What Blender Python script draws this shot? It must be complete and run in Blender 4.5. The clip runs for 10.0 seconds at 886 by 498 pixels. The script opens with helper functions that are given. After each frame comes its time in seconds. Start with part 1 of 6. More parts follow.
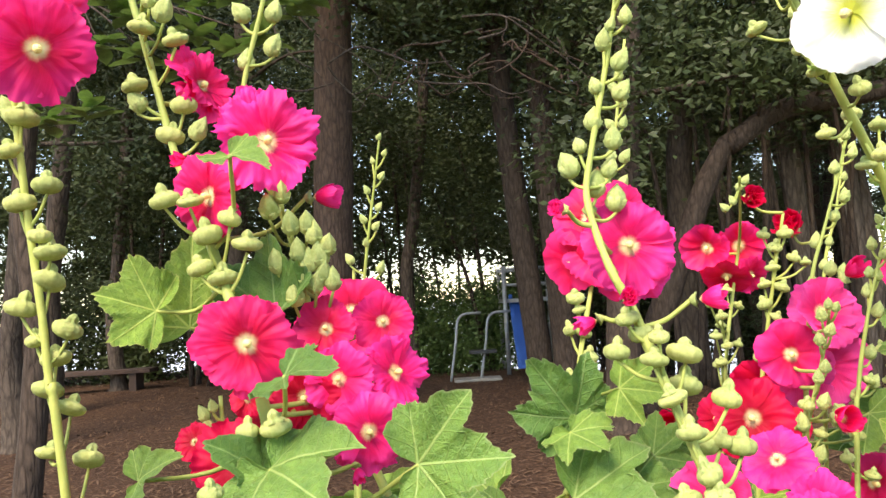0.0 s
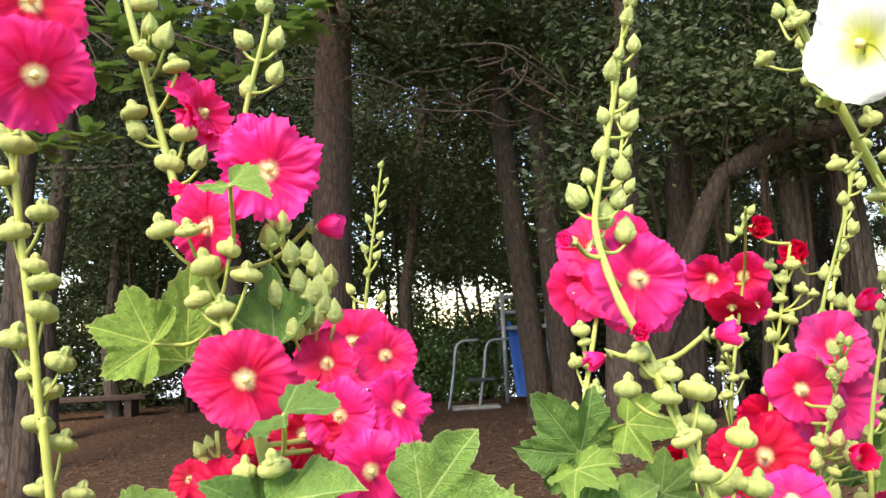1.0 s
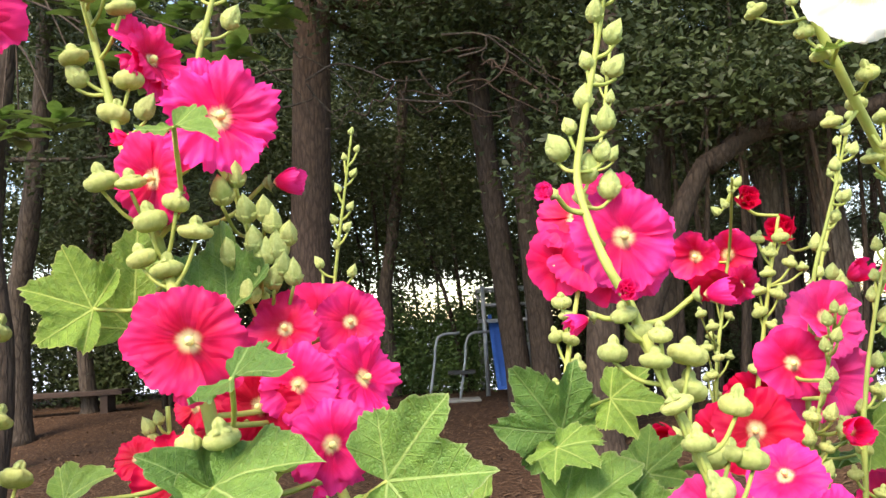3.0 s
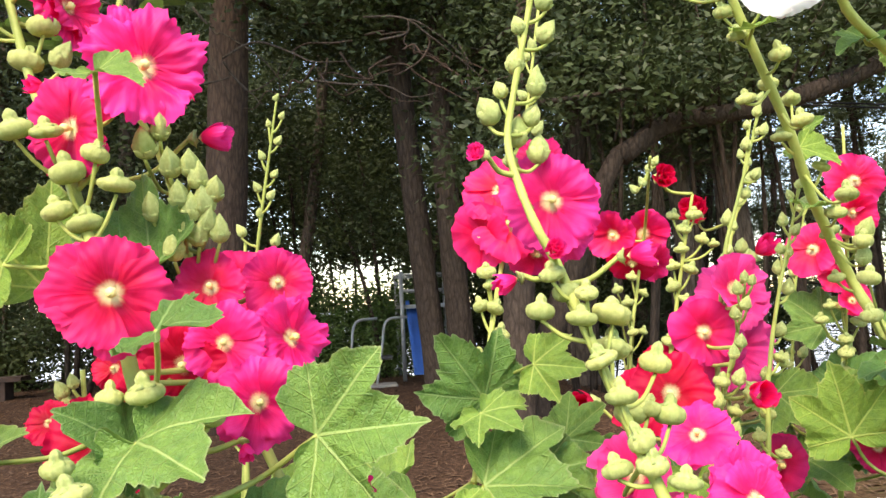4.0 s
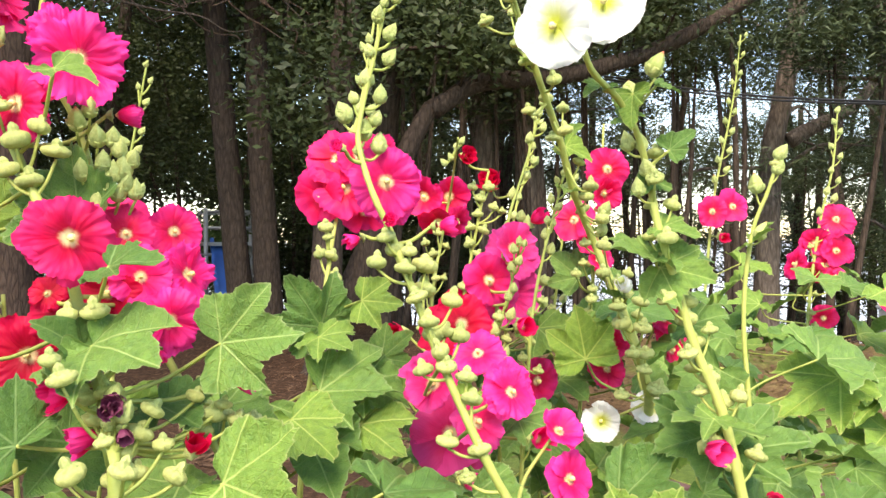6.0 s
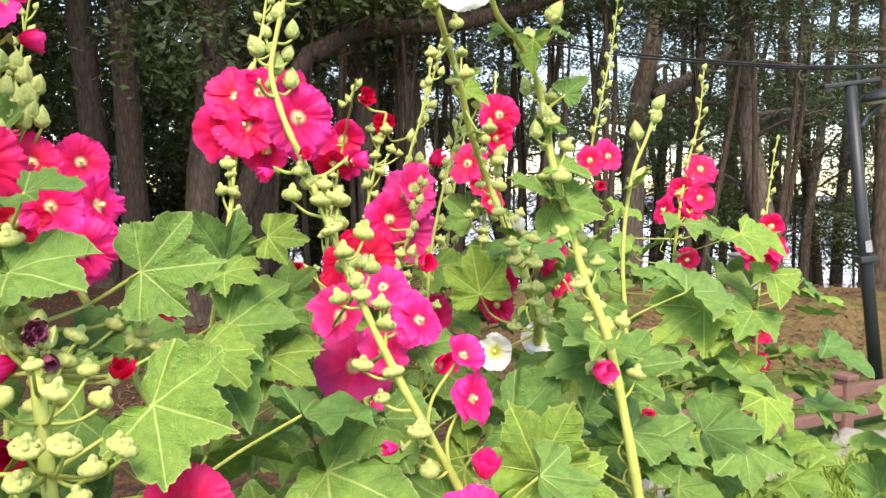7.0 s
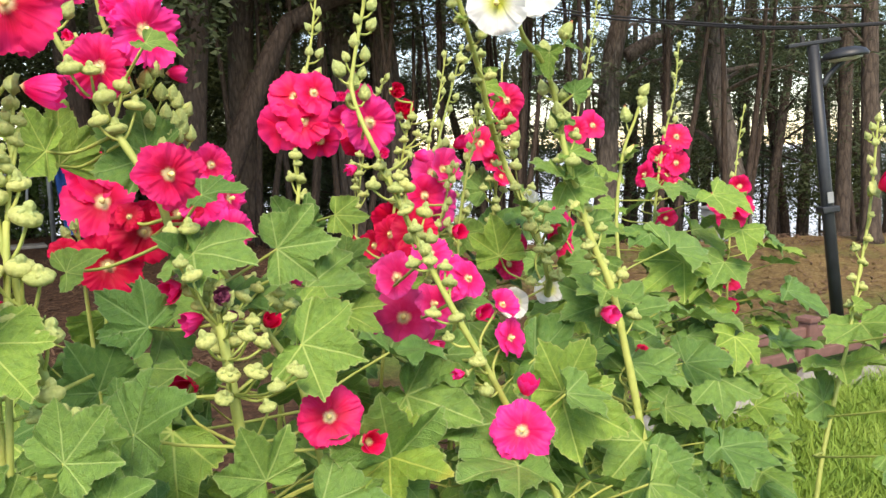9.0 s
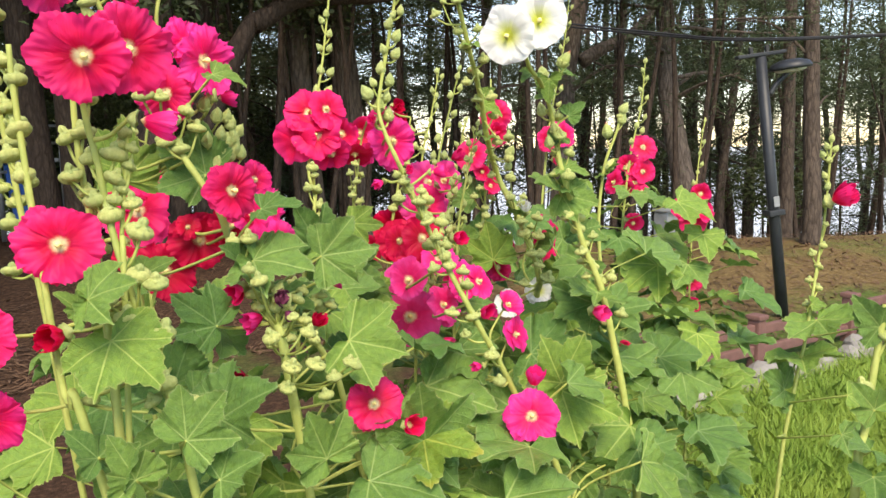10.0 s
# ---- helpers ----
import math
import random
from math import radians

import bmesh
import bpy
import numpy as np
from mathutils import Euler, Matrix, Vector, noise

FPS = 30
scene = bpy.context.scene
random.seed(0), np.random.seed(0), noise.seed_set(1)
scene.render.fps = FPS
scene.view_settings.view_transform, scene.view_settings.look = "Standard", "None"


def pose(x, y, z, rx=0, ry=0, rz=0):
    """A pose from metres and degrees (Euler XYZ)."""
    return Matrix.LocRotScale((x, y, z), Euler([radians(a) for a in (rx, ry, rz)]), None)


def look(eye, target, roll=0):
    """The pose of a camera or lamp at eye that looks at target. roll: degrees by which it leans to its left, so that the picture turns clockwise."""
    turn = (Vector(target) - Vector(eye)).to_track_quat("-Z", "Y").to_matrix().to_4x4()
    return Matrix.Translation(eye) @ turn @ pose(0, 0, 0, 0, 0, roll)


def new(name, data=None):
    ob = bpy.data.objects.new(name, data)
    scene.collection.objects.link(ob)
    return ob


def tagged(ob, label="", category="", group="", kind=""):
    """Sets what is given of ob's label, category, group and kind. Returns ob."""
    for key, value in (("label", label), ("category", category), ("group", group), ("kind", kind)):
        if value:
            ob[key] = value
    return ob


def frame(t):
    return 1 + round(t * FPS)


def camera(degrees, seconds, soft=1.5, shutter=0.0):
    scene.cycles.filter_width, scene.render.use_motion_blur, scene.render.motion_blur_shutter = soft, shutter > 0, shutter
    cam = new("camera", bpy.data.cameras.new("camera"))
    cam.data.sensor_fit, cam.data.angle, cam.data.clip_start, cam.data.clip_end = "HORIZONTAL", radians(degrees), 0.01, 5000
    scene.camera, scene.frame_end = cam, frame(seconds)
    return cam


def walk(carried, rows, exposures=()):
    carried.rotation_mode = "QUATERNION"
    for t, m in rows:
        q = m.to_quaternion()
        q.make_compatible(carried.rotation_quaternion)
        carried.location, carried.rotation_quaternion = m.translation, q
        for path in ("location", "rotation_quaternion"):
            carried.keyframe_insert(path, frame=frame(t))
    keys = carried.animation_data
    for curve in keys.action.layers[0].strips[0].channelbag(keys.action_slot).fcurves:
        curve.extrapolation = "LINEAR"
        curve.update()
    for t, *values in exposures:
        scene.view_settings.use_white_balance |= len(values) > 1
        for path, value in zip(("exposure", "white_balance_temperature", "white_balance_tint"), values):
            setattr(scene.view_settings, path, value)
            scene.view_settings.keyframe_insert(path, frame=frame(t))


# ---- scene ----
cam = camera(59.5, 10.0, soft=1.5)
PATH = [
    (0, (-0.0000, 0.0000, 1.5000), (0.0074, 1.9956, 1.6331), -3.26),
    (0.5, (0.0055, 0.0033, 1.5070), (0.0127, 1.9939, 1.7007), -3.02),
    (1, (-0.0061, 0.0195, 1.5072), (0.0096, 2.0093, 1.7077), -3.01),
    (1.5, (-0.0042, 0.0260, 1.4995), (0.0157, 2.0164, 1.6942), -3.10),
    (2, (-0.0036, 0.0511, 1.4903), (0.0333, 2.0417, 1.6802), -3.13),
    (3.5, (0.0049, 0.0861, 1.4664), (0.1211, 2.0750, 1.6422), -3.47),
    (4, (-0.0092, 0.0854, 1.4545), (0.2635, 2.0617, 1.5961), -2.89),
    (4.5, (-0.0215, 0.0802, 1.4544), (0.4146, 2.0294, 1.5565), -1.84),
    (5, (-0.0254, 0.0146, 1.4541), (0.5680, 1.9230, 1.5300), -0.72),
    (5.5, (-0.0642, -0.0980, 1.4700), (0.6098, 1.7843, 1.5205), -0.55),
    (6, (-0.1135, -0.1636, 1.4691), (0.6361, 1.6905, 1.4485), -0.29),
    (6.2, (-0.1169, -0.1687, 1.4625), (0.7117, 1.6506, 1.4037), -0.19),
    (7.3, (-0.2121, -0.2091, 1.4488), (0.8389, 1.4827, 1.2666), 0.46),
    (7.5, (-0.2405, -0.2471, 1.4596), (0.8124, 1.4410, 1.2557), 0.52),
    (8, (-0.2884, -0.3134, 1.4819), (0.7689, 1.3715, 1.2739), -0.61),
    (8.5, (-0.3606, -0.3577, 1.4949), (0.6990, 1.3243, 1.2760), -0.88),
    (9, (-0.4165, -0.3653, 1.4962), (0.6658, 1.2976, 1.2442), -1.23),
    (9.5, (-0.5242, -0.3688, 1.5118), (0.6442, 1.2355, 1.2651), -1.14),
    (10, (-0.5908, -0.4205, 1.5287), (0.5941, 1.1705, 1.2736), -0.70),
]
walk(cam, [(t, look(eye, target, roll)) for t, eye, target, roll in PATH], [(0, 1.6, 7600, 14), (4, 1.58, 7600, 14), (6, 1.62, 7600, 14), (7.5, 1.43, 7600, 14), (10, 1.11, 7600, 14)])

# ---- light ----
world = bpy.data.worlds.new("sky")
scene.world = world
world.use_nodes = True
wn = world.node_tree
sky = wn.nodes.new("ShaderNodeTexSky")
sky.sky_type = "NISHITA"
sky.sun_disc = False
sky.sun_elevation, sky.sun_rotation = radians(49), radians(209)
sky.air_density, sky.dust_density, sky.ozone_density = 1.0, 0.0, 0.8
wn.nodes["Background"].inputs["Strength"].default_value = 0.15
wn.links.new(sky.outputs[0], wn.nodes["Background"].inputs["Color"])
sun = new("sun", bpy.data.lights.new("sun", "SUN"))
sun.data.energy, sun.data.angle, sun.data.color = 2.75, radians(32), (1.0, 0.94, 0.82)
sun.matrix_world = look((-6, -11, 14.5), (0, 0, 0))


# ---- materials ----
def material(name, rough=0.6, spec=0.4):
    m = bpy.data.materials.new(name)
    m.use_nodes = True
    b = m.node_tree.nodes["Principled BSDF"]
    b.inputs["Roughness"].default_value = rough
    b.inputs["Specular IOR Level"].default_value = spec
    return m, m.node_tree, b


def node(nt, kind, **values):
    n = nt.nodes.new(kind)
    for key, value in values.items():
        n.inputs[key.replace("_", " ")].default_value = value
    return n


def ramp(nt, source, *stops):
    n = nt.nodes.new("ShaderNodeValToRGB")
    e = n.color_ramp.elements
    while len(e) < len(stops):
        e.new(0.5)
    for k, (at, colour) in enumerate(stops):
        e[k].position, e[k].color = at, (*colour, 1)
    nt.links.new(source, n.inputs[0])
    return n.outputs[0]


def noise_of(nt, vector, scale, detail=4, rough=0.55):
    n = node(nt, "ShaderNodeTexNoise", Scale=scale, Detail=detail, Roughness=rough)
    nt.links.new(vector, n.inputs["Vector"])
    return n.outputs["Fac"]


def mixed(nt, fac, a, b, blend="MIX"):
    n = nt.nodes.new("ShaderNodeMix")
    n.data_type, n.blend_type = "RGBA", blend
    for socket, value in ((n.inputs[0], fac), (n.inputs[6], a), (n.inputs[7], b)):
        if hasattr(value, "links"):
            nt.links.new(value, socket)
        else:
            socket.default_value = value if isinstance(value, float) else (*value, 1)
    return n.outputs[2]


def bumped(nt, b, height, strength, distance):
    n = node(nt, "ShaderNodeBump", Strength=strength, Distance=distance)
    nt.links.new(height, n.inputs["Height"])
    nt.links.new(n.outputs[0], b.inputs["Normal"])


def coords(nt, out="Object", scale=(1, 1, 1)):
    c = nt.nodes.new("ShaderNodeTexCoord")
    m = node(nt, "ShaderNodeMapping", Scale=scale)
    nt.links.new(c.outputs[out], m.inputs["Vector"])
    return m.outputs[0]


def attribute(nt, name):
    n = nt.nodes.new("ShaderNodeAttribute")
    n.attribute_name = name
    return n.outputs["Fac"]


def thin(nt, b, colour, share):
    """Light that shines through a thin petal or leaf."""
    t = nt.nodes.new("ShaderNodeBsdfTranslucent")
    mix = node(nt, "ShaderNodeMixShader", Fac=share)
    nt.links.new(colour, t.inputs["Color"])
    nt.links.new(b.outputs[0], mix.inputs[1])
    nt.links.new(t.outputs[0], mix.inputs[2])
    nt.links.new(mix.outputs[0], nt.nodes["Material Output"].inputs["Surface"])


def random_of(nt):
    return nt.nodes.new("ShaderNodeObjectInfo").outputs["Random"]


def petal_material(name, eye, throat, body, rim, share=0.42):
    m, nt, b = material("petal_" + name, 0.55, 0.25)
    r = attribute(nt, "along")
    streak = noise_of(nt, coords(nt, "UV", (110, 0.9, 1)), 1.0, 3)
    blotch = noise_of(nt, coords(nt), 5.0, 3)
    wobble = node(nt, "ShaderNodeMath")
    wobble.operation = "MULTIPLY_ADD"
    nt.links.new(streak, wobble.inputs[0])
    wobble.inputs[1].default_value = 0.3
    nt.links.new(r, wobble.inputs[2])
    near, far = (0.3, 0.5) if name == "white" else (0.27, 0.37)
    c = ramp(nt, wobble.outputs[0], (0.0, eye), (near, eye), (far, throat), (0.66, body), (1.0, rim))
    dark = ramp(nt, streak, (0.35, (0.62, 0.62, 0.62)), (0.6, (1, 1, 1)))
    c = mixed(nt, 0.15 if name != "white" else 0.05, c, dark, "MULTIPLY")
    if name != "white":
        c = mixed(nt, ramp(nt, blotch, (0.48, (0, 0, 0)), (0.72, (0.45, 0.45, 0.45))), c, rim)
    tone = ramp(nt, random_of(nt), (0.0, (0.85, 0.85, 0.85)), (1.0, (1.12, 1.12, 1.12)))
    c = mixed(nt, 1.0, c, tone, "MULTIPLY")
    nt.links.new(c, b.inputs["Base Color"])
    vein = noise_of(nt, coords(nt, "UV", (40, 1.4, 1)), 1.0, 2)
    crease = noise_of(nt, coords(nt, "Object"), 11.0, 5)
    height = mixed(nt, 0.45, vein, crease)
    bumped(nt, b, height, 0.16, 0.002)
    thin(nt, b, c, share)
    return m


PETALS = {
    "red": petal_material("red", (0.94, 0.86, 0.5), (0.6, 0.003, 0.045), (0.85, 0.006, 0.092), (0.94, 0.03, 0.21)),
    "crimson": petal_material("crimson", (0.94, 0.86, 0.5), (0.62, 0.004, 0.06), (0.85, 0.007, 0.115), (0.94, 0.032, 0.25)),
    "magenta": petal_material("magenta", (0.94, 0.82, 0.45), (0.76, 0.008, 0.12), (0.92, 0.012, 0.18), (0.96, 0.045, 0.34)),
    "rose": petal_material("rose", (0.86, 0.8, 0.45), (0.72, 0.01, 0.13), (0.85, 0.022, 0.2), (0.92, 0.07, 0.35)),
    "dark": petal_material("dark", (0.8, 0.68, 0.38), (0.46, 0.002, 0.025), (0.62, 0.003, 0.04), (0.74, 0.008, 0.08)),
    "withered": petal_material("withered", (0.4, 0.25, 0.2), (0.12, 0.02, 0.05), (0.14, 0.02, 0.07), (0.2, 0.05, 0.1), 0.1),
    "white": petal_material("white", (0.62, 0.66, 0.1), (0.8, 0.82, 0.5), (0.88, 0.88, 0.84), (0.92, 0.92, 0.9), 0.3),
}


def green_material(name, light, dark, scale, rough=0.55, share=0.12, bump=0.0015, tip=None):
    m, nt, b = material(name, rough, 0.35)
    n = noise_of(nt, coords(nt), scale, 5)
    c = ramp(nt, n, (0.3, dark), (0.68, light))
    if tip:
        c = mixed(nt, ramp(nt, attribute(nt, "along"), (0.75, (0, 0, 0)), (1.0, (1, 1, 1))), c, tip)
    tone = ramp(nt, random_of(nt), (0.0, (0.82, 0.86, 0.82)), (1.0, (1.12, 1.08, 1.05)))
    c = mixed(nt, 1.0, c, tone, "MULTIPLY")
    nt.links.new(c, b.inputs["Base Color"])
    bumped(nt, b, noise_of(nt, coords(nt), scale * 6, 3), 0.45, bump)
    if share:
        thin(nt, b, c, share)
    return m


def noise_colour(nt, vector, scale):
    n = node(nt, "ShaderNodeTexNoise", Scale=scale, Detail=3.0)
    nt.links.new(vector, n.inputs["Vector"])
    return n.outputs["Color"]


def arith(nt, kind, a, b, c=None):
    n = nt.nodes.new("ShaderNodeMath")
    n.operation = kind
    for socket, value in zip(n.inputs, (a, b, c)):
        if hasattr(value, "links"):
            nt.links.new(value, socket)
        elif value is not None:
            socket.default_value = value
    return n.outputs[0]


def leaf_material(name, blade, shade, rib, patch=None):
    """A lobed blade: ribs to the lobes, side veins off them and a puckered net between."""
    m, nt, b = material(name, 0.5, 0.4)
    run, off, along = attribute(nt, "run"), attribute(nt, "off"), attribute(nt, "along")
    width = arith(nt, "MULTIPLY_ADD", along, -0.012, 0.02)
    main = ramp(nt, arith(nt, "DIVIDE", off, width), (0.35, (1, 1, 1)), (1.0, (0, 0, 0)))
    step = arith(nt, "MULTIPLY", arith(nt, "MULTIPLY_ADD", off, -0.8, run), 7.5)
    side = ramp(nt, arith(nt, "PINGPONG", step, 0.5), (0.015, (1, 1, 1)), (0.075, (0, 0, 0)))
    n = noise_of(nt, coords(nt), 9.0, 6)
    c = ramp(nt, n, (0.3, shade), (0.7, blade))
    spots = noise_of(nt, coords(nt), 3.5, 6, 0.7)
    c = mixed(nt, ramp(nt, spots, (0.62, (0, 0, 0)), (0.74, (0.5, 0.5, 0.5))), c, (0.2, 0.27, 0.05))
    if patch:
        far = ramp(nt, run, (0.72, (0, 0, 0)), (0.95, (0.85, 0.85, 0.85)))
        c = mixed(nt, far, c, patch)
    net = node(nt, "ShaderNodeTexVoronoi", Scale=34.0)
    net.feature = "DISTANCE_TO_EDGE"
    nt.links.new(mixed(nt, 0.06, coords(nt), noise_colour(nt, coords(nt), 12.0)), net.inputs["Vector"])
    mesh = ramp(nt, net.outputs["Distance"], (0.0, (1, 1, 1)), (0.16, (0, 0, 0)))
    c = mixed(nt, arith(nt, "MULTIPLY", mesh, 0.13), c, rib)
    c = mixed(nt, arith(nt, "MULTIPLY", side, 0.2), c, rib)
    c = mixed(nt, arith(nt, "MULTIPLY", main, 0.62), c, rib)
    edge = ramp(nt, along, (0.965, (0, 0, 0)), (1.0, (0.6, 0.6, 0.6)))
    c = mixed(nt, edge, c, (0.42, 0.44, 0.2))
    tone = ramp(nt, random_of(nt), (0.0, (0.55, 0.7, 0.74)), (0.5, (0.9, 0.95, 0.98)), (1.0, (1.22, 1.16, 0.9)))
    c = mixed(nt, 1.0, c, tone, "MULTIPLY")
    nt.links.new(c, b.inputs["Base Color"])
    low = arith(nt, "MAXIMUM", arith(nt, "MAXIMUM", side, main), arith(nt, "MULTIPLY", mesh, 0.28))
    height = arith(nt, "MULTIPLY_ADD", low, -0.8, noise_of(nt, coords(nt), 14.0, 3))
    bumped(nt, b, height, 0.6, 0.0055)
    thin(nt, b, c, 0.22)
    return m


LEAF = leaf_material("hollyhock_leaf", (0.2, 0.335, 0.062), (0.115, 0.225, 0.044), (0.44, 0.53, 0.18))
LEAF_YELLOW = leaf_material("yellowing_leaf", (0.19, 0.31, 0.05), (0.12, 0.22, 0.035), (0.42, 0.47, 0.13), (0.52, 0.43, 0.06))
STEM = green_material("hollyhock_stem", (0.46, 0.5, 0.14), (0.34, 0.4, 0.1), 60.0)
POD = green_material("seed_pod", (0.58, 0.62, 0.24), (0.43, 0.49, 0.15), 7.0, 0.7, 0.12, 0.05)
BUD = green_material("flower_bud", (0.57, 0.63, 0.26), (0.4, 0.48, 0.15), 7.0, 0.7, 0.12, 0.05)
STAMEN = green_material("stamen", (0.95, 0.86, 0.42), (0.9, 0.74, 0.26), 300.0, 0.8, 0.0)
GLOSSY = green_material("glossy_leaf", (0.2, 0.31, 0.08), (0.1, 0.18, 0.042), 4.0, 0.28, 0.2, 0.004)
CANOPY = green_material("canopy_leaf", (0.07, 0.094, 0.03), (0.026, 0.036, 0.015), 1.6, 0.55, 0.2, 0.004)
BUSH = green_material("bush_leaf", (0.13, 0.2, 0.055), (0.055, 0.095, 0.028), 2.0, 0.5, 0.2, 0.004)
PINE = green_material("pine_needles", (0.085, 0.112, 0.05), (0.036, 0.052, 0.024), 1.2, 0.6, 0.2, 0.004)
GRASS = green_material("grass_blades", (0.36, 0.5, 0.1), (0.2, 0.34, 0.055), 2.5, 0.6, 0.25, 0.002)


def bark_material(name, light, dark, scale):
    m, nt, b = material(name, 0.9, 0.2)
    v = coords(nt, "Object", (scale, scale, scale * 0.24))
    cell = node(nt, "ShaderNodeTexVoronoi", Scale=1.0)
    cell.feature = "DISTANCE_TO_EDGE"
    warp = mixed(nt, 0.25, v, noise_colour(nt, v, 2.0))
    nt.links.new(warp, cell.inputs["Vector"])
    n = noise_of(nt, v, 1.5, 8, 0.65)
    c = ramp(nt, n, (0.3, dark), (0.7, light))
    gap = ramp(nt, cell.outputs["Distance"], (0.0, (0.62, 0.62, 0.62)), (0.2, (1, 1, 1)))
    c = mixed(nt, 1.0, c, gap, "MULTIPLY")
    nt.links.new(c, b.inputs["Base Color"])
    bumped(nt, b, mixed(nt, 0.4, gap, n), 0.9, 0.03)
    return m


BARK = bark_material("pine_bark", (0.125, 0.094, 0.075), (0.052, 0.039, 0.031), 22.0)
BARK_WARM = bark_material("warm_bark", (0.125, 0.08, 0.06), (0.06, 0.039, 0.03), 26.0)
# light and shade put into the bark: paler on lit trunks, darker on shaded
BARK_LIT = bark_material("lit_bark", (0.23, 0.182, 0.15), (0.1, 0.077, 0.064), 20.0)
BARK_SHADED = bark_material("shaded_bark", (0.09, 0.063, 0.048), (0.036, 0.026, 0.021), 26.0)


def plain_material(name, light, dark, scale, rough=0.6, metal=0.0, bump=0.003, spec=0.4):
    m, nt, b = material(name, rough, spec)
    n = noise_of(nt, coords(nt), scale, 6, 0.65)
    nt.links.new(ramp(nt, n, (0.3, dark), (0.7, light)), b.inputs["Base Color"])
    b.inputs["Metallic"].default_value = metal
    bumped(nt, b, noise_of(nt, coords(nt), scale * 4, 4), 0.5, bump)
    return m


POLE_PAINT = plain_material("black_pole_paint", (0.03, 0.034, 0.04), (0.018, 0.02, 0.025), 6.0, 0.45)
GREY_METAL = plain_material("grey_metal", (0.36, 0.37, 0.38), (0.24, 0.25, 0.26), 9.0, 0.45, 0.3)
BLUE_PLASTIC = plain_material("blue_plastic", (0.035, 0.12, 0.42), (0.025, 0.09, 0.32), 5.0, 0.4)
FENCE_WOOD = plain_material("brown_fence_paint", (0.2, 0.1, 0.085), (0.13, 0.065, 0.055), 14.0, 0.75)
STONE = plain_material("edging_stone", (0.33, 0.31, 0.28), (0.17, 0.16, 0.145), 7.0, 0.85, 0.0, 0.01)
CABLE = plain_material("cable_rubber", (0.035, 0.035, 0.037), (0.02, 0.02, 0.022), 8.0, 0.6)
BENCH_WOOD = plain_material("weathered_timber", (0.06, 0.035, 0.027), (0.03, 0.019, 0.015), 9.0, 0.9)
LITTER = plain_material("fallen_needles", (0.2, 0.11, 0.06), (0.05, 0.028, 0.018), 3.0, 0.9)
DIAL = plain_material("frosted_glass", (0.7, 0.7, 0.66), (0.6, 0.6, 0.57), 8.0, 0.35)


def ground_material():
    m, nt, b = material("ground", 0.95, 0.15)
    v = coords(nt)
    fine = noise_of(nt, v, 26.0, 8, 0.7)
    # shade of the grove is put into these dark litter tones
    litter = ramp(nt, fine, (0.32, (0.02, 0.011, 0.007)), (0.5, (0.058, 0.031, 0.019)), (0.72, (0.15, 0.085, 0.05)))
    # sunlight on the bank is put into this lighter tan
    tan = ramp(nt, fine, (0.3, (0.08, 0.045, 0.02)), (0.5, (0.175, 0.118, 0.05)), (0.72, (0.31, 0.23, 0.11)))
    litter = mixed(nt, attribute(nt, "sunlit"), litter, tan)
    grass = ramp(nt, fine, (0.3, (0.05, 0.09, 0.018)), (0.7, (0.14, 0.2, 0.045)))
    green = attribute(nt, "green")
    patch = noise_of(nt, v, 0.9, 5, 0.6)
    add = node(nt, "ShaderNodeMath")
    add.operation = "MULTIPLY_ADD"
    nt.links.new(patch, add.inputs[0])
    add.inputs[1].default_value = 0.9
    nt.links.new(green, add.inputs[2])
    c = mixed(nt, ramp(nt, add.outputs[0], (0.62, (0, 0, 0)), (0.85, (1, 1, 1))), litter, grass)
    nt.links.new(c, b.inputs["Base Color"])
    bumped(nt, b, mixed(nt, 0.5, fine, noise_of(nt, v, 90.0, 5)), 0.9, 0.03)
    return m


GROUND = ground_material()


# ---- mesh helpers ----
def mesh_of(name, verts, faces, mat, smooth=True, **attributes):
    me = bpy.data.meshes.new(name)
    me.from_pydata([tuple(v) for v in verts], [], [tuple(f) for f in faces])
    me.materials.append(mat)
    if smooth:
        me.polygons.foreach_set("use_smooth", [True] * len(me.polygons))
    for key, values in attributes.items():
        if key == "uv":
            layer = me.uv_layers.new(name="uv")
            index = np.zeros(len(me.loops), int)
            me.loops.foreach_get("vertex_index", index)
            layer.data.foreach_set("uv", np.asarray(values, float)[index].ravel())
        else:
            me.attributes.new(key, "FLOAT", "POINT").data.foreach_set("value", np.asarray(values, float))
    me.update()
    return me


def place(name, me, parent=None, m=None, label=""):
    ob = new(name, me)
    if parent:
        ob.parent = parent
    if m is not None:
        ob.matrix_basis = m
    return tagged(ob, label)


def part(name, bm, mat, parent, label=""):
    me = bpy.data.meshes.new(name)
    bm.to_mesh(me)
    bm.free()
    me.materials.append(mat)
    return place(name, me, parent, None, label)


def curve_points(points, per=6):
    """A smooth line through a few points."""
    p = [np.array(q, float) for q in points]
    p = [2 * p[0] - p[1]] + p + [2 * p[-1] - p[-2]]
    line = []
    for k in range(1, len(p) - 2):
        a, b, c, d = p[k - 1:k + 3]
        for s in np.linspace(0, 1, per, endpoint=False):
            line.append(0.5 * (2 * b + (c - a) * s + (2 * a - 5 * b + 4 * c - d) * s ** 2 + (3 * b - a - 3 * c + d) * s ** 3))
    line.append(p[-2])
    return np.array(line)


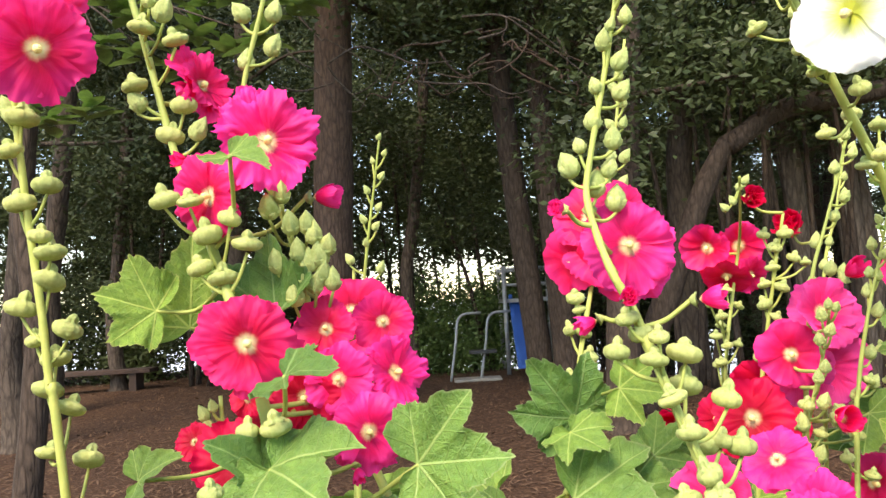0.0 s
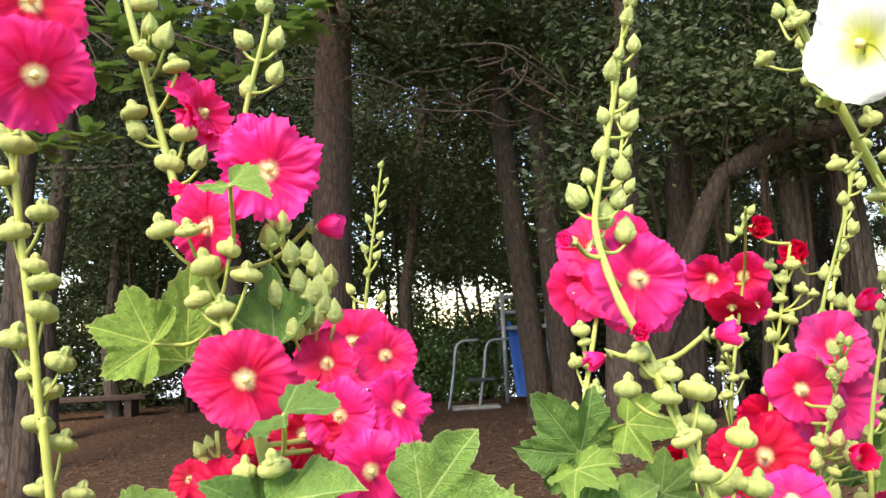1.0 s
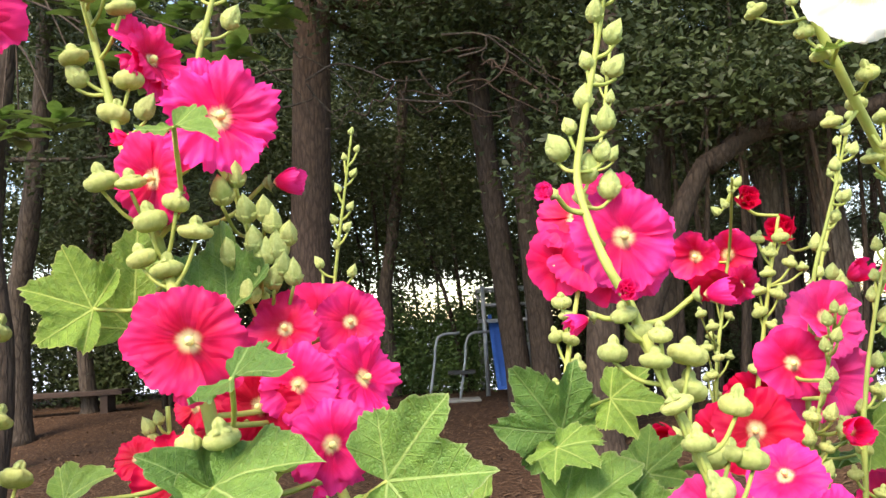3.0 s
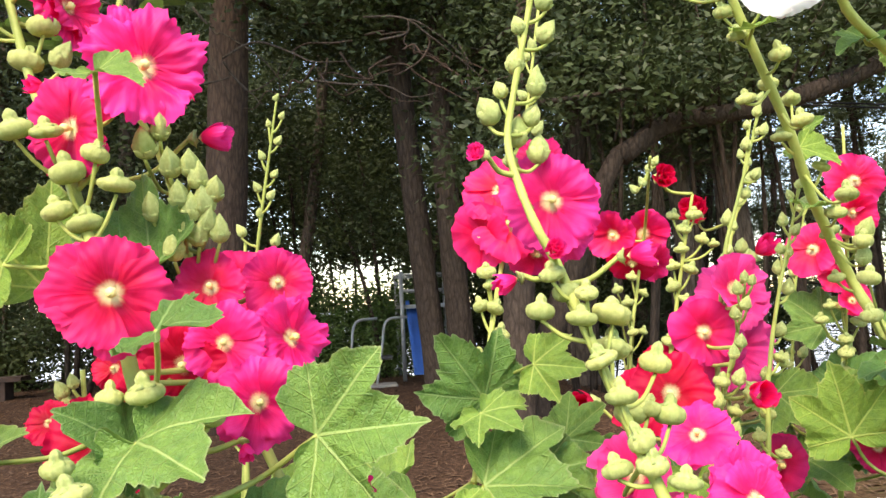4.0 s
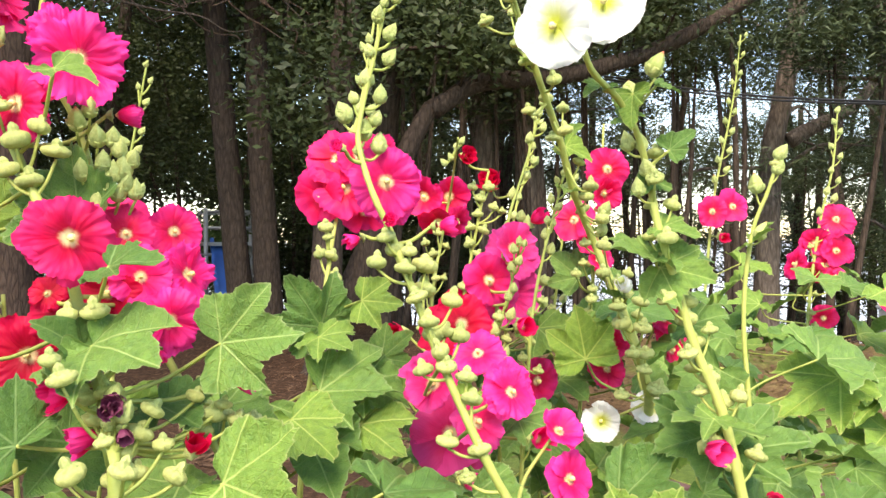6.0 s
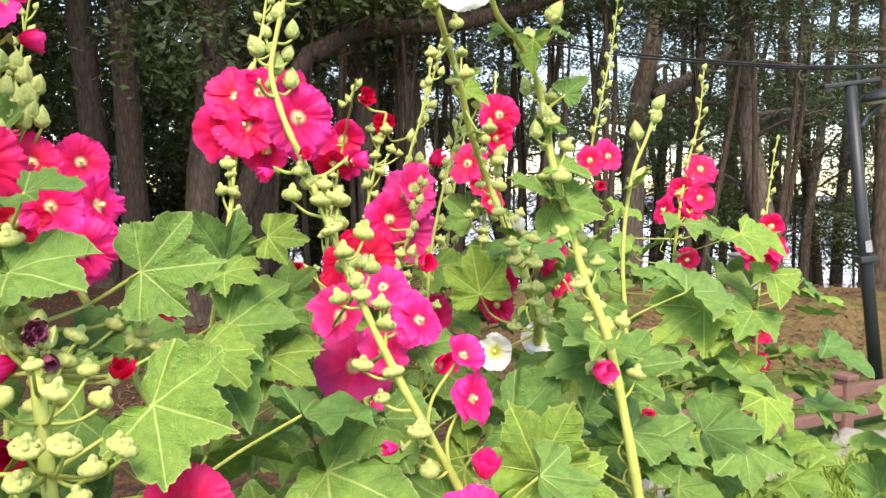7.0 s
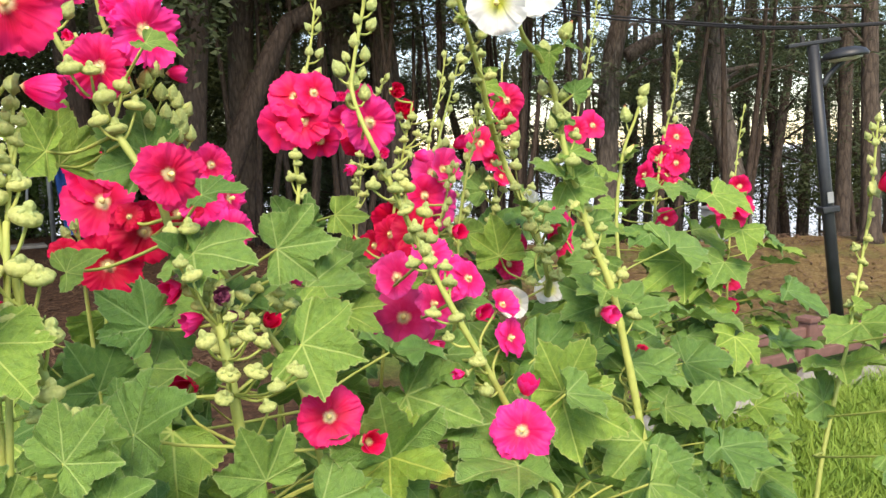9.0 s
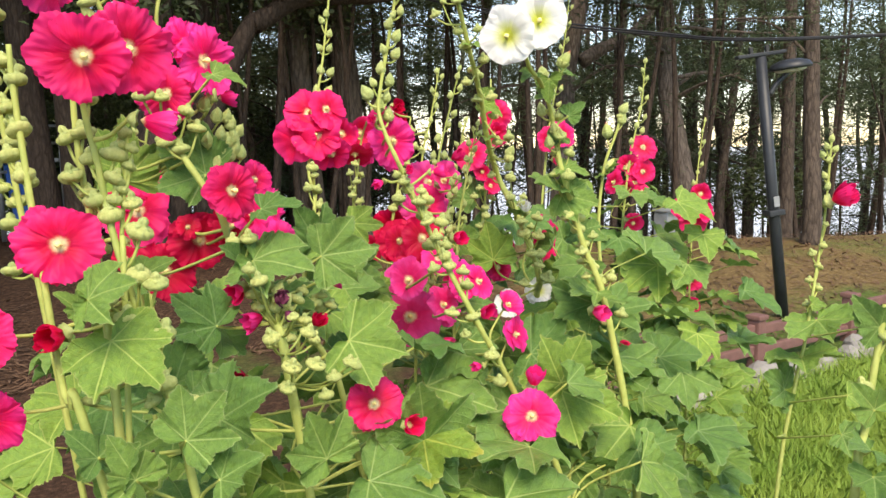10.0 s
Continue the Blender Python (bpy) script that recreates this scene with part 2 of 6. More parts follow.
def tube(line, radii, sides=8, rough=0.0, seed=0):
    rng = np.random.default_rng(seed)
    line = np.array(line, float)
    n = len(line)
    ahead = np.gradient(line, axis=0)
    ahead /= np.linalg.norm(ahead, axis=1)[:, None] + 1e-9
    side = np.cross(ahead, (0.31, 0.9, 0.05))
    side /= np.linalg.norm(side, axis=1)[:, None] + 1e-9
    other = np.cross(ahead, side)
    a = np.arange(sides) * 2 * math.pi / sides
    r = np.asarray(radii)[:, None] * (1 + rough * rng.normal(size=(n, sides)))
    ring = line[:, None] + r[..., None] * (np.cos(a)[None, :, None] * side[:, None] + np.sin(a)[None, :, None] * other[:, None])
    verts = ring.reshape(-1, 3)
    faces = []
    for k in range(n - 1):
        for j in range(sides):
            faces.append((k * sides + j, k * sides + (j + 1) % sides, (k + 1) * sides + (j + 1) % sides, (k + 1) * sides + j))
    faces.append(tuple(range(sides - 1, -1, -1)))
    faces.append(tuple((n - 1) * sides + j for j in range(sides)))
    return verts, faces


def joined(*pieces):
    verts, faces, base = [], [], 0
    for v, f in pieces:
        verts.extend(v)
        faces.extend(tuple(i + base for i in face) for face in f)
        base += len(v)
    return verts, faces


def block(x, y, z, sx, sy, sz, bevel=0.01):
    bm = bmesh.new()
    bmesh.ops.create_cube(bm, size=1, matrix=Matrix.LocRotScale((x, y, z), None, (sx, sy, sz)))
    if bevel:
        bmesh.ops.bevel(bm, geom=bm.edges[:], offset=bevel, segments=2, affect="EDGES", profile=0.6)
    return bm


def toward(p, direction, up=(0, 0, 1), size=1.0):
    """A pose at p whose z axis points along direction."""
    z = Vector(direction).normalized()
    x = Vector(up).cross(z)
    if x.length < 1e-3:
        x = Vector((1, 0, 0)).cross(z)
    x.normalize()
    y = z.cross(x)
    m = Matrix((x, y, z)).transposed().to_4x4()
    return Matrix.Translation(p) @ m @ Matrix.Scale(size, 4)


# ---- ground ----
def rise(x, y):
    """Height of the ground: flat by the bed, a low bank under the trees."""
    d = max(-20.0, min(40.0, y + 0.55 * x))
    bank = 0.3 / (1 + math.exp(-(d - 8.3) / 0.55))
    edge = 14.0 - 3.4 * min(1.0, max(0.0, (x - 2.0) / 4.0))
    bank -= 0.3 * max(0.0, d - edge)
    return bank + 0.05 * noise.noise((x * 0.35, y * 0.35, 0.0)) * min(1, max(0, (d - 2) / 3))


def ground_sheet():
    xs = np.concatenate([[-900, -300, -100, -50, -30], np.arange(-20, 40, 0.5), [45, 60, 100, 300, 900]])
    ys = np.concatenate([[-900, -200, -60, -30, -15, -8], np.arange(-5, 35, 0.5), [40, 60, 100, 300, 900]])
    verts, green, sunlit, faces = [], [], [], []
    for x in xs:
        for y in ys:
            verts.append((x, y, rise(x, y)))
            # how far the sun-bright tan replaces the dark litter, growing with x
            sunlit.append(min(1.0, max(0.0, (x - 3.0) / 2.5)))
            green.append(max(0.0, min(0.5, (x - 1.3 + 1.1 * noise.noise((x * 0.45, y * 0.45, 3.0))) * 0.4)) * (1 if 0.9 * y + 0.35 * x < 5.2 else 0.36 if x > 4 else 0.1))
    n = len(ys)
    for i in range(len(xs) - 1):
        for j in range(n - 1):
            faces.append((i * n + j, (i + 1) * n + j, (i + 1) * n + j + 1, i * n + j + 1))
    tagged(new("ground", mesh_of("ground", verts, faces, GROUND, green=green, sunlit=sunlit)), "brown needle-strewn soil turning to rough grass", "ground", kind="structure")


ground_sheet()


def sea():
    m, nt, b = material("sea_water", 0.6, 0.4)
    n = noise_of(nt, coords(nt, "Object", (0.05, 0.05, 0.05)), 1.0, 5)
    # bright sky and haze are put into this pale water colour
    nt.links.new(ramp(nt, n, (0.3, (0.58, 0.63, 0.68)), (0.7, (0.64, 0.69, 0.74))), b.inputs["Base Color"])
    bumped(nt, b, noise_of(nt, coords(nt, "Object", (0.5, 0.5, 0.5)), 1.0, 5), 0.3, 0.1)
    ring = 48
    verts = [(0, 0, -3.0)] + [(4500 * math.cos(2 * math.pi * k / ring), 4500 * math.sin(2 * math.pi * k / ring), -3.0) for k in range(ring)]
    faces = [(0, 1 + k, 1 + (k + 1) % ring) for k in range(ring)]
    tagged(new("water", mesh_of("water", verts, faces, m, False)), "sea beyond the grove, haze put into its pale colour", "water", kind="structure")


sea()

# ---- hollyhock pieces ----
def petal_mesh(name, mat, seed, frill, cup, half_width=55, fine=True):
    rng = random.Random(seed)
    rows, cols = (13, 53) if fine else (9, 37)
    ph = [rng.uniform(0, 6.3) for _ in range(8)]
    teeth = [rng.uniform(-1, 1) + 0.7 * (-1) ** (k // 2) for k in range(cols)]
    verts, along, uv, faces = [], [], [], []
    for i in range(rows):
        r = (i / (rows - 1)) ** 0.8
        for j in range(cols):
            s = 2 * j / (cols - 1) - 1
            wide = radians(half_width) * min(1.0, 0.45 + 1.5 * r) * (1 - 0.06 * r ** 4)
            edge = 1 - 0.09 * s ** 4 + 0.1 * noise.noise((1.6 * s, 0.0, seed * 2.3)) - 0.03 * math.exp(-(s / 0.12) ** 2)
            edge += frill * (0.024 * math.sin(7 * s + ph[0]) + 0.012 * math.sin(23 * s + ph[1]) + 0.013 * teeth[j])
            a, q = s * wide, 0.5 * r * (1 - (1 - edge) * r ** 3)
            lift = cup * 0.5 * r ** 1.25 - 0.07 * r ** 3
            ruffle = 0.026 * math.sin(6 * s + ph[2]) + 0.01 * math.sin(13 * s + ph[3] + 3 * r) + 0.004 * math.sin(31 * s + ph[4] + 2 * r)
            wave = frill * r ** 5 * ruffle + 0.09 * (0.3 + 0.7 * frill) * r * r * noise.noise((2.1 * s, 1.8 * r, seed * 1.7)) + 0.03 * frill * r * r * noise.noise((6 * s, 4 * r, seed))
            pleat = (0.4 + frill) * 0.0012 * r * noise.noise((9 * s, 2.2 * r, seed + 9))
            wave += 0.012 * r * math.sin(3 * s + ph[5] + 3 * r) + pleat
            lift += 0.01 * s * r
            verts.append((q * math.cos(a) * (1 - 0.45 * cup * r), q * math.sin(a) * (1 - 0.3 * cup * r), lift + wave))
            along.append(r)
            uv.append((0.5 + 0.5 * s * (0.3 + 0.7 * r), r))
    for i in range(rows - 1):
        for j in range(cols - 1):
            k = i * cols + j
            faces.append((k, k + cols, k + cols + 1, k + 1))
    return mesh_of(name, verts, faces, mat, along=along, uv=uv)


FORMS = {"smooth": (0.45, 0.26), "open": (0.6, 0.2), "flared": (1.15, 0.14), "cupped": (0.9, 0.5), "frill": (1.15, 0.14), "ruffled": (2.1, 0.16), "double": (1.9, 0.26), "half": (0.9, 1.2), "rose": (1.3, 0.95)}
petal_store = {}


def petal_of(colour, form, k):
    key = (colour, form, k)
    if key not in petal_store:
        frill, cup = FORMS[form]
        petal_store[key] = petal_mesh("petal", PETALS[colour], k * 13 + len(form), frill, cup + 0.03 * (k % 4 - 1), fine=form not in ("open", "flared", "cupped", "half"))
    return petal_store[key]


def lathe(name, mat, profile, sides, lobes=0, depth=0.0, twist=0.0):
    """A turned shape, with lobes round it; along runs from its base to its tip."""
    verts, faces, along = [], [], []
    for i, (r, z, w) in enumerate(profile):
        for j in range(sides):
            a = 2 * math.pi * j / sides
            fold = 1.6 * abs(math.cos(0.5 * lobes * a + twist * z)) - 0.9
            q = r * (1 + depth * w * fold)
            verts.append((q * math.cos(a), q * math.sin(a), z + 0.06 * w * math.cos(lobes * a) * depth))
            along.append(i / (len(profile) - 1))
    for i in range(len(profile) - 1):
        for j in range(sides):
            faces.append((i * sides + j, i * sides + (j + 1) % sides, (i + 1) * sides + (j + 1) % sides, (i + 1) * sides + j))
    faces.append(tuple(range(sides - 1, -1, -1)))
    faces.append(tuple((len(profile) - 1) * sides + j for j in range(sides)))
    return mesh_of(name, verts, faces, mat, along=along)


CALYX = lathe("calyx", BUD, [(0.015, -0.2, 0), (0.05, -0.19, 0), (0.11, -0.13, 0.3), (0.13, -0.08, 0.6), (0.17, -0.05, 1), (0.02, -0.07, 0)], 15, 5, 0.3)
STAMENS = lathe("stamen", STAMEN, [(0.03, 0.0, 0), (0.032, 0.06, 0.3), (0.055, 0.1, 1), (0.062, 0.14, 1), (0.045, 0.18, 1), (0.012, 0.2, 0)], 12, 6, 0.22, 40)
POD_BODY = lathe("seed_pod", POD, [(0.08, -0.3, 0), (0.26, -0.29, 0.3), (0.42, -0.22, 0.8), (0.5, -0.1, 1), (0.515, 0.02, 1), (0.47, 0.13, 1), (0.36, 0.2, 0.9), (0.2, 0.235, 0.5), (0.02, 0.24, 0)], 40, 10, 0.06)
POD_FLAT = lathe("seed_pod", POD, [(0.08, -0.25, 0), (0.3, -0.245, 0.3), (0.46, -0.17, 0.8), (0.535, -0.06, 1), (0.54, 0.03, 1), (0.48, 0.12, 1), (0.34, 0.17, 0.8), (0.02, 0.19, 0)], 40, 8, 0.07)
SEPALS = lathe("sepal", BUD, [(0.34, 0.14, 1.5), (0.27, 0.215, 1.4), (0.2, 0.25, 1.0), (0.17, 0.3, 1.0), (0.18, 0.38, 1.0), (0.14, 0.46, 1.0), (0.07, 0.54, 0.6), (0.01, 0.57, 0)], 30, 5, 0.26, 2.2)
BRACTS = lathe("bract", BUD, [(0.1, -0.52, 0), (0.3, -0.47, 0.4), (0.45, -0.32, 0.8), (0.5, -0.16, 1.3), (0.49, -0.06, 1.9), (0.45, -0.08, 1.9)], 25, 6, 0.15)
BUD_BODY = lathe("bud", BUD, [(0.08, -0.5, 0), (0.26, -0.45, 0.2), (0.42, -0.28, 0.6), (0.47, -0.05, 1), (0.4, 0.2, 1), (0.24, 0.42, 0.8), (0.1, 0.58, 0.3), (0.02, 0.68, 0)], 20, 5, 0.2, 0.6)
BUD_RED = green_material("opening_bud", (0.5, 0.56, 0.2), (0.36, 0.43, 0.12), 5.0, tip=(0.6, 0.01, 0.06))
BUD_OPENING = lathe("bud", BUD_RED, [(0.08, -0.5, 0), (0.28, -0.45, 0.2), (0.43, -0.28, 0.6), (0.46, -0.05, 1), (0.38, 0.2, 1), (0.24, 0.42, 0.8), (0.1, 0.58, 0.3), (0.02, 0.68, 0)], 20, 5, 0.2, 1.5)


def leaf_mesh(name, mat, seed, lobes=((0, 1.0), (50, 0.86), (98, 0.62)), fill=0.6, rings=13, segs=136):
    """A palmate blade with pointed lobes and a toothed edge, its stalk at the origin."""
    rng = random.Random(seed)
    peaks = []
    for a, r in lobes:
        peaks.append((radians(a) + rng.uniform(-0.08, 0.08), r * rng.uniform(0.9, 1.08)))
        if a:
            peaks.append((-radians(a) + rng.uniform(-0.08, 0.08), r * rng.uniform(0.84, 1.08)))
    angles = list(np.linspace(-radians(138), radians(138), segs))
    for p, _ in peaks:
        angles += [p, p - 0.035, p + 0.035]
    angles.sort()
    verts, run, off, along, faces = [], [], [], [], []
    ph = [rng.uniform(0, 6.3) for _ in range(6)]
    droop, cupped, twist = rng.uniform(0.06, 0.24), rng.uniform(-0.14, 0.2), rng.uniform(-0.16, 0.16)
    bite = rng.uniform(-1.4, 1.4)
    for a in angles:
        reach = max(r * (fill + (1 - fill) * max(0.0, 1 - abs(a - p) / 0.5) ** 0.9) for p, r in peaks)
        tooth = (a * 9.5 + 0.35 * math.sin(5 * a + ph[3])) % 1
        reach *= 1 + 0.05 * (abs(tooth - 0.62) * 1.8 - 0.5) + 0.016 * math.sin(47 * a + ph[0]) + 0.012 * math.sin(83 * a + ph[5])
        reach *= 1 - 0.1 * math.exp(-((a - bite) / 0.1) ** 2)
        if abs(a) > radians(104):
            reach *= 1 - 0.8 * (abs(a) - radians(104)) / radians(34)
        p0 = min(peaks, key=lambda q: abs(a - q[0]))[0]
        for i in range(rings):
            t = i / (rings - 1)
            r = reach * t
            x, y = r * math.sin(a), r * math.cos(a)
            o = abs(r * math.sin(a - p0))
            q = r * math.cos(a - p0)
            z = 0.06 * math.sin(min(1.57, o * 7)) * t
            z += 0.05 * t ** 2 * math.sin(5 * a + ph[1]) + 0.03 * t ** 3 * math.sin(11 * a + ph[2]) + 0.02 * t ** 4 * math.sin(23 * a + ph[4])
            z += 0.06 * noise.noise((x * 2.2, y * 2.2, seed)) * t + 0.016 * noise.noise((x * 8, y * 8, seed))
            z += 0.10 * t - droop * y * abs(y) - cupped * x * x + twist * x * y
            verts.append((x, y, z))
            run.append(q)
            off.append(o)
            along.append(t)
    for j in range(len(angles) - 1):
        for i in range(rings - 1):
            k = j * rings + i
            faces.append((k, k + 1, k + rings + 1, k + rings))
    return mesh_of(name, verts, faces, mat, run=run, off=off, along=along)


SHARP, ROUND = ((0, 1.0), (45, 0.84), (90, 0.52)), ((0, 1.0), (50, 0.92), (98, 0.68))
LEAVES = [leaf_mesh("leaf", LEAF, 3 + k, ROUND if k % 3 == 0 else SHARP, 0.66 if k % 3 == 0 else 0.56) for k in range(9)]
LOW_LEAVES = [leaf_mesh("leaf", LEAF, 23 + k, ROUND if k % 2 else SHARP, 0.64 if k % 2 else 0.57, 9, 84) for k in range(9)]
SMALL_LEAVES = [leaf_mesh("leaf", LEAF, 40 + k, ((0, 1.0), (45, 0.6), (100, 0.36)), 0.55, 10, 90) for k in range(4)]
YELLOW_LEAF = leaf_mesh("leaf", LEAF_YELLOW, 31)

draw = random.Random(11)
lines = {}


def hollyhock(label, r0, r1, points):
    base = Vector(points[0])
    ob = tagged(new("hollyhock"), label, "hollyhock", "hollyhocks in the bed")
    ob.location = base
    line = curve_points([Vector(p) - base for p in points], 7)
    span = np.linspace(0, 1, len(line))
    radii = 0.8 * r0 + (0.75 * r1 - 0.8 * r0) * span ** 0.9
    radii *= 1 + 0.05 * np.sin(span * 110)
    verts, faces = tube(line, radii, 9, 0.03, len(label))
    place("stem", mesh_of("stem", verts, faces, STEM), ob)
    lines[ob.name] = (line, radii)
    return ob


def stalk(plant, p, drop, r, behind=0.0):
    """A thin stalk from the stem to p, leaving the stem a little below it."""
    line, radii = lines[plant.name]
    p = np.array(p)
    q = p - (0, 0, drop)
    k = int(np.argmin(np.linalg.norm(line - q, axis=1)))
    a = line[k]
    reach = np.linalg.norm(p - a)
    mid = a * 0.45 + p * 0.55 + np.array((0, behind * reach, -0.12 * reach))
    way = curve_points([a, mid, p], 4)
    return way, tube(way, np.linspace(r * 1.25, r, len(way)), 6)


def local(plant, p):
    return Vector(p) - plant.location


def flower(plant, p, size, colour, yaw, pitch, form):
    p = local(plant, p)
    if form == "open":
        form = draw.choice(("open", "flared", "cupped"))
        yaw, pitch = yaw + draw.uniform(-20, 20), pitch + draw.uniform(-14, 16)
    yaw, pitch = radians(yaw), radians(pitch)
    ahead = Vector((math.sin(yaw) * math.cos(pitch), -math.cos(yaw) * math.cos(pitch), math.sin(pitch)))
    spin = Matrix.Rotation(draw.uniform(0, 6.28), 4, "Z")
    head = place("flower", CALYX, plant, toward(p - ahead * size * 0.04, ahead, size=size) @ spin)
    for k in range(5):
        turn = Matrix.Rotation(k * 2 * math.pi / 5 + draw.uniform(-0.1, 0.1), 4, "Z") @ Matrix.Rotation(draw.uniform(-0.2, 0.1), 4, "Y") @ Matrix.Scale(draw.uniform(0.9, 1.1), 4)
        place("petal", petal_of(colour, form, (k * 3 + int(size * 1000)) % 7), head, Matrix.Translation((0, 0, 0.006 * (k % 2))) @ turn)
    if form in ("double", "rose"):
        for k in range(5):
            turn = Matrix.Rotation(k * 2 * math.pi / 5 + 0.6, 4, "Z") @ Matrix.Rotation(draw.uniform(-0.4, -0.12) * (1.8 if form == "rose" else 1.0), 4, "Y") @ Matrix.Scale(0.78, 4)
            place("petal", petal_of(colour, form, k % 4), head, Matrix.Translation((0, 0, 0.03)) @ turn)
    if form != "half":
        place("stamen", STAMENS, head, Matrix.Translation((0, 0, 0.01)) @ Matrix.Scale(0.62, 4), "pale yellow stamen column")
    way, (v, f) = stalk(plant, p - ahead * size * 0.2, 0.01, 0.0022, 0.2)
    place("flower_stalk", mesh_of("flower_stalk", v, f, STEM), plant)


def pod(plant, p, size):
    size *= 0.82
    p = local(plant, p)
    way, (v, f) = stalk(plant, p - Vector((0, 0, size * 0.3)), 0.028, 0.0017)
    place("pod_stalk", mesh_of("pod_stalk", v, f, STEM), plant)
    out = Vector(way[-1] - way[0])
    out.z = 0
    lean = Vector((0, 0, 1)) + out.normalized() * draw.uniform(0.0, 0.5) + Vector((draw.uniform(-0.3, 0.3), draw.uniform(-0.25, 0.2), 0))
    body = place("seed_pod", draw.choice((POD_BODY, POD_FLAT)), plant, toward(p, lean, size=size * draw.uniform(0.92, 1.08)) @ Matrix.Rotation(draw.uniform(0, 6), 4, "Z") @ Matrix.Diagonal((1, draw.uniform(0.84, 1.0), draw.uniform(0.9, 1.15), 1)))
    place("sepal", SEPALS, body, Matrix.Rotation(draw.uniform(0, 1.2), 4, "Z") @ Matrix.Rotation(draw.uniform(-0.15, 0.15), 4, "X") @ Matrix.Scale(draw.uniform(0.85, 1.1), 4, (0, 0, 1)))


def bud(plant, p, size):
    p = local(plant, p)
    way, (v, f) = stalk(plant, p - Vector((0, 0, size * 0.4)), 0.016, 0.0016)
    place("bud_stalk", mesh_of("bud_stalk", v, f, STEM), plant)
    out = Vector(way[-1] - way[0])
    out.z = 0
    if out.length > 1e-4:
        out.normalize()
    lean = Vector((0, 0, 1)) + out * draw.uniform(0.1, 0.9) + Vector((draw.uniform(-0.2, 0.2), draw.uniform(-0.2, 0.1), 0))
    size *= 0.68
    body = place("bud", BUD_OPENING if size > 0.022 and draw.random() < 0.5 else BUD_BODY, plant, toward(p, lean, size=size * 0.95) @ Matrix.Rotation(draw.uniform(0, 6), 4, "Z") @ Matrix.Diagonal((0.92, 0.92, 1.18, 1)))
    place("bract", BRACTS, body)


def leaf(plant, base, tip, normal, tint="", low=False):
    base, tip = local(plant, base), local(plant, tip)
    ahead = tip - base
    size = 1.0 * ahead.length
    y = ahead.normalized()
    z = Vector(normal)
    z = (z - y * z.dot(y)).normalized()
    x = y.cross(z)
    m = Matrix.Translation(base) @ Matrix((x, y, z)).transposed().to_4x4() @ Matrix.Scale(size, 4)
    me = YELLOW_LEAF if tint else draw.choice(SMALL_LEAVES if size < 0.06 else LOW_LEAVES if low else LEAVES)
    blade = place("leaf", me, plant, m, "yellowing lobed leaf" if tint else "")
    way, (v, f) = stalk(plant, base, min(0.05, size * 0.45), 0.002, 0.3)
    place("leaf_stalk", mesh_of("leaf_stalk", v, f, STEM), plant)
    return blade


def basal_leaves(plant, count, low, high, size, seed):
    """Lower leaves of a plant, all round its stem."""
    rng = random.Random(seed)
    line, radii = lines[plant.name]
    for k in range(count):
        h = low + (high - low) * (k + rng.random()) / count
        i = int(np.argmin(abs(line[:, 2] - h)))
        a = k * 2.4 + rng.uniform(-0.5, 0.5)
        out = Vector((math.cos(a), math.sin(a), 0))
        s = size * rng.uniform(0.75, 1.25)
        reach = s * rng.uniform(0.7, 1.5)
        b = Vector(line[i]) + out * reach + Vector((0, 0, reach * rng.uniform(0.1, 0.6)))
        t = b + (out + Vector((rng.uniform(-0.5, 0.5), rng.uniform(-0.5, 0.5), rng.uniform(-0.9, 0.1)))).normalized() * s
        n = Vector((rng.uniform(-0.4, 0.2), rng.uniform(-0.8, 0.0), 1.0))
        leaf(plant, b + plant.location, t + plant.location, n, low=True)


# ---- hollyhocks ----
tall_red = hollyhock("tall red hollyhock with frilled blooms and ripe pods", 0.01, 0.004,
    [(-0.062, 0.396, 0.000), (-0.085, 0.464, 0.538), (-0.124, 0.575, 1.196), (-0.132, 0.620, 1.290), (-0.157, 0.686, 1.387), (-0.173, 0.700, 1.448), (-0.208, 0.743, 1.528), (-0.240, 0.776, 1.602), (-0.269, 0.800, 1.664), (-0.302, 0.819, 1.779), (-0.336, 0.836, 1.907), (-0.349, 0.833, 2.043)])
flower(tall_red, (-0.166, 0.652, 1.474), 0.096, "red", 17, -1, "frill")
flower(tall_red, (-0.103, 0.739, 1.432), 0.072, "magenta", 4, 8, "frill")
flower(tall_red, (-0.074, 0.715, 1.385), 0.078, "magenta", 15, 2, "frill")
flower(tall_red, (-0.136, 0.741, 1.416), 0.075, "dark", -3, -1, "frill")
flower(tall_red, (-0.117, 0.771, 1.479), 0.072, "red", -10, 19, "frill")
flower(tall_red, (-0.064, 0.813, 1.482), 0.066, "crimson", 10, 9, "frill")
flower(tall_red, (-0.050, 0.776, 1.432), 0.08, "magenta", 48, 13, "ruffled")
flower(tall_red, (-0.163, 0.748, 1.665), 0.108, "magenta", 26, 4, "ruffled")
flower(tall_red, (-0.179, 0.776, 1.694), 0.084, "magenta", 14, 20, "ruffled")
flower(tall_red, (-0.223, 0.749, 1.614), 0.091, "crimson", -30, -5, "frill")
flower(tall_red, (-0.250, 0.832, 1.748), 0.096, "crimson", 62, 16, "double")
flower(tall_red, (-0.126, 0.794, 1.614), 0.048, "magenta", 84, 2, "half")
flower(tall_red, (-0.248, 0.770, 1.655), 0.030, "crimson", -42, -1, "half")
flower(tall_red, (-0.196, 0.766, 1.415), 0.041, "dark", -14, 14, "frill")
